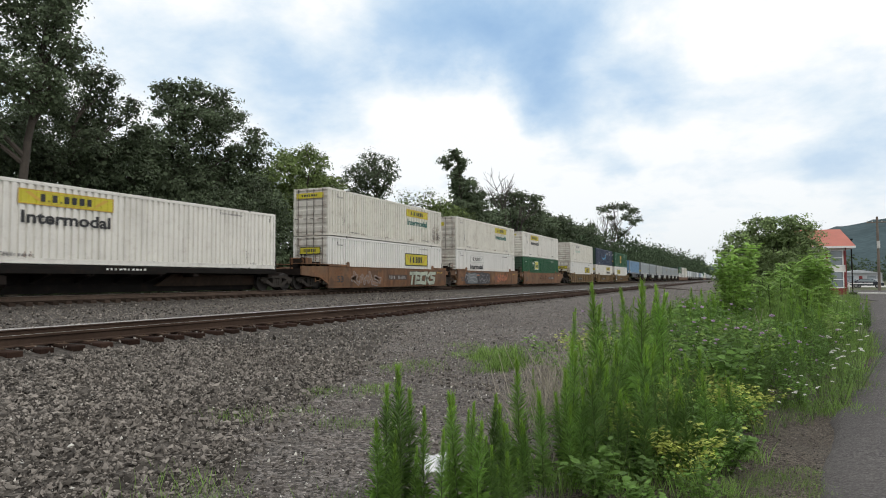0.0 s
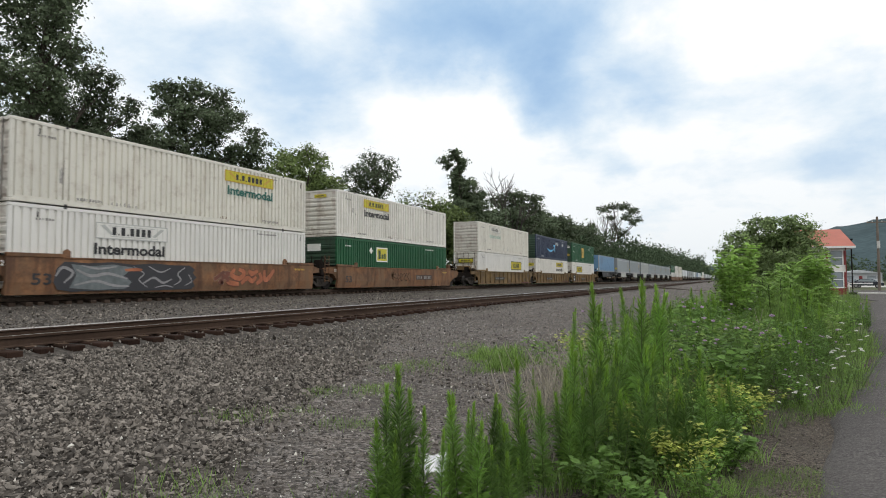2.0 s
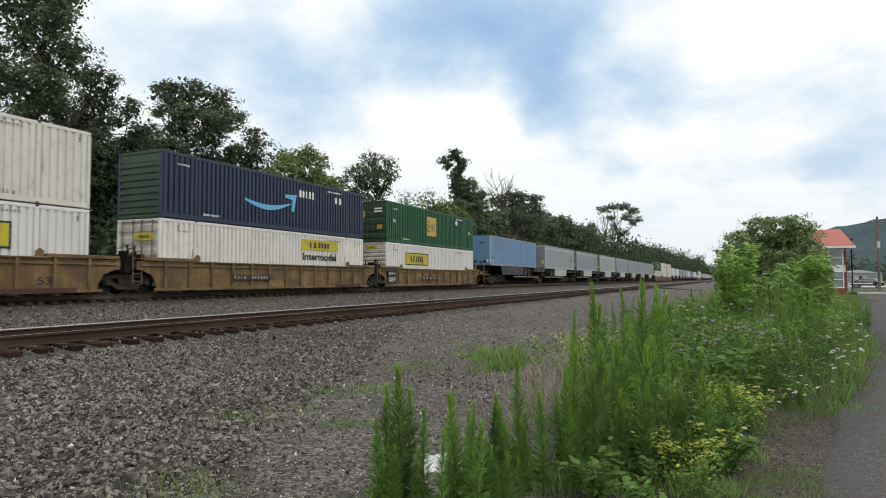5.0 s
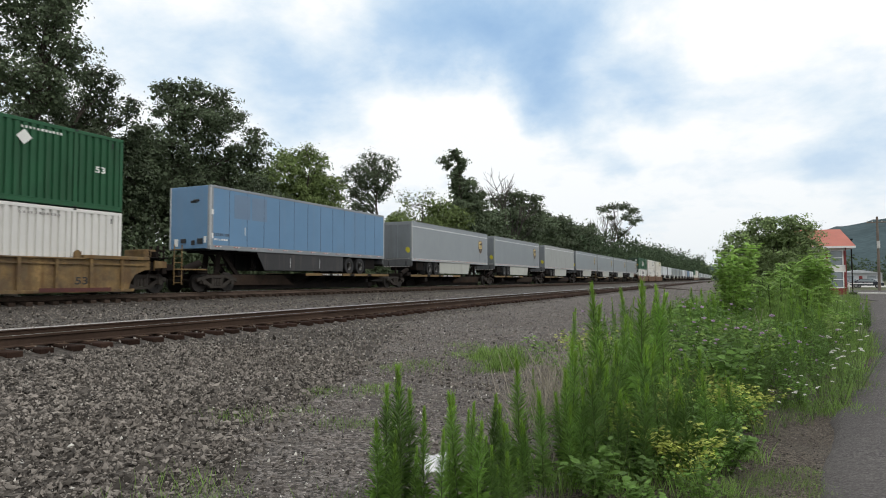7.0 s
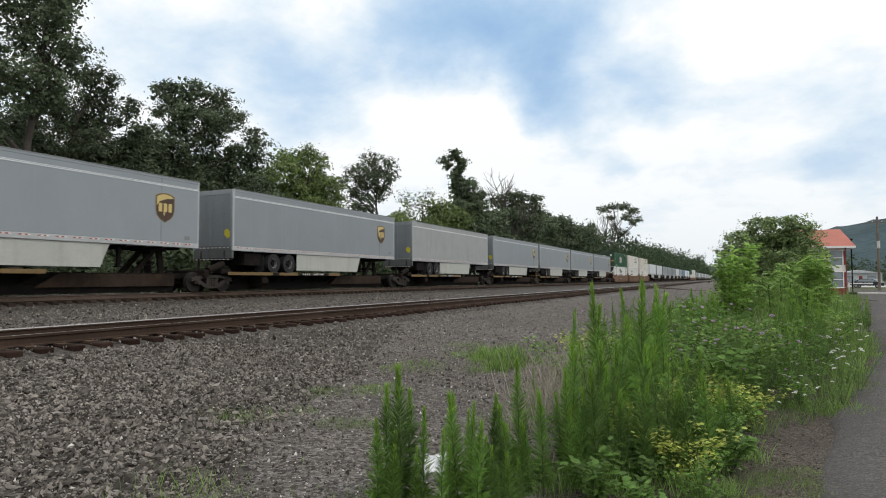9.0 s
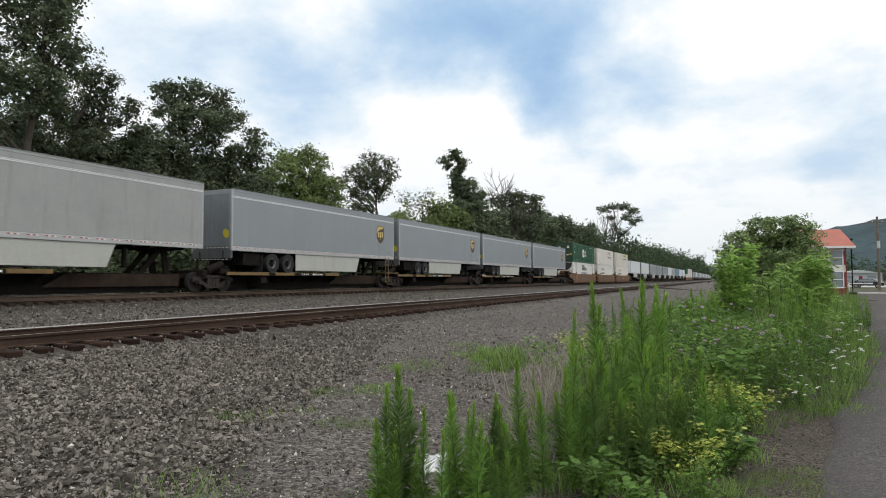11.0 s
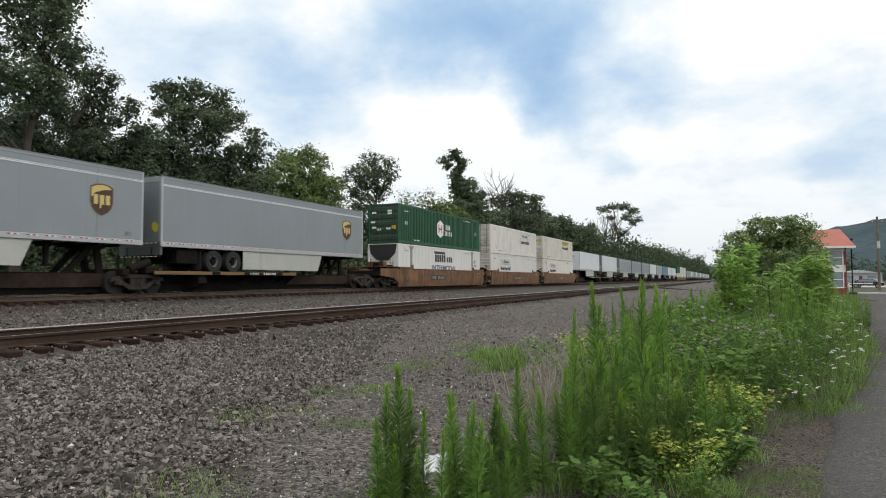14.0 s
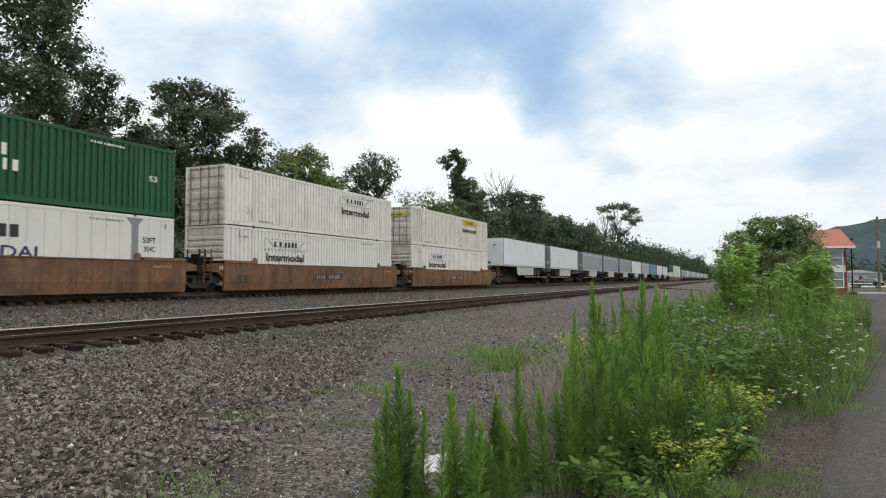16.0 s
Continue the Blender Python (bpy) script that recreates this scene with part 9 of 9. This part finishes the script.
RS = np.random.default_rng(404)
IN_SIGHT = lambda x, y: x > -1.85 * y - 0.4
stones("ballast_stones", "grey crushed ballast stones on the bank", RS, (-9.44, -2.9), (2.0, 9.0), 52000, (0.0160, 0.036), M["stone"], keep=lambda x, y: IN_SIGHT(x, y) & (x < np.interp(y, (0, 3.5, 4.2, 5.1, 7, 9.3), (-2.7, -3.45, -3.85, -4.3, -4.95, -5.7)) + RS.normal(size=len(x)) * 0.25))
stones("ballast_stones", "grey crushed ballast stones further along the bank", RS, (-9.44, -3.2), (9.0, 34.0), 17000, (0.020, 0.04), M["stone"], keep=lambda x, y: x < np.interp(y, (9.0, 17, 33), (-5.5, -8.6, -9.0)) + RS.normal(size=len(x)) * 0.4, power=1.5)
stones("gravel", "small grey gravel at the foot of the bank", RS, (-7.5, -0.6), (2.4, 15.0), 27000, (0.0085, 0.022), M["stone"], keep=lambda x, y: x > np.interp(y, (0, 3.5, 4.2, 5.1, 7, 9.3, 17), (-2.7, -3.45, -3.85, -4.3, -4.95, -5.7, -8.6)) - 0.3, power=1.5)
stones("gravel", "coarse grey gravel along the foot of the bank", RS, (-9.2, -2.2), (8.0, 30.0), 9000, (0.015, 0.03), M["stone"], keep=lambda x, y: x > np.interp(y, (8.0, 17, 33), (-5.1, -8.7, -9.2)), power=1.6)
stones("pale_stones", "scattered pale quartz stones among the ballast", RS, (-9.3, -1.6), (2.0, 18.0), 5200, (0.008, 0.028), M["stone_pale"], keep=IN_SIGHT, power=1.4)
stones("ballast_stones", "ballast stones between the two tracks", RS, (-21.9, -12.2), (6.0, 46.0), 17000, (0.024, 0.05), M["stone"], power=1.3)
stones("ballast_stones", "ballast stones between the sleepers", RS, (-12.3, -9.6), (4.5, 22.0), 3500, (0.02, 0.032), M["stone"], keep=lambda x, y: np.abs(np.abs(x - NEAR_X) - RAIL_HALF) > 0.11, power=1.3)
stones("gravel", "loose gravel at the lane's edge", RS, (-0.8, 3.2), (4.0, 14.0), 14000, (0.006, 0.018), M["stone"],
       keep=lambda x, y: np.abs(x - np.interp(y, (0, 5, 7, 8, 12.8, 19), (-0.5, 0.25, 0.6, 0.85, 1.95, 3.1))) < 0.5, power=1.4)

# ---- movement ----
def travelled(t):
    return SPEED * t + EASE * (t - 8) ** 2


def motions():
    """The whole train rolls towards and past the camera; wheels turn with it."""
    steps = [k * 2.0 for k in range(9)]
    for ob, s, z in TRAIN:
        walk(ob, [(t, pose(FAR_X, s - travelled(t), RAIL_Z + z)) for t in steps])
    turns = [k / FPS for k in range(16 * FPS + 1)]
    for ws, yy in WHEELS:
        walk(ws, [(t, pose(0, yy, 0.457, math.degrees(travelled(t) - travelled(0)) / 0.457)) for t in turns])


motions()
